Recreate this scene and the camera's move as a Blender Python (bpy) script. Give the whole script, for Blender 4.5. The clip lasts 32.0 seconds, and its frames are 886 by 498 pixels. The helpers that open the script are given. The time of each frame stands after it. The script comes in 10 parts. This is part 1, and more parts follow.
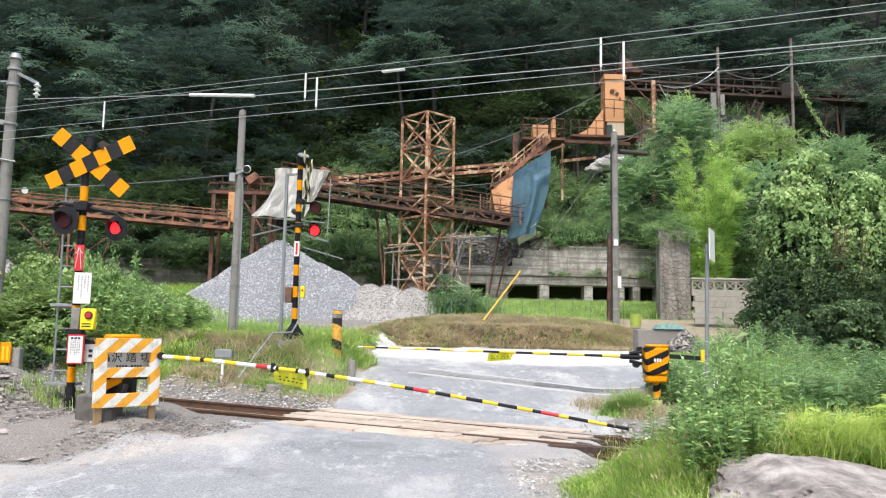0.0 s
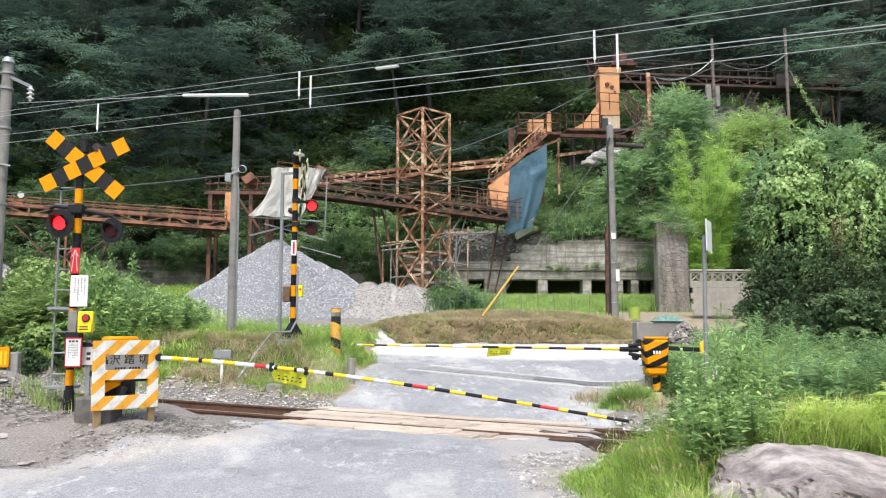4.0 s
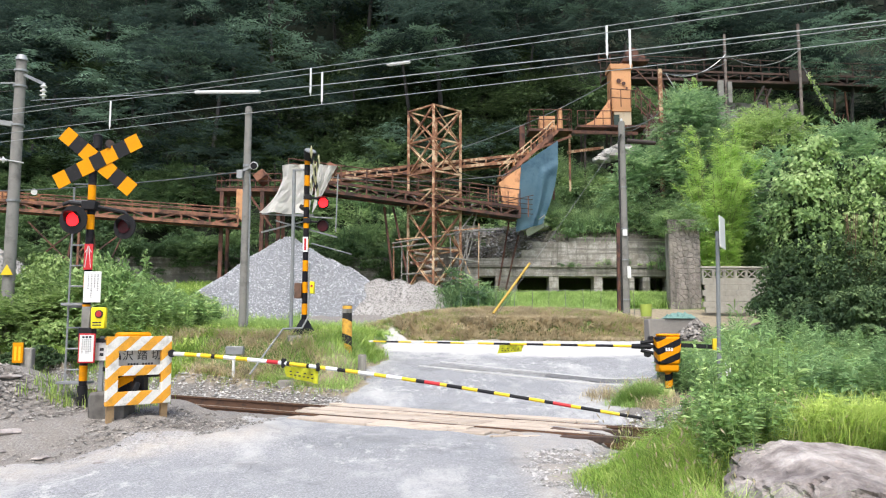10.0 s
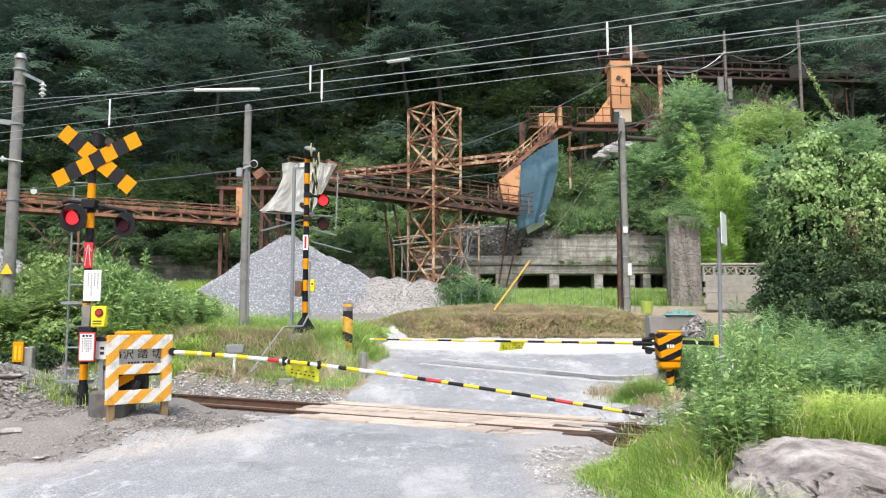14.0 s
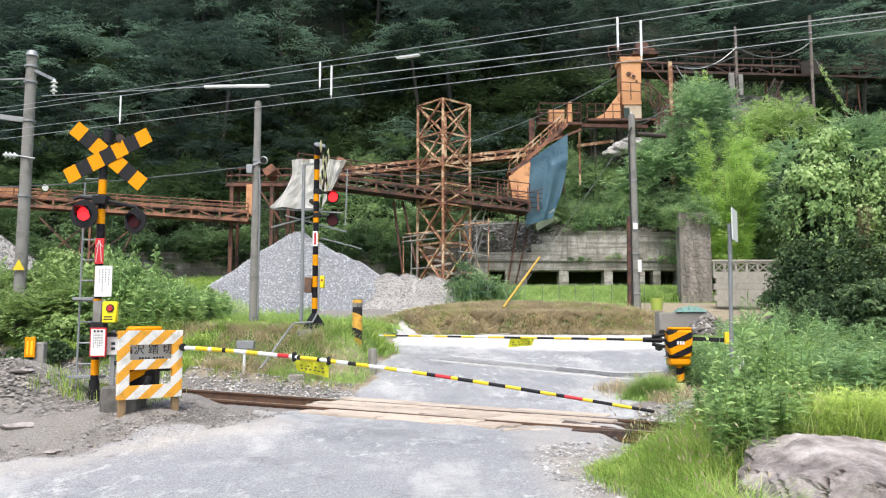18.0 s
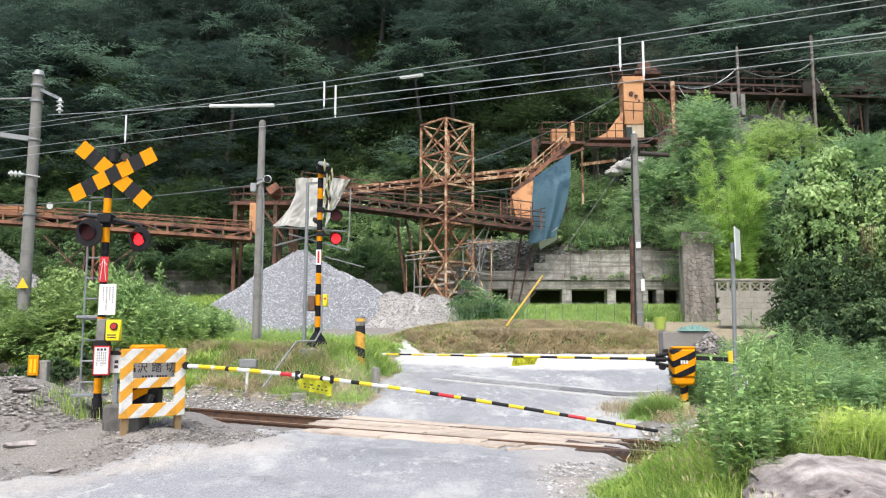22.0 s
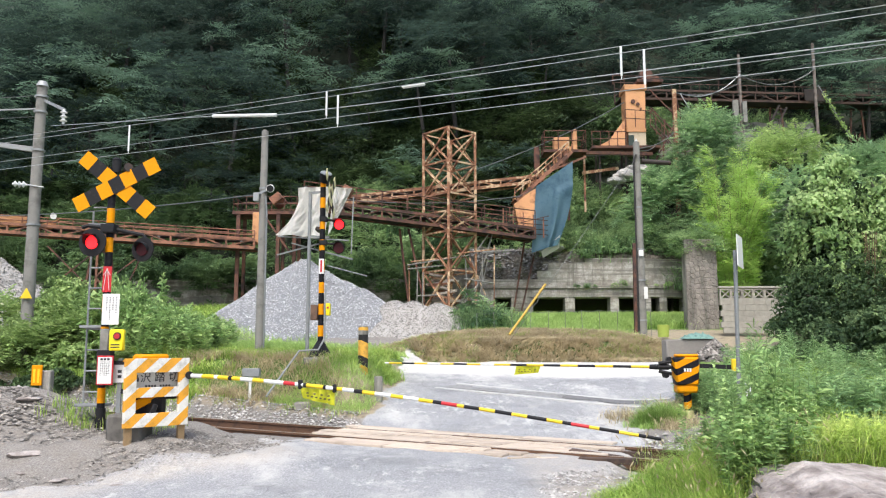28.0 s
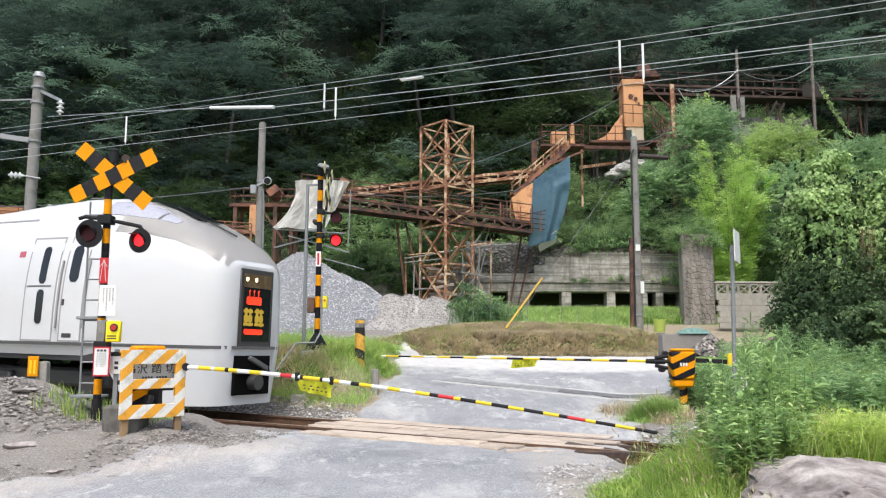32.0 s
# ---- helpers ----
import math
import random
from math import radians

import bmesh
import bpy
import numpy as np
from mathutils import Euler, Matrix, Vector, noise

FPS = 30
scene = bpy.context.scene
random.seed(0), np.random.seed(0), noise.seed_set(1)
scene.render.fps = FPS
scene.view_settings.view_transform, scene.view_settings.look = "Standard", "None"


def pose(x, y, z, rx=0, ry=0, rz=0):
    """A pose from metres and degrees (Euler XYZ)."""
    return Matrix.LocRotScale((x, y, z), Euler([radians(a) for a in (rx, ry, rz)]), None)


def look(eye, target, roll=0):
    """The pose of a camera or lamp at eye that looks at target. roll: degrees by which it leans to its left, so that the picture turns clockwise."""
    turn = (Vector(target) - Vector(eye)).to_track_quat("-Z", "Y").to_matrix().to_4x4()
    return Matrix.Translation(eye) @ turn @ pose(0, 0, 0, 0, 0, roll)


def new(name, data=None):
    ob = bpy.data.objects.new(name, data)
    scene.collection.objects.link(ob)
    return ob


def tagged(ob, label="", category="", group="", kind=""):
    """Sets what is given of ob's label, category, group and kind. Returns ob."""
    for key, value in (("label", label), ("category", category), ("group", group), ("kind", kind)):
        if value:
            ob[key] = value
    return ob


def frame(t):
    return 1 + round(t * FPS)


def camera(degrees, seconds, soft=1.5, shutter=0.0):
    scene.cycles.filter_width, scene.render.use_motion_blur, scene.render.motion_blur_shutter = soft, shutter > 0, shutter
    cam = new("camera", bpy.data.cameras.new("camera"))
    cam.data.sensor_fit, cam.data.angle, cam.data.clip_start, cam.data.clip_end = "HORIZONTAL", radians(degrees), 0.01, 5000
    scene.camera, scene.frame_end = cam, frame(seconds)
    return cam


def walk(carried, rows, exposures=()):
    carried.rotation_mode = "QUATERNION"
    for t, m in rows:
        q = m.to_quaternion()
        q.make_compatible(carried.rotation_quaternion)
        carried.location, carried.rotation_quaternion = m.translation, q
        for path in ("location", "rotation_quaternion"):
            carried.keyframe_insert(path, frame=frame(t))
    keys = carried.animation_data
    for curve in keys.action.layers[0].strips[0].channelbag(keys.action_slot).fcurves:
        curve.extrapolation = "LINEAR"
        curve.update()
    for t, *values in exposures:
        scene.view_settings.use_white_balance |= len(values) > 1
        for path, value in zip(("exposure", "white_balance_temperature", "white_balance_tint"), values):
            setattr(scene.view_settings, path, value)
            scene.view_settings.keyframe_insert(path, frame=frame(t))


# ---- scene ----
cam = camera(56.9, 32.0, soft=1.2)
PATH = [
    (0, (-0.081, -0.012, 1.219), (-0.035, 1.974, 1.45), 1.1),
    (0.5, (-0.081, -0.016, 1.221), (-0.024, 1.97, 1.453), 0.9),
    (1, (-0.076, -0.015, 1.216), (-0.016, 1.971, 1.447), 0.7),
    (1.5, (-0.072, -0.007, 1.216), (-0.011, 1.98, 1.438), 0.6),
    (2, (-0.066, 0.002, 1.222), (-0.003, 1.989, 1.441), 0.4),
    (2.5, (-0.063, -0.011, 1.222), (-0.009, 1.975, 1.45), 0.1),
    (3, (-0.063, -0.009, 1.218), (-0.016, 1.977, 1.445), 0.0),
    (3.5, (-0.065, 0.004, 1.212), (-0.014, 1.991, 1.433), -0.0),
    (5.5, (-0.063, 0.005, 1.213), (-0.019, 1.991, 1.447), -0.1),
    (6, (-0.062, 0.011, 1.217), (-0.019, 1.998, 1.443), -0.3),
    (6.5, (-0.061, 0.005, 1.212), (-0.017, 1.992, 1.434), -0.3),
    (7, (-0.066, 0.012, 1.211), (-0.027, 1.999, 1.433), -0.2),
    (7.5, (-0.07, 0.013, 1.21), (-0.034, 2.0, 1.435), -0.1),
    (8, (-0.071, 0.018, 1.205), (-0.045, 2.005, 1.424), 0.1),
    (8.5, (-0.074, 0.021, 1.206), (-0.05, 2.01, 1.417), 0.1),
    (9, (-0.077, 0.025, 1.205), (-0.056, 2.014, 1.417), 0.1),
    (9.5, (-0.08, 0.032, 1.209), (-0.055, 2.02, 1.422), 0.2),
    (10, (-0.08, 0.023, 1.204), (-0.055, 2.011, 1.42), 0.1),
    (10.5, (-0.078, 0.026, 1.203), (-0.063, 2.014, 1.421), 0.1),
    (11, (-0.075, 0.027, 1.205), (-0.061, 2.015, 1.426), -0.0),
    (11.5, (-0.075, 0.029, 1.207), (-0.062, 2.016, 1.431), -0.2),
    (12, (-0.083, 0.03, 1.203), (-0.074, 2.017, 1.428), -0.1),
    (12.5, (-0.083, 0.041, 1.202), (-0.073, 2.028, 1.422), 0.0),
    (13, (-0.084, 0.038, 1.202), (-0.067, 2.025, 1.429), 0.0),
    (13.5, (-0.087, 0.046, 1.204), (-0.051, 2.034, 1.428), -0.0),
    (14, (-0.09, 0.052, 1.199), (-0.065, 2.041, 1.41), -0.1),
    (14.5, (-0.092, 0.061, 1.194), (-0.086, 2.05, 1.403), -0.0),
    (16.5, (-0.088, 0.048, 1.193), (-0.078, 2.036, 1.407), -0.0),
    (17, (-0.09, 0.051, 1.197), (-0.085, 2.04, 1.408), -0.0),
    (17.5, (-0.092, 0.044, 1.195), (-0.091, 2.033, 1.402), 0.0),
    (18, (-0.091, 0.057, 1.192), (-0.089, 2.047, 1.395), 0.0),
    (18.5, (-0.094, 0.054, 1.193), (-0.096, 2.044, 1.396), -0.0),
    (19, (-0.092, 0.058, 1.191), (-0.098, 2.047, 1.404), -0.0),
    (19.5, (-0.091, 0.051, 1.189), (-0.096, 2.039, 1.412), -0.1),
    (20, (-0.094, 0.046, 1.194), (-0.1, 2.034, 1.417), -0.2),
    (20.5, (-0.092, 0.05, 1.196), (-0.097, 2.037, 1.421), -0.1),
    (21, (-0.093, 0.048, 1.188), (-0.097, 2.034, 1.422), 0.0),
    (21.5, (-0.096, 0.048, 1.19), (-0.1, 2.034, 1.434), 0.1),
    (22, (-0.096, 0.037, 1.192), (-0.101, 2.021, 1.44), 0.1),
    (22.5, (-0.096, 0.038, 1.192), (-0.103, 2.022, 1.446), 0.1),
    (23, (-0.098, 0.039, 1.191), (-0.105, 2.023, 1.448), 0.1),
    (23.5, (-0.102, 0.033, 1.192), (-0.105, 2.017, 1.45), 0.2),
    (24, (-0.098, 0.035, 1.192), (-0.101, 2.018, 1.453), 0.3),
    (24.5, (-0.101, 0.032, 1.191), (-0.103, 2.015, 1.453), 0.3),
    (25, (-0.101, 0.033, 1.192), (-0.102, 2.016, 1.452), 0.1),
    (25.5, (-0.097, 0.032, 1.19), (-0.097, 2.016, 1.445), 0.0),
    (27.5, (-0.086, 0.021, 1.186), (-0.092, 2.003, 1.454), -0.1),
    (28, (-0.09, 0.022, 1.19), (-0.102, 2.004, 1.459), -0.1),
    (28.5, (-0.092, 0.019, 1.193), (-0.104, 2.001, 1.461), -0.1),
    (29, (-0.093, 0.021, 1.189), (-0.1, 2.003, 1.452), -0.0),
    (29.5, (-0.095, 0.016, 1.188), (-0.101, 1.999, 1.447), -0.0),
    (30, (-0.092, 0.015, 1.187), (-0.097, 1.999, 1.443), 0.1),
    (30.5, (-0.097, 0.016, 1.187), (-0.101, 1.999, 1.446), 0.2),
    (31, (-0.1, 0.011, 1.186), (-0.11, 1.994, 1.449), 0.3),
    (31.5, (-0.103, 0.012, 1.186), (-0.114, 1.995, 1.447), 0.2),
    (32, (-0.099, 0.025, 1.182), (-0.103, 2.009, 1.436), 0.2),
]
walk(cam, [(t, look(eye, target, roll)) for t, eye, target, roll in PATH],
     exposures=[(0.0, 0.0), (31.3, 0.0), (32.0, -0.15)])

# ---- world and light: bright overcast summer day ----
SUN_EL, SUN_AZ = radians(60), radians(185)
world = bpy.data.worlds.new("world")
scene.world = world
world.use_nodes = True
_wn, _wl = world.node_tree.nodes, world.node_tree.links
_sky = _wn.new("ShaderNodeTexSky")
_sky.sky_type, _sky.sun_disc = "NISHITA", False
_sky.sun_elevation, _sky.sun_rotation = SUN_EL, SUN_AZ
_sky.air_density, _sky.dust_density, _sky.ozone_density = 1.0, 4.0, 0.6
_wn["Background"].inputs["Strength"].default_value = 0.27
_wl.new(_sky.outputs[0], _wn["Background"].inputs["Color"])
_sun = new("sun", bpy.data.lights.new("sun", "SUN"))
_sun.data.energy, _sun.data.angle, _sun.data.color = 2.9, radians(25), (0.955, 0.985, 0.985)
_sun.matrix_world = look((0, 0, 60), Vector((0, 0, 60)) - Vector((math.sin(SUN_AZ) * math.cos(SUN_EL),
                         math.cos(SUN_AZ) * math.cos(SUN_EL), math.sin(SUN_EL))))


# ---- materials ----
class Nodes:
    """Short hand for wiring a material."""

    def __init__(self, name, rough=0.8, metal=0.0):
        self.mat = bpy.data.materials.new(name)
        self.mat.use_nodes = True
        self.n, self.l = self.mat.node_tree.nodes, self.mat.node_tree.links
        self.b = self.n["Principled BSDF"]
        self.b.inputs["Roughness"].default_value = rough
        self.b.inputs["Metallic"].default_value = metal

    def node(self, kind, **sets):
        made = self.n.new(kind)
        for k, v in sets.items():
            made.inputs[k.replace("_", " ")].default_value = v
        return made

    def coords(self, kind="Object"):
        return self.n.new("ShaderNodeTexCoord").outputs[kind]

    def world_pos(self):
        return self.n.new("ShaderNodeNewGeometry").outputs["Position"]

    def stretched(self, vector, scale):
        m = self.n.new("ShaderNodeMapping")
        m.inputs["Scale"].default_value = scale
        self.l.new(vector, m.inputs["Vector"])
        return m.outputs[0]

    def noise(self, vector, scale, detail=5, rough=0.6, out="Fac"):
        t = self.node("ShaderNodeTexNoise", Scale=scale, Detail=detail, Roughness=rough)
        self.l.new(vector, t.inputs["Vector"])
        return t.outputs[out]

    def ramp(self, fac, stops):
        r = self.n.new("ShaderNodeValToRGB")
        e = r.color_ramp.elements
        while len(e) < len(stops):
            e.new(0.5)
        for el, (p, c) in zip(e, stops):
            el.position = p
            el.color = c if len(c) == 4 else (*c, 1)
        self.l.new(fac, r.inputs[0])
        return r.outputs[0]

    def mix(self, fac, a, b, blend="MIX"):
        m = self.n.new("ShaderNodeMix")
        m.data_type, m.blend_type = "RGBA", blend
        for sock, v in ((m.inputs[0], fac), (m.inputs[6], a), (m.inputs[7], b)):
            if isinstance(v, (float, int)):
                sock.default_value = v
            elif isinstance(v, tuple):
                sock.default_value = v if len(v) == 4 else (*v, 1)
            else:
                self.l.new(v, sock)
        return m.outputs[2]

    def math(self, op, a, b=0.0, clamp=False):
        m = self.n.new("ShaderNodeMath")
        m.operation, m.use_clamp = op, clamp
        for sock, v in ((m.inputs[0], a), (m.inputs[1], b)):
            if isinstance(v, (float, int)):
                sock.default_value = v
            else:
                self.l.new(v, sock)
        return m.outputs[0]

    def attr(self, name):
        a = self.n.new("ShaderNodeAttribute")
        a.attribute_name = name
        return a.outputs["Fac"]

    def colour(self, out):
        if isinstance(out, tuple):
            self.b.inputs["Base Color"].default_value = out if len(out) == 4 else (*out, 1)
        else:
            self.l.new(out, self.b.inputs["Base Color"])
        return self

    def rough(self, out):
        self.l.new(out, self.b.inputs["Roughness"])
        return self

    def bump(self, height, strength=0.3, dist=0.02):
        bp = self.node("ShaderNodeBump", Strength=strength, Distance=dist)
        self.l.new(height, bp.inputs["Height"])
        self.l.new(bp.outputs[0], self.b.inputs["Normal"])
        return self


def worn(name, base, dark, rough=0.6, metal=0.0, scale=6.0, amount=0.55, grain=60.0, bump=0.15, rand=0.12, spec=0.5):
    """Paint or metal of one colour with blotches of dirt or rust and a fine grain."""
    m = Nodes(name, rough, metal)
    m.b.inputs["Specular IOR Level"].default_value = spec
    v = m.coords()
    blot = m.ramp(m.noise(v, scale, 6, 0.65), [(amount, (0, 0, 0)), (min(amount + 0.16, 1), (1, 1, 1))])
    fine = m.noise(v, grain, 3)
    c = m.mix(blot, base, dark)
    c = m.mix(0.25, c, m.ramp(fine, [(0.3, (0.35, 0.35, 0.35)), (0.75, (1, 1, 1))]), "MULTIPLY")
    info = m.n.new("ShaderNodeObjectInfo")
    c = m.mix(m.math("MULTIPLY", info.outputs["Random"], rand * 2), c, (0.0, 0.0, 0.0))
    m.colour(c).bump(m.math("ADD", fine, m.noise(v, scale, 4)), bump, 0.01)
    return m.mat


def foliage(name, dark, mid, light, patch=0.18, trans=0.35, by_plant=False, each=0.55):
    """Leaves: each leaf its own tone, with slow drifts from plant to plant and some light let through."""
    m = Nodes(name, 0.55)
    g = m.n.new("ShaderNodeNewGeometry")
    leaf = g.outputs["Random Per Island"]
    slow = m.noise(g.outputs["Position"], patch, 2)
    mixv = m.math("ADD", m.math("ADD", m.math("MULTIPLY", m.math("SUBTRACT", leaf, 0.5), each), 0.275), m.math("MULTIPLY", m.math("SUBTRACT", slow, 0.5), 1.6))
    if by_plant:
        mixv = m.math("ADD", mixv, m.attr("tone"))
    c = m.ramp(m.math("ADD", mixv, 0.2, True), [(0.0, dark), (0.5, mid), (1.0, light)])
    m.colour(c)
    m.b.inputs["Specular IOR Level"].default_value = 0.14
    t = m.n.new("ShaderNodeBsdfTranslucent")
    m.l.new(m.mix(0.5, c, light), t.inputs["Color"])
    x = m.n.new("ShaderNodeMixShader")
    x.inputs[0].default_value = trans
    m.l.new(m.b.outputs[0], x.inputs[1])
    m.l.new(t.outputs[0], x.inputs[2])
    m.l.new(x.outputs[0], m.n["Material Output"].inputs["Surface"])
    return m.mat


def glow(name, colour, strength):
    m = Nodes(name, 0.4)
    m.colour(colour)
    m.b.inputs["Emission Color"].default_value = (*colour[:3], 1)
    m.b.inputs["Emission Strength"].default_value = strength
    return m.mat


def striped(name, a, b, period, axis=(0, 0, 1), rough=0.45, share=0.5, dirt=0.35, shift=0.0):
    """Painted bands of two colours along an axis of the object, with dirt and chips."""
    m = Nodes(name, rough)
    v = m.coords()
    d = m.n.new("ShaderNodeVectorMath")
    d.operation = "DOT_PRODUCT"
    m.l.new(v, d.inputs[0])
    d.inputs[1].default_value = axis
    band = m.math("LESS_THAN", m.math("FRACT", m.math("ADD", m.math("DIVIDE", d.outputs["Value"], period), 100.0 + shift)), share)
    c = m.mix(band, b, a)
    n1 = m.noise(v, 9, 6, 0.7)
    c = m.mix(m.math("MULTIPLY", m.ramp(n1, [(0.48, (0, 0, 0)), (0.72, (1, 1, 1))]), dirt), c, (0.09, 0.075, 0.06))
    c = m.mix(0.2, c, m.ramp(m.noise(v, 70, 3), [(0.3, (0.4, 0.4, 0.4)), (0.7, (1, 1, 1))]), "MULTIPLY")
    m.colour(c).bump(m.noise(v, 40, 4), 0.1, 0.004)
    m.b.inputs["Specular IOR Level"].default_value = 0.1
    return m.mat


def stony(name, light, dark, scale=8.0, bump=0.5, fine=45.0, stain=(0.06, 0.058, 0.05), stain_at=0.6):
    """Concrete or stone: pores, blotches and dark runs down the face."""
    m = Nodes(name, 0.9)
    v = m.world_pos()
    big = m.noise(v, scale * 0.12, 5, 0.7)
    c = m.ramp(m.noise(v, scale, 6, 0.7), [(0.25, dark), (0.75, light)])
    runs = m.noise(m.stretched(v, (2.2, 2.2, 0.25)), 1.1, 6, 0.7)
    c = m.mix(m.ramp(runs, [(stain_at - 0.12, (0, 0, 0)), (stain_at + 0.1, (0.85, 0.85, 0.85))]), c, stain)
    c = m.mix(0.45, c, m.ramp(big, [(0.3, (0.4, 0.4, 0.38)), (0.7, (1, 1, 1))]), "MULTIPLY")
    m.colour(c).bump(m.math("ADD", m.noise(v, fine, 4), m.noise(v, scale, 5)), bump, 0.02)
    return m.mat


ORANGE, BLACKP = (0.76, 0.295, 0.002, 1), (0.011, 0.011, 0.015, 1)
RUST = worn("rusty_steel", (0.17, 0.075, 0.05), (0.06, 0.032, 0.028), 0.85, 0.0, 2.4, 0.44, 40, 0.3)
RUST_LIGHT = worn("orange_rust", (0.31, 0.14, 0.085), (0.10, 0.05, 0.036), 0.85, 0.0, 1.9, 0.46, 40, 0.3)
ORANGE_OLD = worn("old_orange_paint", (0.74, 0.37, 0.17), (0.34, 0.13, 0.065), 0.7, 0.0, 1.9, 0.54, 30, 0.2)
BLUE_OLD = worn("faded_blue_paint", (0.14, 0.27, 0.36), (0.055, 0.15, 0.24), 0.7, 0.0, 0.75, 0.5, 20, 0.3, 0.0)
DARKSTEEL = worn("dark_steel", (0.05, 0.04, 0.036), (0.12, 0.055, 0.03), 0.7, 0.3, 5, 0.55)
GALV = worn("galvanised_steel", (0.33, 0.345, 0.35), (0.20, 0.20, 0.195), 0.55, 0.4, 6, 0.55)
CONC_POLE = worn("pole_concrete", (0.235, 0.228, 0.21), (0.14, 0.134, 0.122), 0.9, 0.0, 2.5, 0.5, 50, 0.3, 0.0)
WOODPOLE = worn("brown_pole", (0.16, 0.09, 0.06), (0.08, 0.05, 0.035), 0.9, 0.0, 4, 0.5, 40, 0.3)
CONCRETE = stony("weathered_concrete", (0.52, 0.50, 0.46), (0.27, 0.255, 0.23), 3.0, 0.6, 45.0, (0.07, 0.07, 0.05), 0.55)
STONE = stony("wall_stone", (0.44, 0.40, 0.35), (0.19, 0.17, 0.15), 3.5, 0.7, stain_at=0.58)
BOULDER = stony("boulder_rock", (0.62, 0.565, 0.53), (0.17, 0.14, 0.13), 4.0, 1.0, 26.0, (0.09, 0.07, 0.065), 0.56)
BLACK = worn("black_paint", (0.017, 0.017, 0.019), (0.05, 0.045, 0.04), 0.6, 0.0, 8, 0.6, 60, 0.1, 0.0, 0.2)
# near-black colour that stands in for the shade inside openings
OPENING_SHADE = worn("opening_shade", (0.006, 0.006, 0.006), (0.010, 0.009, 0.008), 0.95, 0.0, spec=0.05)
YELLOW_P = worn("yellow_paint", (0.80, 0.56, 0.015), (0.45, 0.32, 0.05), 0.5, 0.0, 8, 0.68, 60, 0.1, 0.0)
ORANGE_P = worn("orange_sign_paint", ORANGE, (0.5, 0.2, 0.02), 0.5, 0.0, 8, 0.7, 60, 0.06, 0.0, 0.15)
WHITE_P = worn("white_paint", (0.78, 0.78, 0.76), (0.5, 0.48, 0.44), 0.5, 0.0, 7, 0.66, 60, 0.06, 0.0)
RED_P = worn("red_paint", (0.55, 0.018, 0.025), (0.4, 0.03, 0.03), 0.5, 0.0, 8, 0.7, 60, 0.06, 0.0)
INK = worn("dark_ink", (0.03, 0.03, 0.035), (0.07, 0.07, 0.07), 0.7, 0.0, 10, 0.7)
YELLOW_BOX = worn("bright_yellow_paint", (0.85, 0.72, 0.01), (0.6, 0.5, 0.05), 0.45, 0.0, 8, 0.72, 60, 0.06, 0.0)
WHITE_TUBE = worn("white_sleeve", (0.82, 0.83, 0.83), (0.6, 0.6, 0.58), 0.4, 0.0, 8, 0.7, 60, 0.05, 0.0)
WIRE = worn("old_wire", (0.20, 0.21, 0.21), (0.10, 0.10, 0.095), 0.5, 0.6, 5, 0.55)
WIRE_LIGHT = worn("bright_wire", (0.45, 0.47, 0.48), (0.32, 0.33, 0.33), 0.4, 0.3, 5, 0.6)
WIRE_DARK = worn("dark_cable", (0.03, 0.03, 0.03), (0.05, 0.05, 0.05), 0.6)
LENS_DARK = worn("unlit_red_glass", (0.05, 0.004, 0.007), (0.03, 0.003, 0.004), 0.4, 0.0, 5, 0.6, 60, 0.02, 0.0, 0.25)
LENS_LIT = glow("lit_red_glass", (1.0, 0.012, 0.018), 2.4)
RED_KNOB = worn("red_knob", (0.45, 0.02, 0.025), (0.2, 0.02, 0.02), 0.4, 0.0, 5, 0.6, 60, 0.05, 0.0)
CHROME_RAIL = worn("worn_rail_top", (0.55, 0.48, 0.42), (0.35, 0.25, 0.19), 0.35, 0.8, 4, 0.6, 50, 0.05, 0.0)
CERAMIC = worn("white_porcelain", (0.72, 0.73, 0.73), (0.5, 0.5, 0.5), 0.25, 0.0, 6, 0.7, 40, 0.02, 0.0)


# ---- mesh helpers ----
def thing(name, x, y, z, label, category, rz=0.0, group="", kind=""):
    ob = new(name)
    ob.empty_display_size = 0.2
    ob.matrix_basis = pose(x, y, z, 0, 0, rz)
    return tagged(ob, label, category, group, kind)


def smooth_by_angle(me, deg=40):
    me.polygons.foreach_set("use_smooth", [True] * len(me.polygons))
    me.set_sharp_from_angle(angle=radians(deg))


def part(name, bm, material, parent=None, label="", smooth=True):
    me = bpy.data.meshes.new(name)
    bmesh.ops.recalc_face_normals(bm, faces=bm.faces)
    bm.to_mesh(me)
    bm.free()
    mats = material if isinstance(material, (list, tuple)) else [material]
    for mt in mats:
        me.materials.append(mt)
    if smooth:
        smooth_by_angle(me)
    ob = new(name, me)
    if parent is not None:
        ob.parent = parent
    if label:
        ob["label"] = label
    return ob


def box(bm, c, size, rot=None, bevel=0.0, mi=0):
    m = Matrix.Translation(c) @ (rot.to_4x4() if rot is not None else Matrix()) @ Matrix.Diagonal((*size, 1))
    g = bmesh.ops.create_cube(bm, size=1.0, matrix=m)
    vs = g["verts"]
    fs = list({f for v in vs for f in v.link_faces})
    for f in fs:
        f.material_index = mi
    if bevel > 0:
        es = list({e for v in vs for e in v.link_edges})
        bmesh.ops.bevel(bm, geom=es, offset=bevel, segments=1, affect="EDGES", material=-1)
    return bm


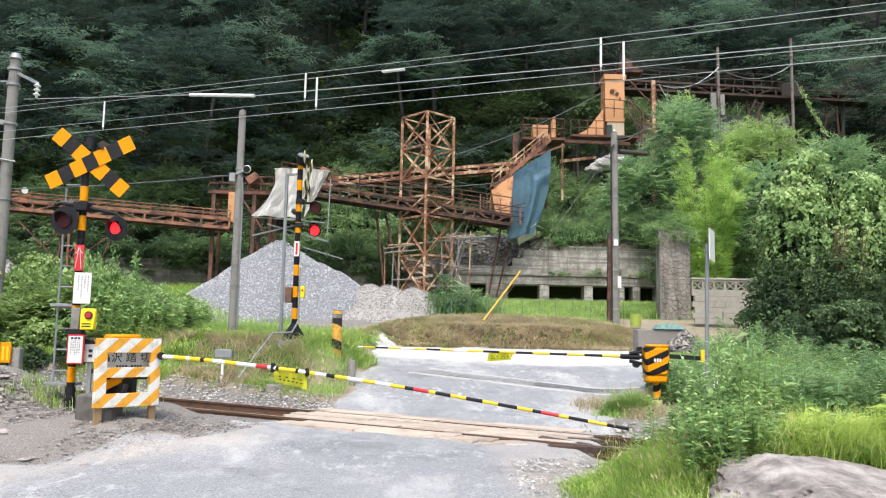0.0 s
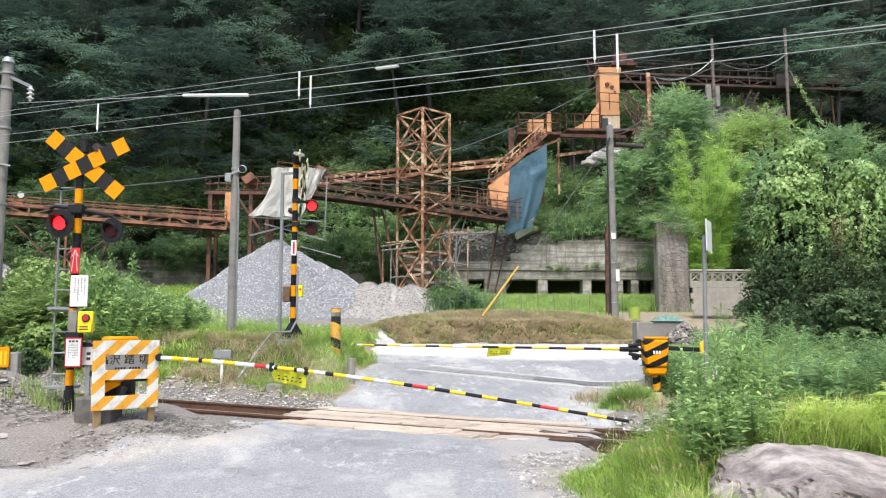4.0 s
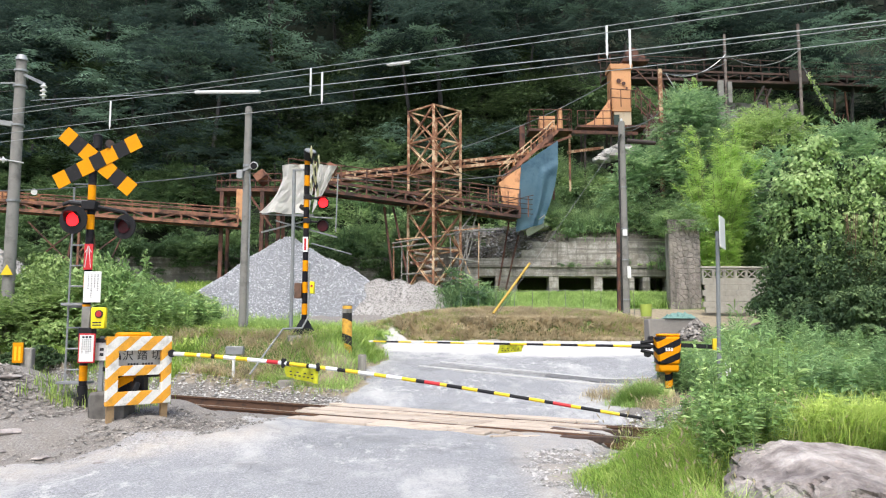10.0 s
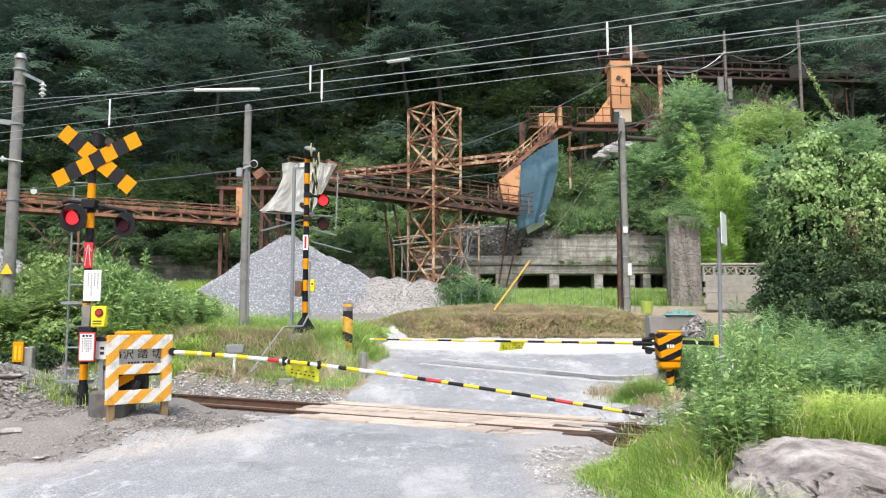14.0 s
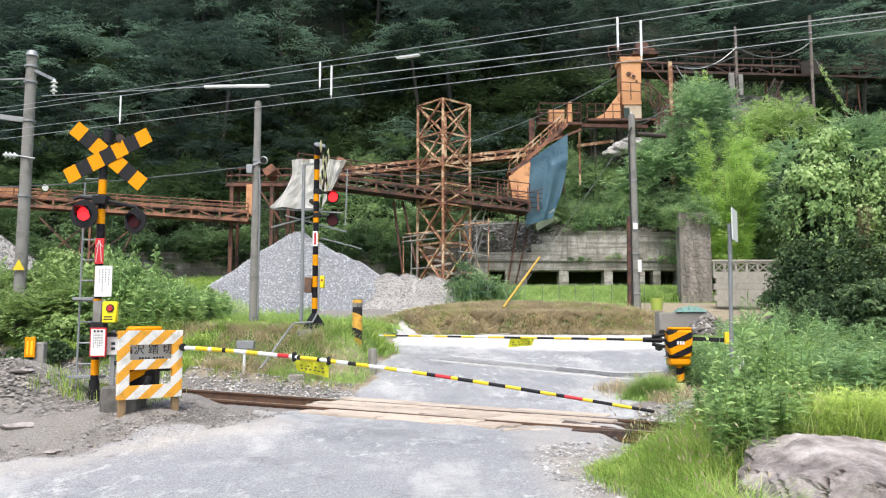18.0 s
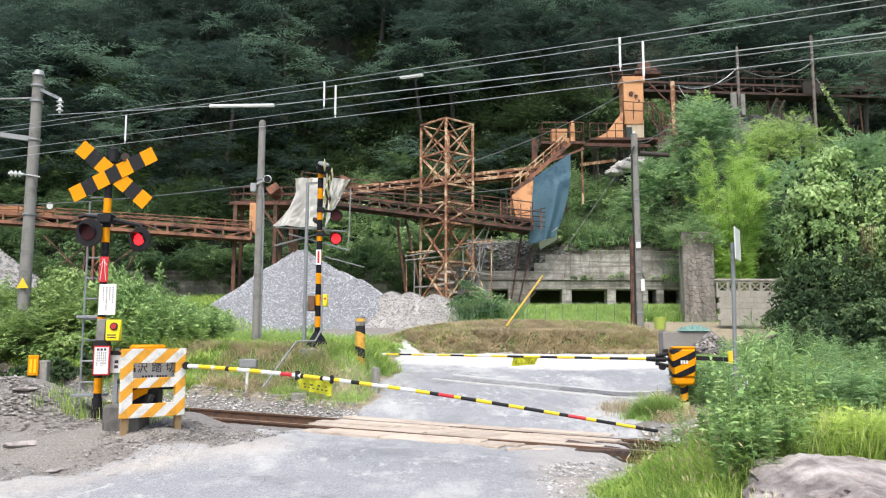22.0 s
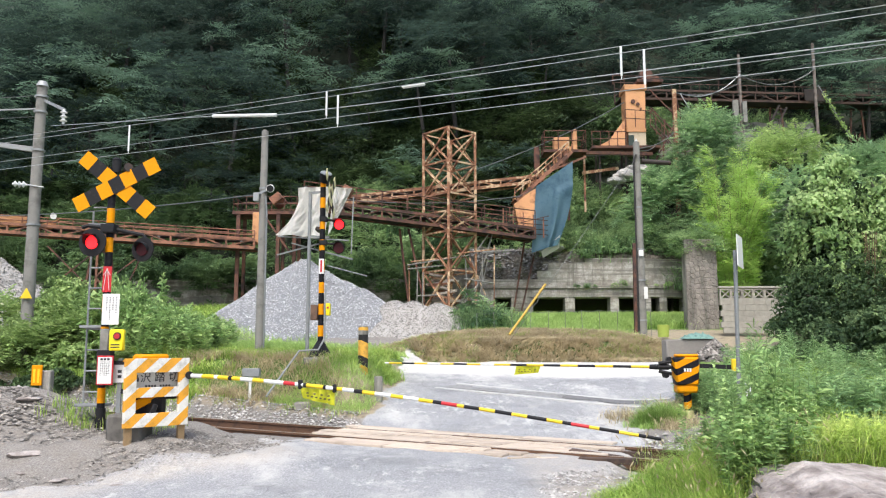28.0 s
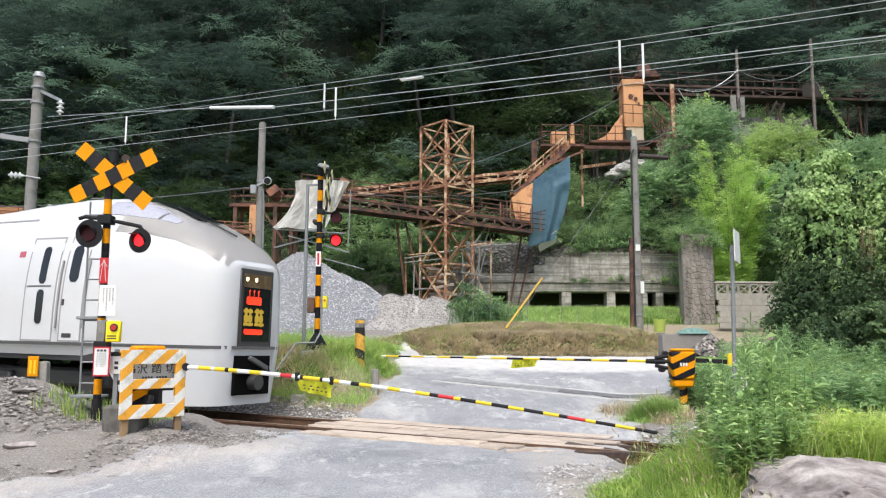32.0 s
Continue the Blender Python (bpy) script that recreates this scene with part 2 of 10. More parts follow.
def span_rot(a, b, up=(0, 0, 1)):
    z = (Vector(b) - Vector(a)).normalized()
    x = Vector(up).cross(z)
    if x.length < 1e-4:
        x = Vector((1, 0, 0))
    x.normalize()
    return Matrix((x, z.cross(x), z)).transposed()


def bar(bm, a, b, w, h=None, mi=0, bevel=0.0):
    a, b = Vector(a), Vector(b)
    return box(bm, (a + b) / 2, (w, h or w, (b - a).length), span_rot(a, b), bevel, mi)


def angle_bar(bm, a, b, w, t=None):
    """An L-shaped steel section from a to b."""
    t = t or w * 0.18
    r = span_rot(a, b)
    a, b = Vector(a), Vector(b)
    ln, c = (b - a).length, (a + b) / 2
    box(bm, c + r @ Vector((0, -w / 2, 0)), (w, t, ln), r)
    box(bm, c + r @ Vector((-w / 2, 0, 0)), (t, w, ln), r)
    return bm


def rod(bm, a, b, r1, r2=None, seg=12, mi=0, caps=True):
    a, b = Vector(a), Vector(b)
    m = Matrix.Translation((a + b) / 2) @ span_rot(a, b).to_4x4()
    g = bmesh.ops.create_cone(bm, cap_ends=caps, segments=seg, radius1=r1, radius2=r1 if r2 is None else r2, depth=(b - a).length, matrix=m)
    for f in {f for v in g["verts"] for f in v.link_faces}:
        f.material_index = mi
    return bm


def tube(bm, pts, r, seg=6, mi=0):
    """A tube along a polyline."""
    pts = [Vector(p) for p in pts]
    rings = []
    for i, p in enumerate(pts):
        d = (pts[min(i + 1, len(pts) - 1)] - pts[max(i - 1, 0)]).normalized()
        x = Vector((0, 0, 1)).cross(d)
        x = x.normalized() if x.length > 1e-3 else Vector((1, 0, 0))
        y = d.cross(x)
        rings.append([bm.verts.new(p + x * (r * math.cos(2 * math.pi * k / seg)) + y * (r * math.sin(2 * math.pi * k / seg))) for k in range(seg)])
    for i in range(len(rings) - 1):
        for k in range(seg):
            f = bm.faces.new((rings[i][k], rings[i][(k + 1) % seg], rings[i + 1][(k + 1) % seg], rings[i + 1][k]))
            f.material_index = mi
    for rg in (rings[0], rings[-1]):
        bm.faces.new(rg)
    return bm


def plate(bm, pts, depth, mi=0):
    """A flat outline (list of points) given thickness along a vector."""
    d = Vector(depth)
    a = [bm.verts.new(Vector(p)) for p in pts]
    b = [bm.verts.new(Vector(p) + d) for p in pts]
    fs = [bm.faces.new(a), bm.faces.new(list(reversed(b)))]
    for i in range(len(pts)):
        j = (i + 1) % len(pts)
        fs.append(bm.faces.new((a[i], b[i], b[j], a[j])))
    for f in fs:
        f.material_index = mi
    return bm


def sag(a, b, drop, n=12):
    a, b = Vector(a), Vector(b)
    return [a.lerp(b, i / n) - Vector((0, 0, 4 * drop * (i / n) * (1 - i / n))) for i in range(n + 1)]


def mesh_np(name, verts, faces, material, kind="", label="", category="", parent=None, index=None, smooth=False):
    """A mesh from arrays: verts (n,3) and faces (m,3 or 4)."""
    me = bpy.data.meshes.new(name)
    k = faces.shape[1]
    me.vertices.add(len(verts))
    me.vertices.foreach_set("co", np.ascontiguousarray(verts, dtype=np.float32).ravel())
    me.loops.add(faces.size)
    me.loops.foreach_set("vertex_index", np.ascontiguousarray(faces, dtype=np.int32).ravel())
    me.polygons.add(len(faces))
    me.polygons.foreach_set("loop_start", np.arange(0, faces.size, k, dtype=np.int32))
    for mt in (material if isinstance(material, (list, tuple)) else [material]):
        me.materials.append(mt)
    if index is not None:
        me.polygons.foreach_set("material_index", np.ascontiguousarray(index, dtype=np.int32))
    if smooth:
        me.polygons.foreach_set("use_smooth", np.ones(len(faces), dtype=bool))
    me.update(calc_edges=True)
    ob = new(name, me)
    if parent is not None:
        ob.parent = parent
    return tagged(ob, label, category, "", kind)


def leaves(rng, centres, outward, length, width, spread=0.8, droop=0.25):
    """Arrays of leaf quads round the centres, facing roughly outward."""
    n = len(centres)
    nrm = outward + rng.normal(0, spread, (n, 3))
    nrm /= np.linalg.norm(nrm, axis=1)[:, None] + 1e-9
    a = rng.normal(0, 1, (n, 3))
    a -= nrm * (a * nrm).sum(1)[:, None]
    a /= np.linalg.norm(a, axis=1)[:, None] + 1e-9
    b = np.cross(nrm, a)
    ln = (length * rng.uniform(0.6, 1.35, n))[:, None]
    wd = (width * rng.uniform(0.6, 1.35, n))[:, None]
    tip = a * ln * 0.5
    tip[:, 2] -= droop * ln[:, 0]
    v = np.stack([centres - a * ln * 0.5, centres + b * wd * 0.5 + a * ln * 0.08, centres + tip, centres - b * wd * 0.5 + a * ln * 0.08], 1).reshape(-1, 3)
    return v, np.arange(4 * n).reshape(-1, 4)


def join_np(pieces):
    vs, fs, o = [], [], 0
    for v, f in pieces:
        vs.append(v)
        fs.append(f + o)
        o += len(v)
    return np.concatenate(vs), np.concatenate(fs)


def smooth01(x):
    x = np.clip(x, 0, 1)
    return x * x * (3 - 2 * x)


# ---- plan: the track's line, and the lie of the land ----
TRACK_O, TRACK_TURN, GRADE, RAIL_Z = (0.0, 11.8), -26.1, 0.022, 0.08
UX, UY = math.cos(radians(TRACK_TURN)), math.sin(radians(TRACK_TURN))
NX, NY = -UY, UX


def tk(s, q, up=0.0):
    """A point s metres along the track (to the right), q metres beyond its middle, up metres over the rail tops."""
    return (TRACK_O[0] + s * UX + q * NX, TRACK_O[1] + s * UY + q * NY, RAIL_Z - GRADE * s + up)


def track_pose(s, q=0.0, up=0.0):
    return Matrix.Translation(tk(s, q, up)) @ pose(0, 0, 0, 0, math.degrees(math.atan(GRADE)), TRACK_TURN)


def wob(x, y, f, seed=0.0):
    """Cheap smooth wobble in about -1 to 1."""
    return (np.sin(x * f + 1.7 * np.sin(y * f * 0.7 + seed) + seed) + np.sin(y * f * 1.3 + 1.3 * np.sin(x * f * 0.9 + 2 * seed) + 3 * seed)) * 0.5


def road_mask(x, y):
    """1 well inside the road, 0 well outside."""
    left = np.interp(y, [-30, 4, 8.0, 8.8, 9.5, 10.9, 13, 15, 18, 20.5, 24, 27, 30], [-6, -5.5, -4.3, -3.2, -2.45, -2.3, -1.75, -1.35, -1.2, -1.2, -1.5, -1.3, -1.2])
    right = np.interp(y, [-30, 4, 6.6, 8.7, 9.5, 11, 13, 14.2, 15, 16, 20, 22.6, 23.9, 26, 30], [1.2, 0.9, 0.85, 0.95, 1.7, 2.6, 2.9, 3.1, 3.95, 4.4, 5.7, 12, -1.0, -1.6, -1.6])
    d = np.minimum(x - left, right - x) + 0.22 * wob(x, y, 2.1, 0.4) + 0.08 * wob(x, y, 7.3, 1.4)
    d = np.where(y > 30.5, -3, d)
    return d


def ground_z(x, y):
    x, y = np.asarray(x, float), np.asarray(y, float)
    s = (x - TRACK_O[0]) * UX + (y - TRACK_O[1]) * UY
    q = (x - TRACK_O[0]) * NX + (y - TRACK_O[1]) * NY
    zr = RAIL_Z - GRADE * np.clip(s, -340, 40)
    # the near side: road up to the crossing, dirt shoulder, weedy bank
    near = np.interp(y, [-60, -8, 0, 10.5, 14], [-0.6, -0.5, -0.3, 0.07, 0.12])
    near = near + 0.14 * smooth01((-2.62 - x) / 0.8) * smooth01((y - 8.1) / 1.3) + 0.15 * smooth01((-1.0 - x) / 1.4) * smooth01((y - 8.4) / 1.2)
    near = near + 0.5 * np.exp(-((x + 5.55) / 0.95) ** 2 - ((y - 10.4) / 0.75) ** 2)
    near = near + 0.28 * smooth01((x - 1.4) / 1.6)
    near = np.where(s < -14, np.maximum(near, zr - 0.35), near)
    # the far side: road climbing away, embankment, mound, rising yard
    far = np.interp(y, [11, 13.6, 20, 25, 28.7, 35, 38, 60], [0.08, 0.12, 1.10, 1.12, 1.95, 2.85, 2.95, 3.3])
    far = np.where(s < -20, np.maximum(np.minimum(far, zr + 1.2), zr + 0.6), far)
    emb = zr - 0.12 + 1.12 * smooth01((q - 1.5) / 1.35) * smooth01((-1.15 - x + 0.12 * (y - 14)) / 1.1) + 0.012 * np.maximum(q - 3, 0)
    far = np.maximum(far, np.where(q > 1.5, emb, -9))
    far = far + 0.62 * smooth01(1.7 * (1.2 - np.hypot((x - 2.6) / 4.6, (y - 25.6) / 1.75))) + 0.25 * smooth01((x - 3.0) / 2.0) * smooth01((18 - y) / 3)
    far = far + 0.5 * smooth01((-6 - x) / 3) * smooth01((y - 20) / 5)
    t = smooth01((q + 0.9) / 1.9)
    z = near * (1 - t) + far * t
    # the track bed keeps the rails' grade
    bed = smooth01((np.where(q > 0, 1.85, 2.3) - np.abs(q + 0.05)) / np.where(q > 0, 0.5, 0.9))
    on_road = smooth01((road_mask(x, y) + 0.25) / 0.5)
    on_road = np.maximum(on_road, smooth01((-0.62 - q) / 0.15) * smooth01((x + 3.9) / 0.6) * (x < 0))
    z = z * (1 - bed) + (zr - 0.035 - 0.15 * (1 - on_road)) * bed
    # wooded hillside behind the wall and along the valley
    d = np.minimum(y - 40.2, (x + 22) * NX + (y - 39.5) * NY)
    hill = 6.2 + np.where(d < 60, 0.95 * d, 57 + 0.35 * (d - 60)) + 0.9 * wob(x, y, 0.16, 0.7) * smooth01(d / 8)
    z = np.where(d > 0, np.where(d < 0.5, z * (1 - d * 2) + hill * d * 2, hill), z)
    return z


def gz(x, y):
    return float(ground_z(x, y))


# ---- ground and road ----
def ground_material():
    m = Nodes("ground", 0.95)
    v = m.world_pos()
    road, dirt, pale, green, wood, sand = (m.attr(a) for a in ("road", "dirt", "pale", "green", "wood", "sand"))
    n1, n2, n3 = m.noise(v, 0.7, 6, 0.65), m.noise(v, 5.0, 6, 0.7), m.noise(v, 55.0, 4, 0.6)
    soil = m.ramp(n2, [(0.25, (0.15, 0.12, 0.08)), (0.55, (0.31, 0.26, 0.18)), (0.8, (0.20, 0.20, 0.09))])
    grass = m.ramp(m.math("ADD", m.math("MULTIPLY", n1, 0.6), m.math("MULTIPLY", n2, 0.5)), [(0.3, (0.05, 0.09, 0.02)), (0.6, (0.12, 0.19, 0.04)), (0.8, (0.20, 0.19, 0.08))])
    grit = m.ramp(n3, [(0.28, (0.085, 0.079, 0.072)), (0.5, (0.205, 0.192, 0.176)), (0.74, (0.36, 0.342, 0.322))])
    grit = m.mix(m.ramp(n2, [(0.35, (0, 0, 0)), (0.65, (0.6, 0.6, 0.6))]), grit, (0.195, 0.17, 0.143))
    edge = lambda a, amp, lo, hi: m.ramp(m.math("ADD", a, m.math("MULTIPLY", m.math("SUBTRACT", n2, 0.5), amp)), [(lo, (0, 0, 0)), (hi, (1, 1, 1))])
    c = m.mix(edge(green, 0.8, 0.35, 0.65), soil, grass)
    # near-black hillside floor: the shade below the trees put into the ground colour
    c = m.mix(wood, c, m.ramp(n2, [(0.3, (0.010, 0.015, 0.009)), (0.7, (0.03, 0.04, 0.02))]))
    c = m.mix(edge(dirt, 0.9, 0.38, 0.62), c, grit)
    # old asphalt: grey with pale dust, darker mends and fine chippings
    tar = m.ramp(n3, [(0.28, (0.15, 0.155, 0.165)), (0.5, (0.26, 0.265, 0.275)), (0.72, (0.42, 0.425, 0.43))])
    mend = m.noise(m.stretched(v, (0.55, 0.25, 1)), 1.0, 7, 0.72)
    tar = m.mix(m.ramp(mend, [(0.5, (0, 0, 0)), (0.62, (0.75, 0.75, 0.75))]), tar, (0.48, 0.475, 0.46))
    tar = m.mix(m.ramp(n1, [(0.54, (0, 0, 0)), (0.66, (0.5, 0.5, 0.5))]), tar, (0.14, 0.145, 0.15))
    crack = m.node("ShaderNodeTexVoronoi", Scale=1.5)
    crack.feature = "DISTANCE_TO_EDGE"
    wv = m.mix(0.14, v, m.noise(v, 3.0, 4, 0.6, "Color"))
    m.l.new(wv, crack.inputs["Vector"])
    lines = m.ramp(crack.outputs["Distance"], [(0.0, (1, 1, 1)), (0.012, (0, 0, 0))])
    tar = m.mix(m.math("MULTIPLY", lines, m.ramp(n1, [(0.45, (0, 0, 0)), (0.6, (0.55, 0.55, 0.55))])), tar, (0.10, 0.10, 0.10))
    net = m.node("ShaderNodeTexVoronoi", Scale=5.5)
    net.feature = "DISTANCE_TO_EDGE"
    m.l.new(wv, net.inputs["Vector"])
    worn_at = m.ramp(m.noise(v, 0.42, 4, 0.6), [(0.5, (0, 0, 0)), (0.56, (1, 1, 1))])
    craze = m.math("MULTIPLY", m.ramp(net.outputs["Distance"], [(0.0, (1, 1, 1)), (0.03, (0, 0, 0))]), worn_at)
    tar = m.mix(m.math("MULTIPLY", craze, 0.6), tar, (0.13, 0.13, 0.13))
    scuff = m.noise(m.stretched(v, (1.0, 0.45, 1)), 6.0, 8, 0.8)
    tar = m.mix(m.math("MULTIPLY", m.ramp(scuff, [(0.52, (0, 0, 0)), (0.62, (0.85, 0.85, 0.85))]), m.math("ADD", m.math("MULTIPLY", worn_at, 0.75), 0.12)), tar, (0.54, 0.535, 0.52))
    white = m.ramp(n2, [(0.3, (0.42, 0.41, 0.395)), (0.7, (0.58, 0.57, 0.545))])
    tar = m.mix(edge(pale, 0.5, 0.35, 0.7), tar, white)
    c = m.mix(edge(road, 0.55, 0.42, 0.58), c, tar)
    c = m.mix(m.math("MULTIPLY", sand, m.ramp(n2, [(0.3, (0.2, 0.2, 0.2)), (0.6, (0.85, 0.85, 0.85))])), c, m.ramp(n3, [(0.3, (0.32, 0.288, 0.25)), (0.7, (0.49, 0.45, 0.405))]))
    m.colour(c).bump(m.math("ADD", m.math("MULTIPLY", n3, 0.6), n2), 0.5, 0.03)
    return m.mat


GROUND = ground_material()


def axis(stops):
    """Grid lines: (upto, step) pairs from the first value on."""
    out, v = [], stops[0]
    for upto, step in stops[1:]:
        n = max(1, round((upto - v) / step))
        out += list(np.linspace(v, upto, n, endpoint=False))
        v = upto
    return np.array(out + [v])


def build_ground():
    xs = axis([-900, (-340, 80), (-60, 10), (-24, 1.5), (-10, 0.35), (-7, 0.12), (6, 0.1), (10, 0.2), (24, 0.6), (60, 3), (300, 20), (900, 100)])
    ys = axis([-600, (-60, 60), (-6, 6), (3, 0.5), (17, 0.1), (27, 0.2), (39, 0.3), (75, 1.5), (140, 6), (900, 80)])
    gx, gy = np.meshgrid(xs, ys)
    z = ground_z(gx, gy)
    road = smooth01(road_mask(gx, gy) / 0.5 + 0.5)
    s = gx * UX + (gy - TRACK_O[1]) * UY
    q = gx * NX + (gy - TRACK_O[1]) * NY
    dirt = np.maximum(smooth01((-1.3 - gx) / 0.6) * smooth01((0.6 - q) / 0.6) * smooth01((gy - 3) / 2), smooth01((np.where(q > 0, 1.9, 2.4) - np.abs(q)) / 0.5))
    verge = smooth01((gx - 0.6) / 0.3) * smooth01((1.75 + 0.25 * wob(gx, gy, 2.5, 2) + 0.45 * np.clip(gy - 9, 0, 2.5) - gx) / 0.4) * smooth01((1.2 - q) / 0.8)
    yard = smooth01((gy - 26) / 2) * smooth01((1.2 - gx) / 1.0) * smooth01((gx + 9) / 1.5) * smooth01((36 - gy) / 1)
    gate_side = smooth01((gx - 2.5) / 0.3) * smooth01((5.2 + 0.3 * wob(gx, gy, 2.2, 1.0) - gx) / 0.5) * smooth01((gy - 11.2) / 0.6) * smooth01((16.2 - gy) / 1.0)
    bare = smooth01((gx - 5.9) / 0.8) * smooth01((gy - 26.2) / 0.8) * smooth01((31.4 - gy) / 0.6)
    dirt = np.maximum(np.maximum(dirt, verge), np.maximum(yard, gate_side))
    pale = smooth01((gy - 17.6) / 1.6 + 0.3 * wob(gx, gy, 0.8)) + 0.5 * smooth01((0.5 - gx) / 0.4) * 0
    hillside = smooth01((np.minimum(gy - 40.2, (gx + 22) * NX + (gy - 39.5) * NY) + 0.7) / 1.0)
    green = (1 - hillside) * np.clip(smooth01((q - 1.8) / 0.6) * 0.75 + smooth01((gx - 1.4) / 0.5) * 0.9 - 0.5 * smooth01(1.3 - np.hypot((gx - 2.6) / 4.6, (gy - 25.0) / 1.5)), 0, 1)
    bank_edge = smooth01((road_mask(gx, gy) + 1.0) / 0.4) * (gx < 0) * smooth01((20 - gy) / 1) * smooth01((q - 1.5) / 0.4)
    green = green * (1 - bare) * (1 - bank_edge)
    z = z + 0.012 * wob(gx, gy, 5.5, 0.3) * road + (1 - road) * (0.03 * wob(gx, gy, 3.1, 0.9) + 0.02 * wob(gx, gy, 9.7, 2.2)) * (np.abs(q) > 2.0)
    sand = np.exp(-((road_mask(gx, gy) - 0.42) / 0.42) ** 2) * smooth01((-1.4 - gx) / 0.8) * smooth01((10.3 - gy) / 0.6) * smooth01((gy - 6) / 1.5)
    sand = np.maximum(sand, 0.75 * verge)
    ny, nx = gx.shape
    idx = np.arange(ny * nx).reshape(ny, nx)
    faces = np.stack([idx[:-1, :-1], idx[:-1, 1:], idx[1:, 1:], idx[1:, :-1]], -1).reshape(-1, 4)
    verts = np.stack([gx, gy, z], -1).reshape(-1, 3)
    fr = road.ravel()[faces].max(1) > 0.02
    for name, keep, label in (("road", fr, "cracked grey asphalt lane with pale dust over the crossing"), ("ground", ~fr, "grassy and gravelly ground rising to a wooded hill")):
        f = faces[keep]
        used = np.unique(f)
        remap = np.full(len(verts), -1)
        remap[used] = np.arange(len(used))
        ob = mesh_np(name, verts[used], remap[f], GROUND, "structure", label, name, smooth=True)
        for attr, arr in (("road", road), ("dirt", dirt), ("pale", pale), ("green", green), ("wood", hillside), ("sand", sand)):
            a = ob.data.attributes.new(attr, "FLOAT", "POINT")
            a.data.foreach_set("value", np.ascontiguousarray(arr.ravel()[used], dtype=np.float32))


build_ground()


def stones(rng, pts, size, squash=0.7):
    """Small angular stones (bent octahedra) at the points."""
    base = np.array([(1, 0, 0), (-1, 0, 0), (0, 1, 0), (0, -1, 0), (0, 0, 1), (0, 0, -1)], float)
    tri = np.array([(0, 2, 4), (2, 1, 4), (1, 3, 4), (3, 0, 4)])
    n = len(pts)
    v = base[None] + rng.normal(0, 0.28, (n, 6, 3))
    a = rng.uniform(0, 2 * np.pi, n)
    c, s = np.cos(a)[:, None], np.sin(a)[:, None]
    x, y = v[..., 0] * c - v[..., 1] * s, v[..., 0] * s + v[..., 1] * c
    sz = (size * rng.uniform(0.5, 1.5, n))[:, None]
    v = np.stack([x * sz, y * sz, v[..., 2] * sz * squash], -1) + pts[:, None]
    f = (tri[None] + (np.arange(n) * 6)[:, None, None]).reshape(-1, 3)
    return v.reshape(-1, 3), f


def stone_material(name, dark, mid, light):
    m = Nodes(name, 0.92)
    g = m.n.new("ShaderNodeNewGeometry")
    c = m.ramp(g.outputs["Random Per Island"], [(0.0, dark), (0.5, mid), (1.0, light)])
    c = m.mix(0.4, c, m.ramp(m.noise(g.outputs["Position"], 25, 4), [(0.3, (0.55, 0.55, 0.55)), (0.7, (1, 1, 1))]), "MULTIPLY")
    m.colour(c).bump(m.noise(g.outputs["Position"], 60, 3), 0.3, 0.01)
    return m.mat


BALLAST = stone_material("ballast_stone", (0.19, 0.18, 0.17), (0.38, 0.365, 0.35), (0.62, 0.60, 0.575))
CRUSHED = stone_material("crushed_stone", (0.16, 0.165, 0.175), (0.36, 0.37, 0.385), (0.62, 0.63, 0.645))
CRUSHED_WARM = stone_material("brownish_crushed_stone", (0.13, 0.122, 0.11), (0.27, 0.256, 0.236), (0.44, 0.42, 0.395))
RUBBLE = stone_material("grey_rubble", (0.09, 0.082, 0.072), (0.22, 0.20, 0.178), (0.42, 0.39, 0.355))


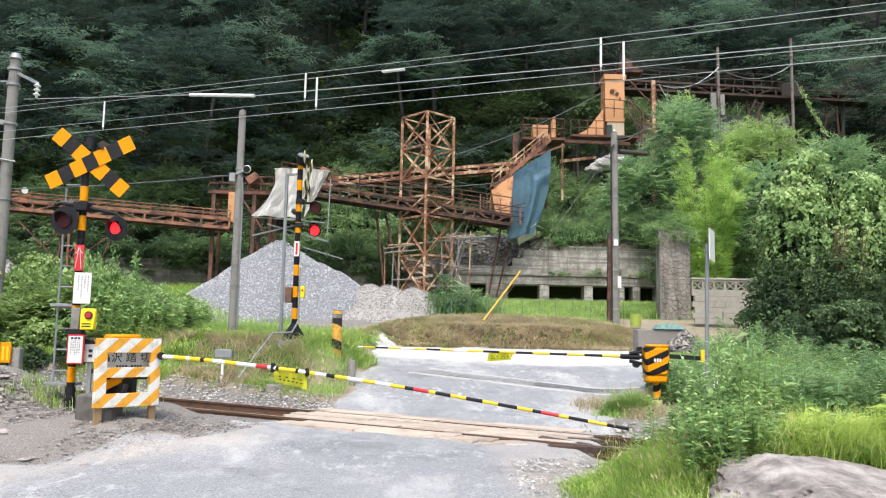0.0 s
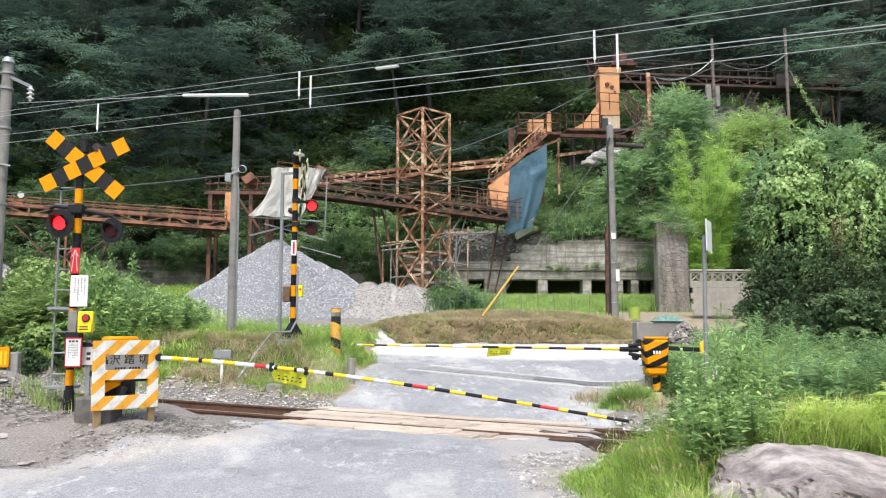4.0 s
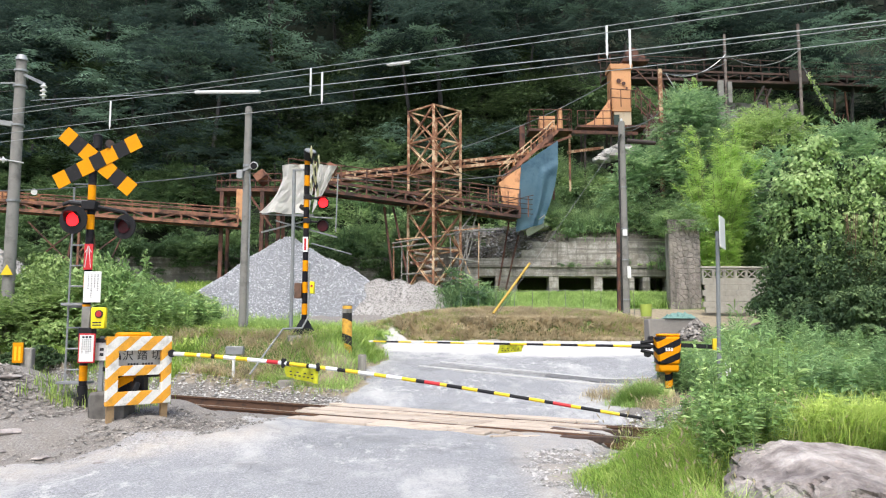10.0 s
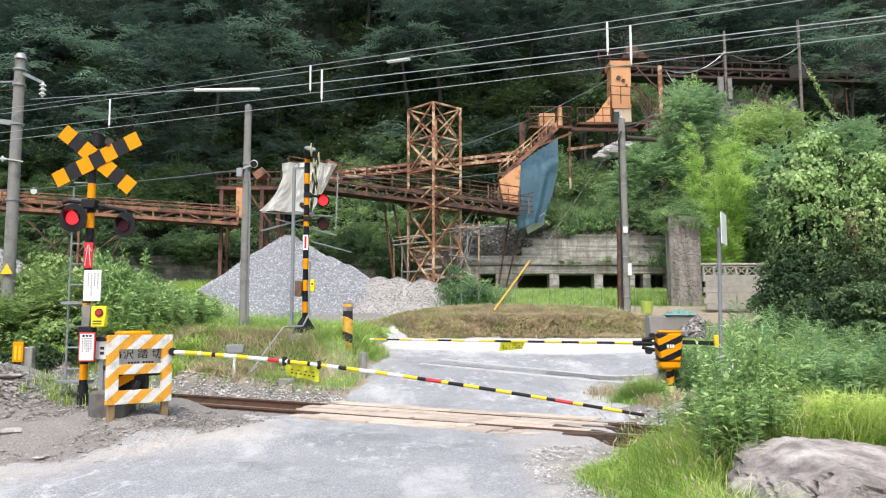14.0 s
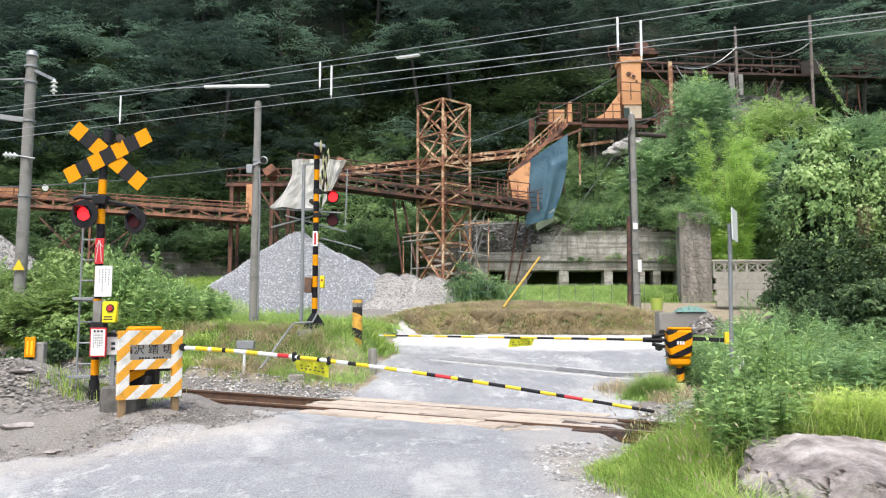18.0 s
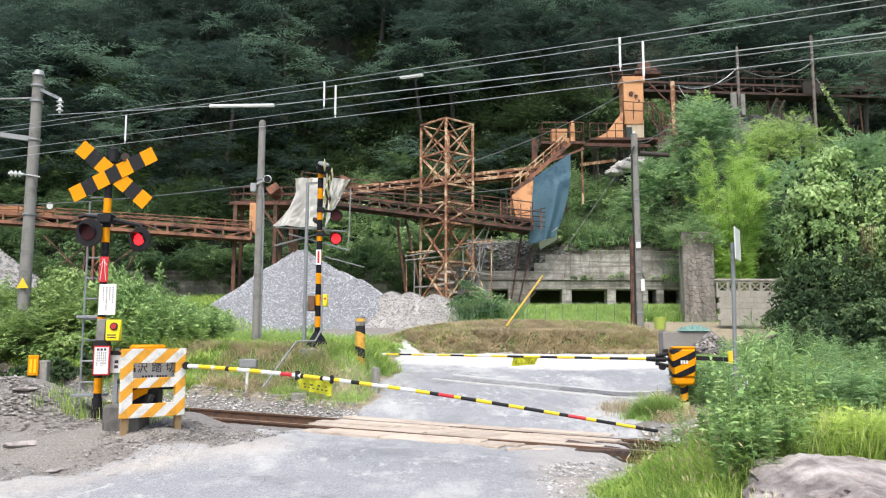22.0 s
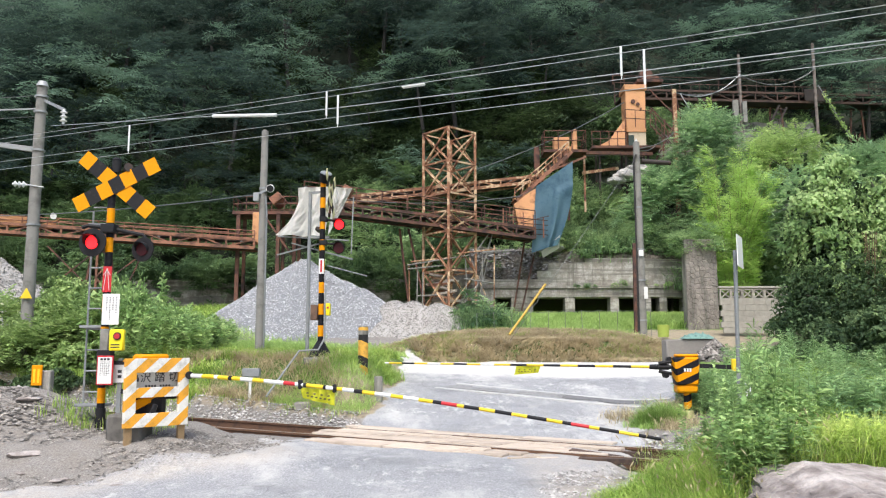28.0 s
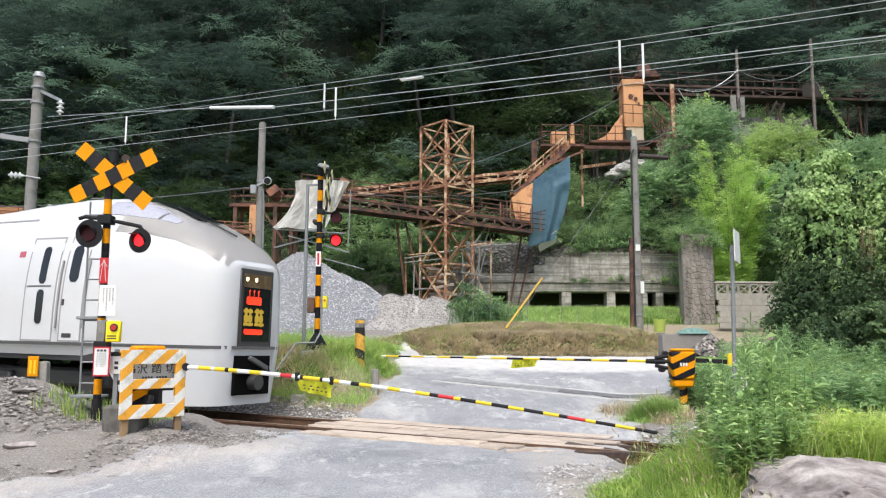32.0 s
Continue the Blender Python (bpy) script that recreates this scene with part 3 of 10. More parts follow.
def scatter_stones():
    rng = np.random.default_rng(5)
    # ballast along both flanks of the track, thick beside the far rail
    s = rng.uniform(-13, 6, 33000)
    q = np.concatenate([np.clip(rng.normal(1.2, 0.26, 30000), 0.7, 1.75), rng.uniform(-1.3, 1.3, 3000)])
    x, y = s * UX + q * NX, TRACK_O[1] + s * UY + q * NY
    keep = (road_mask(x, y) < -0.05) & ((q > -0.6) | (x < -4.0))
    x, y = x[keep], y[keep]
    p = np.stack([x, y, ground_z(x, y) + 0.012], 1)
    v, f = stones(rng, p, 0.024)
    mesh_np("ballast", v, f, BALLAST, "stuff", "pale crushed ballast stones beside the rails", "ballast")
    # loose grit on the shoulders of the lane
    x = np.concatenate([np.where(rng.uniform(0, 1, 22000) < 0.65, rng.uniform(0.75, 1.8, 22000), rng.uniform(0.8, 3.4, 22000)), rng.uniform(-7.5, -2.6, 9500)])
    y = np.concatenate([rng.uniform(5.0, 11.6, 22000), rng.uniform(7.2, 12.5, 9500)])
    qq = x * NX + (y - TRACK_O[1]) * NY
    keep = (road_mask(x, y) < 0.12) & (qq < np.where(x < 0, -0.9, 2.2)) & ((x < 0) | (x < 1.75 + 0.45 * np.clip(y - 9, 0, 2.5)))
    x, y = x[keep], y[keep]
    for side, mat, nm in ((x < 0, RUBBLE, "loose_gravel"), (x >= 0, BALLAST, "pale_gravel")):
        xs, ys = x[side], y[side]
        v, f = stones(rng, np.stack([xs, ys, ground_z(xs, ys) + 0.003], 1), 0.006 + 0.015 * rng.uniform(0, 1, len(xs)) ** 4, 0.6)
        mesh_np(nm, v, f, mat, "stuff", "loose grey gravel on the shoulders of the lane", "gravel")
    # coarse gravel round the foot of the gate
    x, y = rng.uniform(-4.6, -1.9, 8500), rng.normal(9.6, 0.65, 8500)
    keep = (road_mask(x, y) < 0.25) & (x * NX + (y - TRACK_O[1]) * NY < -0.7)
    x, y = x[keep], y[keep]
    v, f = stones(rng, np.stack([x, y, ground_z(x, y) + 0.004], 1), 0.006 + 0.014 * rng.uniform(0, 1, len(x)) ** 3, 0.6)
    mesh_np("coarse_gravel", v, f, RUBBLE, "stuff", "coarse grey-brown gravel round the gate", "gravel")
    # rubble heap beside the warning post
    x, y = rng.normal(-5.5, 0.75, 3600), rng.normal(10.4, 0.5, 3600)
    v, f = stones(rng, np.stack([x, y, ground_z(x, y) + 0.006], 1), 0.024, 0.5)
    mesh_np("rubble", v, f, RUBBLE, "stuff", "low heap of grey slate rubble", "rubble")
    # single larger slabs lying on the dirt
    for i, (sx, sy, sz, turn) in enumerate(((-4.6, 8.95, 0.13, 20), (-3.95, 8.35, 0.07, 70), (-4.45, 8.55, 0.06, 130), (-5.0, 8.7, 0.08, 10), (-5.2, 10.1, 0.10, 50), (-3.3, 8.15, 0.045, 35))):
        bm = bmesh.new()
        bmesh.ops.create_icosphere(bm, subdivisions=2, radius=1)
        for vert in bm.verts:
            k = 1 + 0.3 * noise.noise(vert.co * 1.7 + Vector((i * 7, 0, 0)))
            vert.co = Vector((vert.co.x * sz * 1.5 * k, vert.co.y * sz * k, vert.co.z * sz * 0.28 * k))
        ob = part("stone_slab", bm, BOULDER)
        ob.matrix_basis = pose(sx, sy, gz(sx, sy) + sz * 0.1, 0, 0, turn)
        tagged(ob, "flat pale stone lying on the gravel", "stone", "stones on the shoulder")


scatter_stones()


# ---- gravel heaps of the quarry yard ----
def heap(name, peaks, material, label, count, size, seed, foot):
    """A heap of loose stones: cones blended together, (x, y, top over the yard, run-out radius)."""
    rng = np.random.default_rng(seed)

    def height(x, y):
        h = np.full(np.shape(x), -9.0)
        for px_, py_, top, rad in peaks:
            d = np.hypot(x - px_, y - py_)
            a = np.arctan2(y - py_, x - px_)
            k = rad * (1 + 0.07 * np.sin(3 * a + seed) + 0.04 * np.sin(7 * a))
            h = np.maximum(h, top * (1 - (np.sqrt(d * d + 0.05) / k)))
        return h

    x0, x1 = min(p[0] - p[3] for p in peaks) - 0.3, max(p[0] + p[3] for p in peaks) + 0.3
    y0, y1 = min(p[1] - p[3] for p in peaks) - 0.3, max(p[1] + p[3] for p in peaks) + 0.3
    gx, gy = np.meshgrid(np.arange(x0, x1, 0.2), np.arange(y0, y1, 0.2))
    z = np.maximum(height(gx, gy), -0.35) + 0.05 * wob(gx, gy, 2.7, seed)
    ny, nx = gx.shape
    idx = np.arange(ny * nx).reshape(ny, nx)
    f = np.stack([idx[:-1, :-1], idx[:-1, 1:], idx[1:, 1:], idx[1:, :-1]], -1).reshape(-1, 4)
    keep = z.ravel()[f].max(1) > -0.3
    th = thing(name, peaks[0][0], peaks[0][1], foot, label, "gravel heap")
    off = np.array([peaks[0][0], peaks[0][1], 0.0])
    mesh_np("heap_core", np.stack([gx, gy, z], -1).reshape(-1, 3) - off, f[keep], material, parent=th, smooth=True)
    x, y = rng.uniform(x0, x1, count * 2), rng.uniform(y0, y1, count * 2)
    h = height(x, y)
    ok = h > -0.12
    x, y, h = x[ok][:count], y[ok][:count], h[ok][:count]
    v, f = stones(rng, np.stack([x, y, h + 0.05 * wob(x, y, 2.7, seed) - 0.1 * size], 1) - off, size, 0.85)
    mesh_np("stone_cover", v, f, material, "stuff", parent=th)
    return th


heap("gravel_heap", [(-5.78, 32.4, 3.35, 4.35), (-6.0, 32.4, 3.28, 4.3), (-5.05, 32.4, 2.97, 4.0), (-4.3, 32.3, 2.57, 3.46), (-3.5, 32.2, 2.15, 2.9)], CRUSHED, "tall conical heap of pale grey crushed stone", 46000, 0.026, 3, 1.95)
heap("gravel_heap", [(-0.5, 31.2, 1.6, 2.7), (-2.2, 31.7, 1.72, 2.9), (-1.4, 31.4, 1.68, 2.8)], CRUSHED_WARM, "low brownish grey heap of crushed stone", 24000, 0.027, 8, 1.85)
heap("gravel_heap", [(-16.6, 28.2, 3.5, 4.3)], CRUSHED_WARM, "brownish grey heap of crushed stone behind bushes", 20000, 0.035, 12, 1.9)


# ---- drain and faded lines across the far lane ----
def strip(name, a, b, width, material, label, parent=None, lift=0.02, n=40, ragged=0.25):
    """A thin band laid on the ground from a to b."""
    bm = bmesh.new()
    a, b = Vector((*a, 0)), Vector((*b, 0))
    side = Vector((-(b - a).y, (b - a).x, 0)).normalized() * width / 2
    rows = []
    for i in range(n + 1):
        p = a.lerp(b, i / n)
        k = 1 + ragged * noise.noise((i * 0.9, p.x, p.y))
        row = []
        for sgn in (1, -1):
            q = p + side * sgn * k
            z = gz(q.x, q.y)
            row += [bm.verts.new((q.x, q.y, z + lift)), bm.verts.new((q.x, q.y, z - 0.03))]
        rows.append(row)
    for r, t in zip(rows, rows[1:]):
        for i, j in ((0, 2), (2, 3), (3, 1), (1, 0)):
            bm.faces.new((r[i], r[j], t[j], t[i]))
    ob = part(name, bm, material, parent)
    if parent is None:
        tagged(ob, label, "road marking", kind="structure")
    return ob


OLD_LINE = worn("faded_line_paint", (0.47, 0.47, 0.46), (0.34, 0.34, 0.335), 0.8, 0.0, 2.5, 0.5, 30, 0.2, 0.0)
strip("stop_line", (-0.35, 16.88), (3.55, 14.82), 0.10, OLD_LINE, "faded white line across the far lane")
strip("stop_line", (0.1, 17.33), (3.95, 15.17), 0.10, OLD_LINE, "faded white line across the far lane")
strip("drain_cover", (2.15, 16.02), (3.62, 15.2), 0.34, worn("grey_grating", (0.17, 0.17, 0.175), (0.11, 0.11, 0.11), 0.8, 0.0, 6, 0.5, 60, 0.3), "dark grey drain grating across the lane", lift=0.016, ragged=0.03)
strip("drain_channel", (-0.1, 17.05), (2.1, 15.98), 0.2, worn("grey_drain", (0.27, 0.27, 0.27), (0.2, 0.2, 0.2), 0.9, 0.0, 4, 0.5, 40, 0.3), "worn concrete drain channel across the lane", lift=0.014, ragged=0.1)


# ---- track and crossing planks ----
SLEEPER = worn("old_sleeper", (0.13, 0.095, 0.07), (0.07, 0.055, 0.045), 0.9, 0.0, 6, 0.5, 40, 0.4)
PLANK = worn("sandy_planks", (0.58, 0.485, 0.395), (0.44, 0.36, 0.285), 0.9, 0.0, 2.2, 0.5, 50, 0.35, 0.14)
RAILRUST = worn("rail_rust", (0.16, 0.085, 0.05), (0.085, 0.05, 0.035), 0.8, 0.2, 8, 0.5)


def rail_mesh(length):
    """Rail with foot, web and head; its top lies at z = 0."""
    out = [(-0.06, -0.15), (0.06, -0.15), (0.06, -0.14), (0.014, -0.12), (0.012, -0.04), (0.032, -0.03), (0.032, -0.004), (0.024, 0.0),
           (-0.024, 0.0), (-0.032, -0.004), (-0.032, -0.03), (-0.012, -0.04), (-0.014, -0.12), (-0.06, -0.14)]
    bm = bmesh.new()
    a = [bm.verts.new((0, y, z)) for y, z in out]
    b = [bm.verts.new((length, y, z)) for y, z in out]
    for i in range(len(out)):
        j = (i + 1) % len(out)
        f = bm.faces.new((a[i], a[j], b[j], b[i]))
        f.material_index = 1 if i == 7 else 0
    bm.faces.new(a)
    bm.faces.new(b)
    return bm


def build_track():
    th = thing("railway_track", *tk(0, 0), "single railway track with brown rusty rails", "railway track")
    th.matrix_basis = track_pose(0)
    for q in (-0.5655, 0.5655):
        r = part("rail", rail_mesh(380), [RAILRUST, CHROME_RAIL], th, smooth=False)
        r.location = (-330, q, 0)
    bm = bmesh.new()
    box(bm, (0, 0, 0), (0.2, 2.1, 0.14), bevel=0.012)
    first = None
    for i in range(64):
        s = -27 + 0.62 * i
        if -3.0 < s < 1.6:
            continue
        if first is None:
            first = part("sleeper", bm, SLEEPER, th, smooth=False)
            ob = first
        else:
            ob = new("sleeper", first.data)
            ob.parent = th
        ob.matrix_basis = pose(s, random.uniform(-0.03, 0.03), -0.235, 0, 0, random.uniform(-1, 1))
    # planks of the crossing: along the rails, inside and outside, with open flangeways
    rnd = random.Random(4)
    for q0, q1 in ((-1.145, -0.90), (-0.895, -0.615), (-0.50, -0.255), (-0.25, -0.005), (0.0, 0.245), (0.25, 0.50), (0.615, 0.88), (0.885, 1.12)):
        left, right = -2.3 + rnd.uniform(-0.2, 0.2), 1.95 + rnd.uniform(-0.35, 0.35)
        if q0 < -0.6:
            left, right = -1.75 + rnd.uniform(-0.25, 0.3), 1.4 + rnd.uniform(-0.3, 0.3)
        cuts = [left, left + rnd.uniform(1.2, 2.2), rnd.uniform(0.4, 1.1), right]
        for a, b in zip(cuts, cuts[1:]):
            bm = bmesh.new()
            box(bm, ((a + b) / 2, (q0 + q1) / 2, 0), (b - a - 0.012, q1 - q0 - 0.006, 0.12), bevel=0.008)
            for v in bm.verts:
                v.co.z += rnd.uniform(-0.004, 0.004)
            ob = part("crossing_plank", bm, PLANK, th, smooth=False)
            ob.location.z = -0.066 + rnd.uniform(-0.01, 0.006)
    # dark gap with splintered old boards beyond the last planks
    OLD_BOARD = worn("dark_old_boards", (0.13, 0.085, 0.065), (0.045, 0.034, 0.03), 0.95, 0.0, 4, 0.5, 40, 0.5, 0.25)
    for i in range(9):
        bm = box(bmesh.new(), (0, 0, 0), (rnd.uniform(0.5, 0.95), rnd.uniform(0.07, 0.14), 0.07), bevel=0.006)
        ob = part("old_board", bm, OLD_BOARD, th, "dark rotten board", smooth=False)
        ob.matrix_basis = pose(2.3 + rnd.uniform(-0.4, 0.3), -0.95 + i * 0.24, -0.07 + rnd.uniform(-0.03, 0.03), rnd.uniform(-5, 5), rnd.uniform(-6, 6), rnd.uniform(-8, 14))
    # broken plank ends strewn where the crossing stops
    for i in range(7):
        bm = bmesh.new()
        box(bm, (0, 0, 0), (rnd.uniform(0.3, 0.55), rnd.uniform(0.06, 0.1), 0.05), bevel=0.006)
        ob = part("plank_end", bm, PLANK, th, smooth=False)
        ob.matrix_basis = pose(1.6 + rnd.uniform(-0.35, 0.5), -1.1 + i * 0.23, -0.04 + rnd.uniform(-0.02, 0.01), rnd.uniform(-4, 4), rnd.uniform(-4, 4), rnd.uniform(35, 60))


build_track()


# ---- overhead line ----
def wire(name, pts, r, material, label, category="wire"):
    p0 = Vector(pts[0])
    bm = tube(bmesh.new(), [Vector(p) - p0 for p in pts], r, 5)
    ob = part(name, bm, material)
    ob.location = p0
    return tagged(ob, label, category)


def build_catenary():
    # two sets of messenger and contact wire side by side over the track
    th = thing("overhead_line", *tk(0, 0), "two sets of catenary wires with white hanger sleeves", "overhead line")
    o = Vector(tk(0, 0))
    L = lambda s, q, z: Vector(tk(s, q)) - o + Vector((0, 0, z))
    for q, zc, zm, lab in ((0.1, 4.96, 5.42, "A"), (-0.12, 4.72, 5.24, "B")):
        part("contact_wire", tube(bmesh.new(), [L(s, q, zc) for s in range(-150, 61, 15)], 0.0058, 5), WIRE_LIGHT, th)
        ms = [L(s, q, zm + 0.00042 * (s + 2) ** 2) for s in np.linspace(-26, 26, 40)]
        part("messenger_wire", tube(bmesh.new(), [L(-150, q, zm + 0.25), *ms, L(60, q, zm + 0.3)], 0.0058, 5), WIRE_LIGHT, th)
        for s in ((-2.35, 2.5, 7.6) if lab == "A" else (-6.55, -1.98, 2.86, 7.4, -11.2)):
            zt = zm + 0.00042 * (s + 2) ** 2
            bm = bmesh.new()
            rod(bm, L(s, q, zc - 0.0), L(s, q, zt), 0.006, seg=6)
            rod(bm, L(s, q, zc + 0.05), L(s, q, zt - 0.0), 0.016, seg=8)
            part("hanger", bm, WHITE_TUBE, th, "white sleeved hanger")
    # steady span from the mast with long white insulating rods
    a, b = Vector((-9.9, 19.6, 6.95)), L(-4.67, 0.0, 5.24) + o
    c, d = L(-3.29, 0.0, 5.10) + o, L(2.0, 0.1, 5.05) + o
    part("steady_span", tube(bmesh.new(), [a - o, b - o, c - o, d - o, L(9.5, 0.1, 4.97)], 0.008, 5), WIRE_LIGHT, th)
    part("insulating_rod", rod(bmesh.new(), b - o, c - o, 0.03, seg=10), WHITE_TUBE, th, "long white insulating rod")
    e0, e1 = L(-0.93, 0.1, 5.30), L(-0.54, 0.1, 5.30)
    part("section_insulator", bar(bmesh.new(), e0, e1, 0.07, 0.035, bevel=0.01), WHITE_TUBE, th, "short white insulator on the wire")
    # feeder wires carried high on the mast
    part("feeder_wire", tube(bmesh.new(), [Vector((-60, 33, 9.5)) - o, Vector((-10.44, 20.1, 7.9)) - o], 0.008, 5), WIRE, th)
    part("feeder_wire", tube(bmesh.new(), [Vector((-60, 33, 8.6)) - o, Vector((-10.44, 20.1, 7.35)) - o], 0.008, 5), WIRE, th)


build_catenary()


def pole(name, x, y, z0, z1, r0, r1, material, label, category="utility pole"):
    th = thing(name, x, y, z0, label, category)
    bm = rod(bmesh.new(), (0, 0, -0.6), (0, 0, z1 - z0), r0, r1, 20)
    bmesh.ops.bevel(bm, geom=[e for e in bm.edges if all(v.co.z > z1 - z0 - 0.01 for v in e.verts)], offset=0.03, segments=2, affect="EDGES")
    part("shaft", bm, material, th)
    return th


def band(parent, z, r, material=GALV, h=0.05):
    part("steel_band", rod(bmesh.new(), (0, 0, z - h / 2), (0, 0, z + h / 2), r, seg=18), material, parent)


def insulator(parent, p, n=3, r=0.07, step=0.09, axis_=(0, 0, -1), name="insulator"):
    bm, a, p = bmesh.new(), Vector(axis_), Vector(p)
    rod(bm, p, p + a * (n * step + 0.05), r * 0.35, seg=10)
    for i in range(n):
        c = p + a * (0.05 + i * step)
        rod(bm, c, c + a * 0.035, r * 0.55, r, 14)
        rod(bm, c + a * 0.035, c + a * 0.05, r, r * 0.8, 14)
    part(name, bm, CERAMIC, parent, "white porcelain insulator")


def build_poles():
    m1 = pole("catenary_mast", -10.44, 20.1, 1.7, 8.22, 0.155, 0.125, CONC_POLE, "round grey concrete mast carrying the overhead wires", "mast")
    cap = rod(bmesh.new(), (0, 0, 6.42), (0, 0, 6.56), 0.16, 0.10, 16)
    part("cap", cap, GALV, m1)
    part("bracket_arm", bar(bmesh.new(), (0, 0, 6.1), (0.78, -0.35, 5.7), 0.06, 0.07), GALV, m1)
    insulator(m1, (0.76, -0.35, 5.72), 3, 0.09, 0.11)
    part("lower_arm", bar(bmesh.new(), (-2.4, -0.8, 4.95), (0.1, 0, 4.75), 0.09, 0.12), GALV, m1)
    part("stay_arm", bar(bmesh.new(), (-2.4, -0.8, 5.5), (0.05, 0, 5.85), 0.035, 0.035), GALV, m1)
    for z in (6.15, 5.75, 4.75, 2.85):
        band(m1, z, 0.165)
    part("insulator_rod", rod(bmesh.new(), (0.25, -0.1, 3.78), (-0.2, -0.2, 3.84), 0.022, seg=8), GALV, m1)
    insulator(m1, (-0.12, -0.19, 3.83), 3, 0.085, 0.1, (-1, -0.1, 0.05))
    tri = plate(bmesh.new(), [(-0.14, -0.2, -0.02), (0.16, -0.2, -0.02), (0.01, -0.2, 0.24)], (0, 0.01, 0))
    tri_ob = part("warning_plate", tri, YELLOW_P, m1, "small yellow triangular plate", smooth=False)
    tri_ob.location = (0.03, 0, 1.02)
    # plain concrete pole with a camera, on the embankment
    p2 = pole("concrete_pole", -4.27, 18.2, 1.45, 6.42, 0.098, 0.076, CONC_POLE, "plain grey concrete pole standing in grass", "pole")
    band(p2, 3.6, 0.095)
    part("bracket", bar(bmesh.new(), (-0.12, -0.06, 3.45), (0.2, -0.1, 3.6), 0.05, 0.05), GALV, p2)
    part("control_box", box(bmesh.new(), (-0.13, -0.1, 3.38), (0.13, 0.14, 0.2), bevel=0.01), GALV, p2, "small grey junction box")
    bm = rod(bmesh.new(), (0.16, -0.02, 3.6), (0.2, -0.24, 3.55), 0.09, 0.085, 16)
    part("camera_housing", bm, WHITE_P, p2, "round white camera housing")
    part("lens_hood", rod(bmesh.new(), (0.2, -0.235, 3.552), (0.204, -0.262, 3.548), 0.075, seg=16), BLACK, p2)
    part("conduit", tube(bmesh.new(), [(0.08, -0.1, 3.4), (0.11, -0.1, 3.0), (0.12, -0.1, 0.0)], 0.02, 8), GALV, p2)
    # wooden-looking utility pole in the yard, with a brown iron foot and stay
    p3 = pole("utility_pole", 6.69, 28.7, 1.95, 8.95, 0.17, 0.115, CONC_POLE, "grey concrete utility pole strapped to a brown iron post", "utility pole")
    part("iron_post", bar(bmesh.new(), (-0.26, -0.1, -0.2), (-0.22, -0.1, 3.3), 0.13, 0.1), RUST, p3, "rusty brown iron post")
    for z in (0.6, 2.0, 3.1, 4.6):
        band(p3, z, 0.19 - 0.008 * z)
    part("conduit", tube(bmesh.new(), [(-0.14, -0.12, 0), (-0.14, -0.12, 6.3), (-0.05, -0.16, 6.5)], 0.035, 8), WIRE_DARK, p3)
    part("notice_plate", box(bmesh.new(), (0.12, -0.18, 1.55), (0.13, 0.02, 0.42), bevel=0.004), WHITE_P, p3, "white number plate")
    part("notice_plate", box(bmesh.new(), (0.0, -0.19, 2.95), (0.16, 0.02, 0.22), bevel=0.004), WHITE_P, p3, "white number plate")
    part("cross_arm", rod(bmesh.new(), (0.15, -0.1, 6.27), (1.2, 0.0, 6.22), 0.09, 0.08, 12), DARKSTEEL, p3, "dark grey cable joint hung beside the pole")
    insulator(p3, (0.0, 0, 7.12), 2, 0.06, 0.08)
    part("base_bin", rod(bmesh.new(), (0.62, -0.4, 0.0), (0.62, -0.4, 0.42), 0.18, 0.21, 18), worn("green_bin", (0.42, 0.52, 0.10), (0.3, 0.38, 0.1), 0.5), None)
    bin_ = bpy.data.objects["base_bin"]
    bin_.name = "plastic_tub"
    bin_.location = (6.69, 28.7, 1.95)
    tagged(bin_, "pale yellow-green plastic tub beside the utility pole", "tub")
    # guy wire with a yellow sleeve
    a, b = Vector((1.72, 24.35, 1.93)), Vector((6.62, 28.62, 8.3))
    g = thing("guy_wire", *a, "slanting guy wire with a long yellow plastic sleeve", "guy wire")
    d = b - a
    part("steel_wire", rod(bmesh.new(), (0, 0, -0.2), d, 0.008, seg=6), WIRE, g)
    part("sleeve", rod(bmesh.new(), d * 0.0, d * 0.25, 0.036, seg=10), worn("sunbleached_yellow_plastic", (0.62, 0.40, 0.06), (0.42, 0.28, 0.08), 0.6, 0.0, 5, 0.55), g, "yellow plastic sleeve")
    # two posts above the quarry works
    for x, y, z1, r in ((16.18, 44, 18.1, 0.075), (20.35, 44, 18.75, 0.08)):
        z0 = gz(x, y)
        p = pole("wooden_pole", x, y, z0, z1, r * 1.15, r, worn("grey_wood_pole", (0.24, 0.20, 0.18), (0.13, 0.10, 0.085), 0.9, 0.0, 3, 0.5), "weathered wooden pole on the wooded slope", "utility pole")
        for k in (0.5, 1.0, 1.5):
            band(p, z1 - z0 - k, r * 1.2)
        if x < 18:
            part("meter_box", box(bmesh.new(), (0.12, -0.2, z1 - z0 - 3.4), (0.24, 0.2, 1.2), bevel=0.02), CONC_POLE, p, "pale grey metal switch box")
            part("meter_box", box(bmesh.new(), (-0.38, -0.2, z1 - z0 - 3.2), (0.3, 0.2, 0.95), bevel=0.02), CONC_POLE, p, "pale grey metal switch box")
    wire("service_cable", sag((20.35, 43.9, 17.2), (16.18, 43.9, 16.9), 0.75), 0.026, WIRE, "sagging grey service cable between poles", "cable")
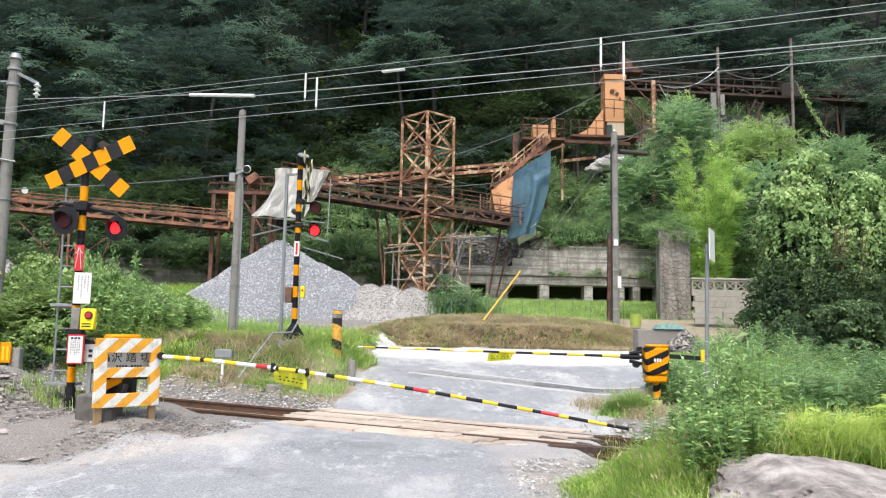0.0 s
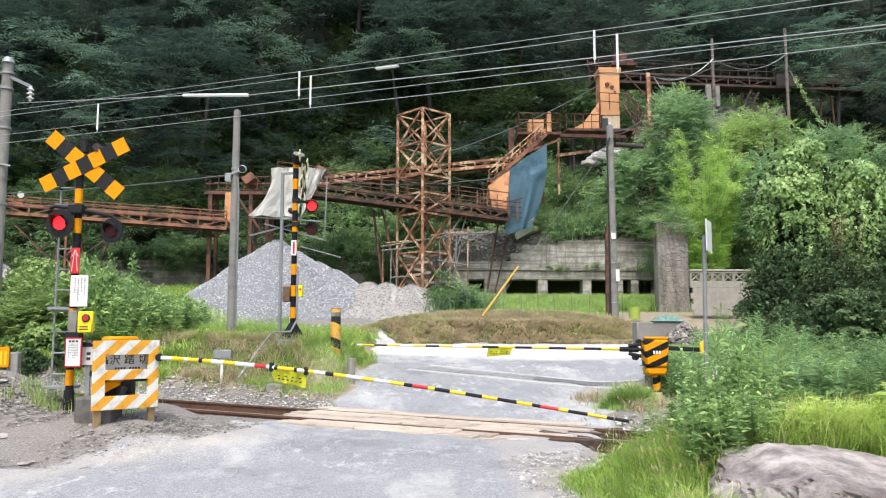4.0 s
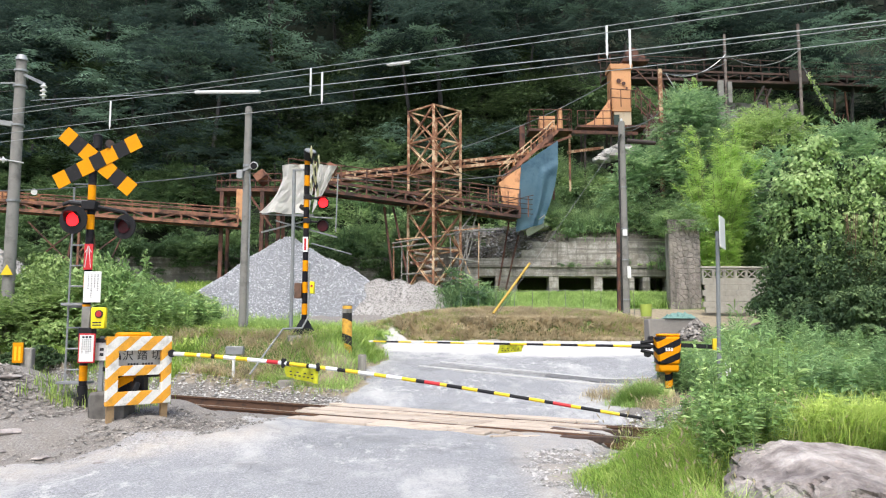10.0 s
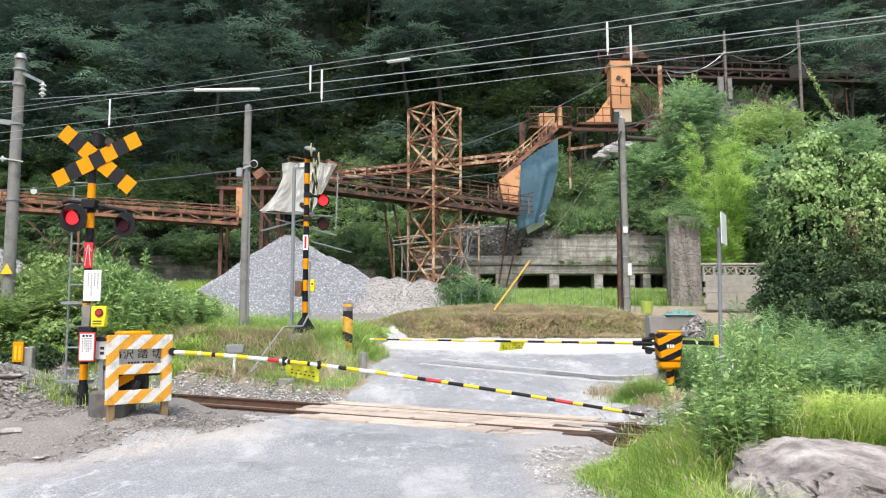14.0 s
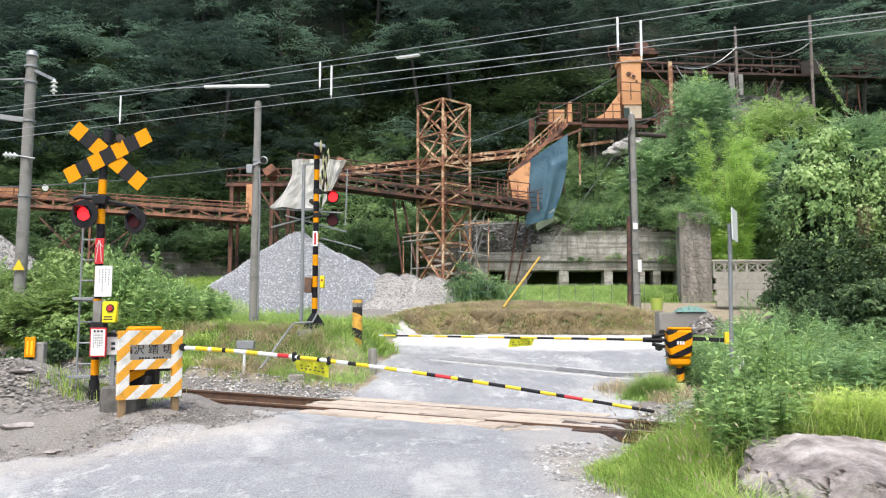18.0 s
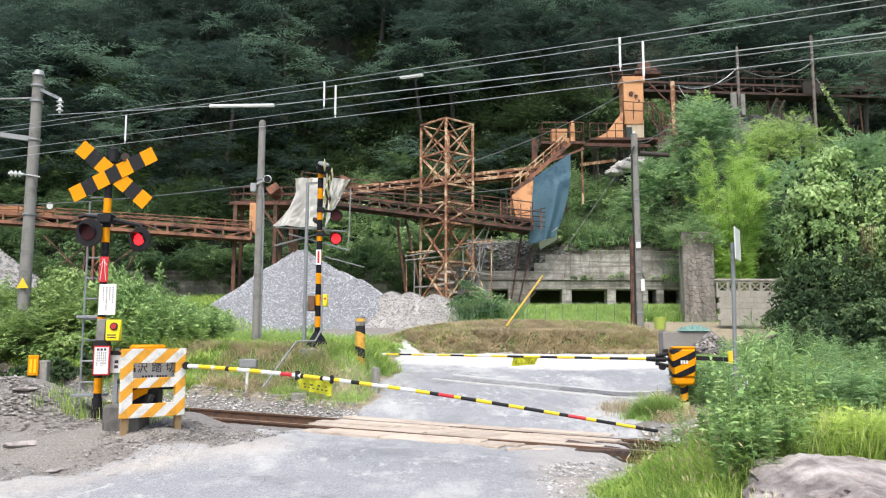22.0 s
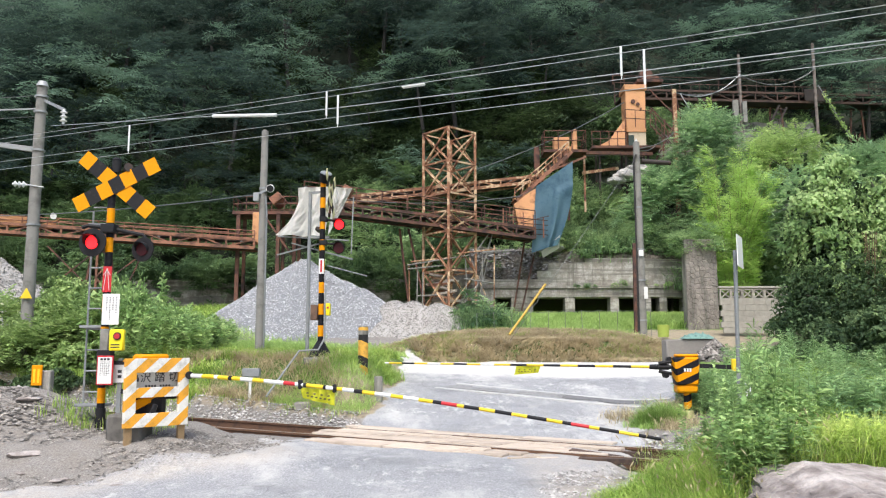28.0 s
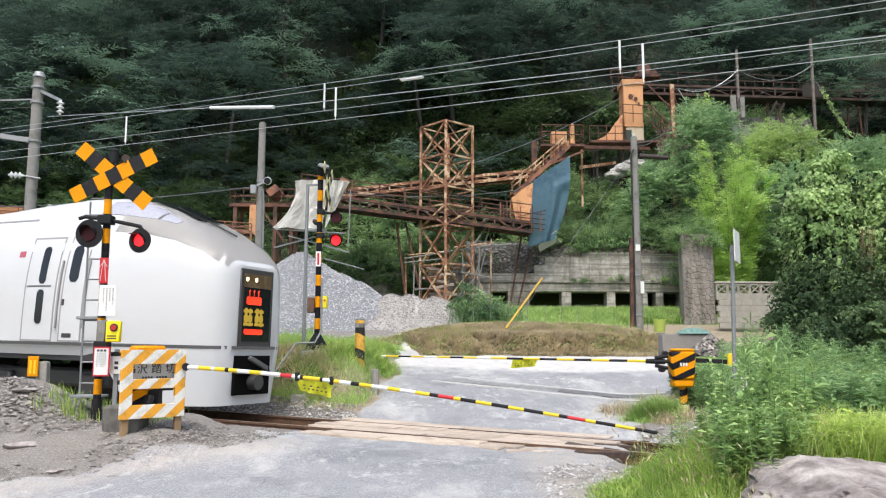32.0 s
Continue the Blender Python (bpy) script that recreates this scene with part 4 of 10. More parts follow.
    wire("service_cable", sag((16.18, 43.9, 16.9), (12.6, 43.2, 15.6), 0.6) + [Vector((13.6, 43, 13.6))], 0.024, WIRE_LIGHT, "pale looped service cable", "cable")
    wire("haul_cable", sag((1.1, 36.2, 9.7), (9.4, 42.6, 14.9), 0.25), 0.022, WIRE, "thin steel cable rising to the quarry works", "cable")
    wire("haul_cable", sag((6.7, 28.7, 8.7), (12.2, 43, 13.4), 0.2), 0.02, WIRE, "thin cable from the utility pole to the slope", "cable")
    wire("telephone_cable", sag((-4.3, 18.1, 4.9), (-26, 33, 7.6), 0.5), 0.015, WIRE, "thin cable leaving the concrete pole", "cable")


build_poles()


# ---- level crossing equipment ----
HAZARD = striped("black_and_orange_bands", ORANGE, BLACKP, 0.363, shift=0.18)
HAZARD_FAR = striped("black_and_orange_bands_far", ORANGE, BLACKP, 0.43, shift=0.1)
HAZARD_DIAG = striped("slanting_black_and_orange", ORANGE, BLACKP, 0.20, (0.42, 0.35, -0.9), dirt=0.25, shift=0.3)
HAZARD_POST = striped("slanting_orange_post_bands", (0.72, 0.40, 0.07, 1), (0.03, 0.03, 0.03, 1), 0.42, (0.35, 0.2, 0.9), 0.7, 0.62, 0.6)
GUARD_PAINT = striped("slanting_white_and_orange", (0.78, 0.37, 0.045, 1), (0.74, 0.72, 0.67, 1), 0.185, (0.66, 0.0, -0.75), 0.55, 0.5, 0.45)
FLAG_CLOTH = worn("yellow_cloth", (0.72, 0.72, 0.04), (0.5, 0.48, 0.06), 0.8, 0.0, 14, 0.55, 50, 0.3, 0.0)


def bars_of_text(parent, c, w, h, rows, vertical=False, seed=1):
    """Rows or columns of short bars that stand for small lettering, on a face turned to -y."""
    rnd = random.Random(seed)
    for i in range(rows):
        k = (i + 0.5) / rows - 0.5
        length = rnd.uniform(0.55, 0.95)
        if vertical:
            size = min(0.014, w / rows * 0.55)
            for q in range(int(h * length / (size * 1.45))):
                part("lettering_bar", box(bmesh.new(), (c[0] + k * w, c[1], c[2] + h / 2 - size * (0.5 + 1.45 * q)), (size, 0.002, size * rnd.uniform(0.45, 0.8))), INK, parent, smooth=False)
        else:
            part("lettering_bar", box(bmesh.new(), (c[0] - (1 - length) * w * 0.5, c[1], c[2] - k * h), (w * length, 0.002, h / rows * 0.45)), INK, parent, smooth=False)


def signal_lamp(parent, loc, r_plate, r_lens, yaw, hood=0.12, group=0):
    """A round flashing lamp: back plate, always glowing lens, hood, housing, and an added flap that covers the lens
    while off. Faces -y before its yaw.
    """
    lamp = new("signal_lamp")
    lamp.parent = parent
    lamp.matrix_basis = pose(*loc, 0, 0, yaw)
    bm = bmesh.new()
    rod(bm, (0, 0.0, 0), (0, 0.018, 0), r_plate, seg=36)
    part("back_plate", bm, BLACK, lamp, "round black back plate")
    bm = rod(bmesh.new(), (0, 0.018, 0), (0, 0.14, 0), r_lens * 1.25, r_lens * 0.8, 20)
    part("housing", bm, BLACK, lamp)
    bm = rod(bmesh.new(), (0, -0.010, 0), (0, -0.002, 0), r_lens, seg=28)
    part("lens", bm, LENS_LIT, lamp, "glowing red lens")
    bm = bmesh.new()
    n = 22
    rows = []
    for i in range(n + 1):
        a = math.pi * (-0.08 + 1.16 * i / n)
        c, s = math.cos(a), math.sin(a)
        k = hood * (0.35 + 0.65 * max(0.0, s))
        rows.append([bm.verts.new(p) for p in ((c * r_lens * 1.22, 0.0, s * r_lens * 1.22), (c * r_lens * 1.2, -k, s * r_lens * 1.2),
                                               (c * r_lens * 1.14, -k, s * r_lens * 1.14), (c * r_lens * 1.14, 0.0, s * r_lens * 1.14))])
    for i in range(n):
        for j in range(4):
            bm.faces.new((rows[i][j], rows[i][(j + 1) % 4], rows[i + 1][(j + 1) % 4], rows[i + 1][j]))
    part("hood", bm, BLACK, lamp, "black visor")
    # added part: its dark glass stands in for the lamp switched off
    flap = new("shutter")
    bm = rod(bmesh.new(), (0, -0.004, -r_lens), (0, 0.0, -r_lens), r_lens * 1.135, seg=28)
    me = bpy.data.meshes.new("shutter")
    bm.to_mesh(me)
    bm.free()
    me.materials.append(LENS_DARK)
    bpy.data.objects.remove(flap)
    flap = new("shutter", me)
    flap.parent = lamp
    flap["label"] = "added dark red flap that hides the lit lens"
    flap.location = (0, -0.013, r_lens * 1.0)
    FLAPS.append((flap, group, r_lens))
    return lamp


FLAPS = []


def crossbuck(parent, loc, yaw, length=1.2, width=0.185, a1=-38, a2=25, blocks=7, mat=ORANGE_P):
    for k, (ang, dy) in enumerate(((a1, 0.012), (a2, 0.0))):
        step = length / blocks
        ob = part("crossbuck_board", box(bmesh.new(), (0, 0, 0), (length, 0.008, width)), BLACK, parent, "black and yellow checked board", smooth=False)
        for i in range(0, blocks, 2):
            part("yellow_square", box(bmesh.new(), (-length / 2 + (i + 0.5) * step, 0, 0), (step, 0.014, width + 0.002)), mat, ob, smooth=False)
        ob.matrix_basis = pose(*loc, 0, 0, yaw) @ pose(0, dy, 0, 0, -ang, 0)


def build_warning_post():
    x, y, z0 = -4.24, 9.92, gz(-4.24, 9.92)
    th = thing("crossing_signal", x, y, z0, "crossing signal post with checked crossbuck and red flashing lamps", "crossing signal")
    P = lambda wx, wy, wz: (wx - x, wy - y, wz - z0)
    part("post", rod(bmesh.new(), (0, 0, 0), (0, 0, 3.56 - z0), 0.046, seg=20), HAZARD, th, "post banded black and orange")
    part("foot_sleeve", rod(bmesh.new(), (0, 0, -0.1), (0, 0, 0.24), 0.058, seg=16), BLACK, th)
    part("foot_plate", box(bmesh.new(), (-0.16, 0.16, 0.27), (0.34, 0.3, 0.03), bevel=0.004), GALV, th)
    crossbuck(th, P(-4.165, 9.86, 3.335), 0, 1.12, 0.185, -39.5, 28)
    bm = rod(bmesh.new(), P(-4.2, 9.92, 3.5), P(-4.2, 9.92, 3.66), 0.055, seg=16)
    rod(bm, P(-4.2, 9.92, 3.66), P(-4.2, 9.92, 3.69), 0.062, 0.03, 16)
    part("bell", bm, BLACK, th, "dark round warning bell")
    bm = rod(bmesh.new(), P(-4.1, 9.95, 3.53), P(-4.02, 9.85, 3.55), 0.03, 0.055, 12)
    part("small_horn", bm, DARKSTEEL, th)
    bm = tube(bmesh.new(), [P(-4.56, 9.86, 2.80), P(-4.5, 9.9, 2.83), P(-4.24, 9.92, 2.80), P(-3.84, 9.95, 2.72), P(-3.8, 9.95, 2.66)], 0.024, 8)
    part("lamp_arm", bm, BLACK, th, "black crossarm carrying the lamps")
    part("clamp", box(bmesh.new(), P(-4.24, 9.9, 2.79), (0.17, 0.16, 0.11), bevel=0.01), BLACK, th)
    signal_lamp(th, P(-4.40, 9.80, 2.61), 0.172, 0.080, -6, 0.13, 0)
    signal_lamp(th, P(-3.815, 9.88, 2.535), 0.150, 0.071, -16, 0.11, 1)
    # ladder
    for dx in (-4.56, -4.365):
        part("ladder_rail", rod(bmesh.new(), P(dx, 10.16, z0 + 0.25), P(dx, 10.16, 3.06), 0.013, seg=8), GALV, th)
    for i in range(10):
        zz = z0 + 0.42 + i * 0.255
        part("ladder_rung", rod(bmesh.new(), P(-4.56, 10.16, zz), P(-4.365, 10.16, zz), 0.010, seg=8), GALV, th)
    part("ladder_stay", box(bmesh.new(), P(-4.42, 10.05, 1.60), (0.3, 0.18, 0.035), bevel=0.004), GALV, th)
    part("ladder_stay", box(bmesh.new(), P(-4.42, 10.05, 2.87), (0.3, 0.03, 0.03), bevel=0.004), GALV, th)
    # red and white strip
    pan = part("arrow_strip", box(bmesh.new(), P(-4.215, 9.85, 2.165), (0.105, 0.01, 0.31)), RED_P, th, "red strip with a white arrow figure", smooth=False)
    bm = bmesh.new()
    c = P(-4.215, 9.842, 2.165)
    for sx in (-1, 1):
        bar(bm, (c[0] + sx * 0.006, c[1], c[2] + 0.13), (c[0] + sx * 0.034, c[1], c[2] - 0.13), 0.018, 0.004)
        bar(bm, (c[0] + sx * 0.002, c[1], c[2] + 0.11), (c[0] + sx * 0.04, c[1], c[2] + 0.05), 0.016, 0.004)
    part("arrow_mark", bm, WHITE_P, pan, smooth=False)
    # white notice with columns of small lettering
    pan = part("notice", box(bmesh.new(), P(-4.14, 9.82, 1.80), (0.205, 0.012, 0.37), bevel=0.004), WHITE_P, th, "white enamel notice with columns of small writing", smooth=False)
    bars_of_text(pan, P(-4.13, 9.813, 1.80), 0.15, 0.30, 4, vertical=True, seed=3)
    # emergency button
    part("button_back", box(bmesh.new(), P(-4.19, 9.84, 1.43), (0.1, 0.1, 0.27), bevel=0.008), CONC_POLE, th, "grey metal terminal box")
    yb = part("emergency_button", box(bmesh.new(), P(-4.015, 9.75, 1.43), (0.172, 0.07, 0.25), bevel=0.012), YELLOW_BOX, th, "bright yellow emergency button box")
    bm = rod(bmesh.new(), P(-4.0, 9.70, 1.475), P(-4.0, 9.716, 1.475), 0.047, seg=20)
    part("ring", bm, INK, yb)
    part("button", rod(bmesh.new(), P(-4.0, 9.69, 1.475), P(-4.0, 9.71, 1.475), 0.034, seg=20), RED_KNOB, yb, "red push button")
    bars_of_text(yb, P(-4.015, 9.713, 1.36), 0.12, 0.06, 2, seed=6)
    # red-framed notice
    part("relay_box", box(bmesh.new(), P(-4.18, 9.84, 1.24), (0.17, 0.13, 0.15), bevel=0.01), BLACK, th)
    fr = part("red_notice", box(bmesh.new(), P(-4.145, 9.76, 1.075), (0.195, 0.02, 0.345), bevel=0.005), RED_P, th, "white notice with a dark red frame", smooth=False)
    part("face", box(bmesh.new(), P(-4.145, 9.749, 1.075), (0.165, 0.004, 0.31)), WHITE_P, fr, smooth=False)
    bars_of_text(fr, P(-4.145, 9.7455, 1.06), 0.12, 0.24, 5, vertical=True, seed=9)
    bm = bmesh.new()
    for k in range(3):
        box(bm, P(-4.185 + 0.04 * k, 9.7455, 1.205), (0.028, 0.003, 0.026))
    part("heading", bm, INK, fr, smooth=False)
    # small separate notice on its own stake
    sx, sy = -4.02, 9.88
    st = thing("notice_stake", sx, sy, gz(sx, sy), "small white notice on a grey steel stake", "sign")
    g0 = gz(sx, sy)
    part("stake", bar(bmesh.new(), (0, 0.02, -0.2), (0, 0.02, 1.22 - g0), 0.05, 0.03), GALV, st)
    pl = part("plate", box(bmesh.new(), (0, -0.01, 1.06 - g0), (0.13, 0.008, 0.26)), WHITE_P, st, smooth=False)
    part("top_band", box(bmesh.new(), (0, -0.016, 1.165 - g0), (0.128, 0.006, 0.05)), INK, pl, smooth=False)
    for k in range(2):
        part("lettering_bar", box(bmesh.new(), (0.01, -0.0155, 1.06 - g0 - k * 0.06), (0.045, 0.004, 0.035)), INK, pl, smooth=False)


build_warning_post()


def text_mesh(name, body, size, material, parent, m, depth=0.002):
    cu = bpy.data.curves.new(name, "FONT")
    cu.body, cu.size, cu.extrude, cu.align_x, cu.align_y = body, size, depth, "CENTER", "CENTER"
    ob = bpy.data.objects.new(name, cu)
    scene.collection.objects.link(ob)
    me = bpy.data.meshes.new_from_object(ob.evaluated_get(bpy.context.evaluated_depsgraph_get()))
    scene.collection.objects.unlink(ob)
    bpy.data.objects.remove(ob)
    bpy.data.curves.remove(cu)
    me.materials.append(material)
    out = new(name, me)
    out.parent = parent
    out.matrix_basis = m
    return out


def on_arm(a, b, u, bow):
    """A point of a boom that bows upwards between its ends."""
    return a.lerp(b, u) + Vector((0, 0, bow * math.sin(math.pi * min(1, u) ** 0.85)))


def striped_arm(parent, p0, p1, cuts, r0, r1, bow=0.0):
    """A boom of short painted lengths; cuts are (share of the length, colour letter)."""
    mats = {"w": WHITE_P, "y": YELLOW_P, "k": BLACK, "r": RED_P}
    a, b = Vector(p0), Vector(p1)
    boom = part("boom", tube(bmesh.new(), [on_arm(a, b, k / 20, bow) for k in range(21)], r1 * 0.9, 10), BLACK, parent, "boom banded in yellow, white, black and red")
    for (u0, c), (u1, _) in zip(cuts, cuts[1:]):
        r = r0 + (r1 - r0) * u0
        part("painted_band", rod(bmesh.new(), on_arm(a, b, u0, bow), on_arm(a, b, u1, bow), r * (1.12 if c == "k" and u1 - u0 < 0.012 else 1), seg=12), mats[c], boom)


def flag(parent, top0, top1, drop, seed):
    """A small cloth hanging from the boom, creased."""
    bm, n, m = bmesh.new(), 12, 6
    a, b = Vector(top0), Vector(top1)
    side = Vector((b - a).normalized()).cross(Vector((0, 0, 1)))
    grid = []
    for j in range(m + 1):
        row = []
        for i in range(n + 1):
            u, v = i / n, j / m
            p = a.lerp(b, u) + Vector((0, 0, -drop * v * (0.75 + 0.3 * u)))
            p += side * (0.02 * math.sin(u * 11 + v * 3 + seed) * (0.3 + v) + 0.012 * math.sin(u * 23 + seed))
            p += (b - a) * (0.10 * v * math.sin(seed))
            row.append(bm.verts.new(p))
        grid.append(row)
    for j in range(m):
        for i in range(n):
            bm.faces.new((grid[j][i], grid[j][i + 1], grid[j + 1][i + 1], grid[j + 1][i]))
    bmesh.ops.solidify(bm, geom=bm.faces[:], thickness=0.004)
    ob = part("flag", bm, FLAG_CLOTH, parent, "creased yellow warning cloth")
    for j, n_ in ((0.42, 4), (0.68, 6)):
        for i in range(n_):
            u = 0.18 + 0.66 * i / (n_ - 1)
            p = a.lerp(b, u) + Vector((0, -0.035, -drop * j * (0.75 + 0.3 * u))) + (b - a) * (0.10 * j * math.sin(seed))
            part("lettering_bar", box(bmesh.new(), p, ((b - a).length * 0.06, 0.003, drop * 0.09)), INK, ob, smooth=False)
    return ob


def build_near_gate():
    x, y = -3.36, 9.42
    z0 = gz(x, y)
    th = thing("crossing_gate", x, y, z0, "level crossing gate with lowered striped boom behind a slanted-stripe guard", "crossing gate")
    P = lambda wx, wy, wz: Vector((wx - x, wy - y, wz - z0))
    # concrete foot and pedestal
    part("foot", box(bmesh.new(), P(-3.72, 9.50, 0.42), (0.40, 0.4, 0.34), bevel=0.03), worn("dark_foot_concrete", (0.16, 0.15, 0.135), (0.08, 0.075, 0.07), 0.95, 0.0, 5, 0.5, 40, 0.4), th)
    part("pedestal", box(bmesh.new(), P(-3.45, 9.58, 0.62), (0.16, 0.16, 0.3), bevel=0.01), BLACK, th)
    # machine case, name plate and guard, all turned towards the lane
    def turned(name, lx, ly, lz, label=""):
        e = new(name)
        e.parent = th
        e.matrix_basis = Matrix.Translation(P(-3.37, 9.40, 0.835)) @ pose(0, 0, 0, 0, -0.6, 44) @ Matrix.Translation((lx, ly, lz))
        if label:
            e["label"] = label
        return e

    case = turned("machine", 0, 0.30, 0, "gate machine case in slanting black and orange")
    part("machine_case", box(bmesh.new(), (0.03, -0.04, 0.13), (0.56, 0.28, 0.44), bevel=0.03), HAZARD_DIAG, case)
    part("machine_lid", box(bmesh.new(), (0.02, -0.02, 0.385), (0.36, 0.22, 0.085), bevel=0.025), ORANGE_P, case, "orange rounded lid")
    part("lid_seam", box(bmesh.new(), (0.0, -0.02, 0.352), (0.52, 0.26, 0.02), bevel=0.006), ORANGE_P, case)
    part("lower_case", box(bmesh.new(), (-0.13, -0.04, -0.2), (0.24, 0.24, 0.3), bevel=0.02), HAZARD_DIAG, case)
    part("counterweight", box(bmesh.new(), (-0.05, -0.16, -0.19), (0.30, 0.06, 0.12), span_rot((0, 0, 0), (0.35, 0, 1)), 0.01), BLACK, case)
    # name plate with its dark letters
    pl = turned("name_plate", 0, 0.085, 0, "grey name plate with dark characters")
    part("plate", box(bmesh.new(), (0.02, 0.01, 0.135), (0.6, 0.012, 0.21)), worn("plate_grey", (0.58, 0.59, 0.57), (0.42, 0.42, 0.40), 0.5), pl, smooth=False)
    for k, ch in enumerate("沢踏切"):
        text_mesh("character", ch, 0.128, INK, pl, Matrix.Translation((-0.12 + 0.168 * k, 0.002, 0.16)) @ pose(0, 0, 0, 90, 0, 0))
    part("lettering_bar", box(bmesh.new(), (-0.235, 0.002, 0.185), (0.05, 0.004, 0.02)), INK, pl, smooth=False)
    part("lettering_bar", box(bmesh.new(), (-0.22, 0.002, 0.145), (0.04, 0.004, 0.05)), INK, pl, smooth=False)
    for k in range(9):
        if k != 4:
            part("lettering_bar", box(bmesh.new(), (-0.11 + 0.034 * k, 0.002, 0.068), (0.022, 0.004, 0.022)), INK, pl, smooth=False)
    # guard frame: flat board with two windows
    W, H, T = 0.75, 0.76, 0.05
    g = turned("guard", -0.025, 0, 0, "white and orange slanting striped guard frame")
    bm = bmesh.new()
    for cx, w in ((-W / 2 + 0.065, 0.13), (W / 2 - 0.06, 0.12)):
        box(bm, (cx, 0, 0), (w, T, H), bevel=0.004)
    for cz, h in ((H / 2 - 0.08, 0.16), (0.0, 0.11), (-H / 2 + 0.075, 0.15)):
        box(bm, (0.005, 0, cz), (W - 0.246, T * 0.97, h), bevel=0.003)
    part("guard_frame", bm, GUARD_PAINT, g, smooth=False)
    for cx in (-W / 2 + 0.07, W / 2 - 0.06):
        part("guard_leg", box(bmesh.new(), (cx, 0.03, -H / 2 - 0.10), (0.08, 0.05, 0.34), bevel=0.004), worn("dirty_leg_paint", (0.33, 0.22, 0.11), (0.14, 0.11, 0.08), 0.8), g, smooth=False)
    for cx, cz in ((-W / 2 + 0.05, 0.02), (W / 2 - 0.05, 0.2)):
        part("guard_strut", box(bmesh.new(), (cx, 0.09, cz), (0.05, 0.13, 0.05), bevel=0.004), BLACK, g, smooth=False)
    # boom
    cuts = [(0.0, 'w'), (0.029, 'y'), (0.062, 'w'), (0.071, 'y'), (0.099, 'k'), (0.108, 'y'), (0.13, 'w'), (0.161, 'y'), (0.19, 'w'), (0.238, 'r'), (0.266, 'w'), (0.286, 'k'), (0.293, 'y'), (0.333, 'k'), (0.339, 'w'),
            (0.359, 'k'), (0.365, 'y'), (0.378, 'w'), (0.404, 'k'), (0.423, 'y'), (0.451, 'w'), (0.486, 'y'), (0.513, 'w'), (0.546, 'y'), (0.576, 'k'), (0.594, 'r'), (0.626, 'y'), (0.64, 'k'), (0.671, 'y'),
            (0.702, 'k'), (0.735, 'y'), (0.765, 'k'), (0.802, 'y'), (0.831, 'k'), (0.847, 'r'), (0.88, 'y'), (0.898, 'k'), (0.933, 'y'), (0.967, 'k'), (1.005, 'k')]
    p0, p1 = P(-3.06, 9.5, 1.02), P(1.81, 7.6, 0.48)
    striped_arm(th, p0 + (p1 - p0) * 0.006, p1, cuts, 0.024, 0.015, 0.07)
    part("boom_socket", rod(bmesh.new(), p0 - Vector((0.12, -0.32, 0)), p0 - Vector((0.02, -0.06, 0)), 0.045, seg=14), BLACK, th)
    part("boom_clamp", box(bmesh.new(), on_arm(p0, p1, 0.282, 0.07), (0.05, 0.05, 0.10), bevel=0.01), BLACK, th)
    part("boom_clamp", box(bmesh.new(), on_arm(p0, p1, 0.362, 0.07), (0.04, 0.04, 0.09), bevel=0.01), BLACK, th)
    flag(th, on_arm(p0, p1, 0.285, 0.07) + Vector((0, 0, -0.03)), on_arm(p0, p1, 0.36, 0.07) + Vector((0, 0, -0.02)), 0.15, 0.6)


build_near_gate()


CROSS_FADED = worn("faded_yellow", (0.80, 0.76, 0.42), (0.66, 0.60, 0.32), 0.5, 0.0, 6, 0.4, 40, 0.1, 0.0)


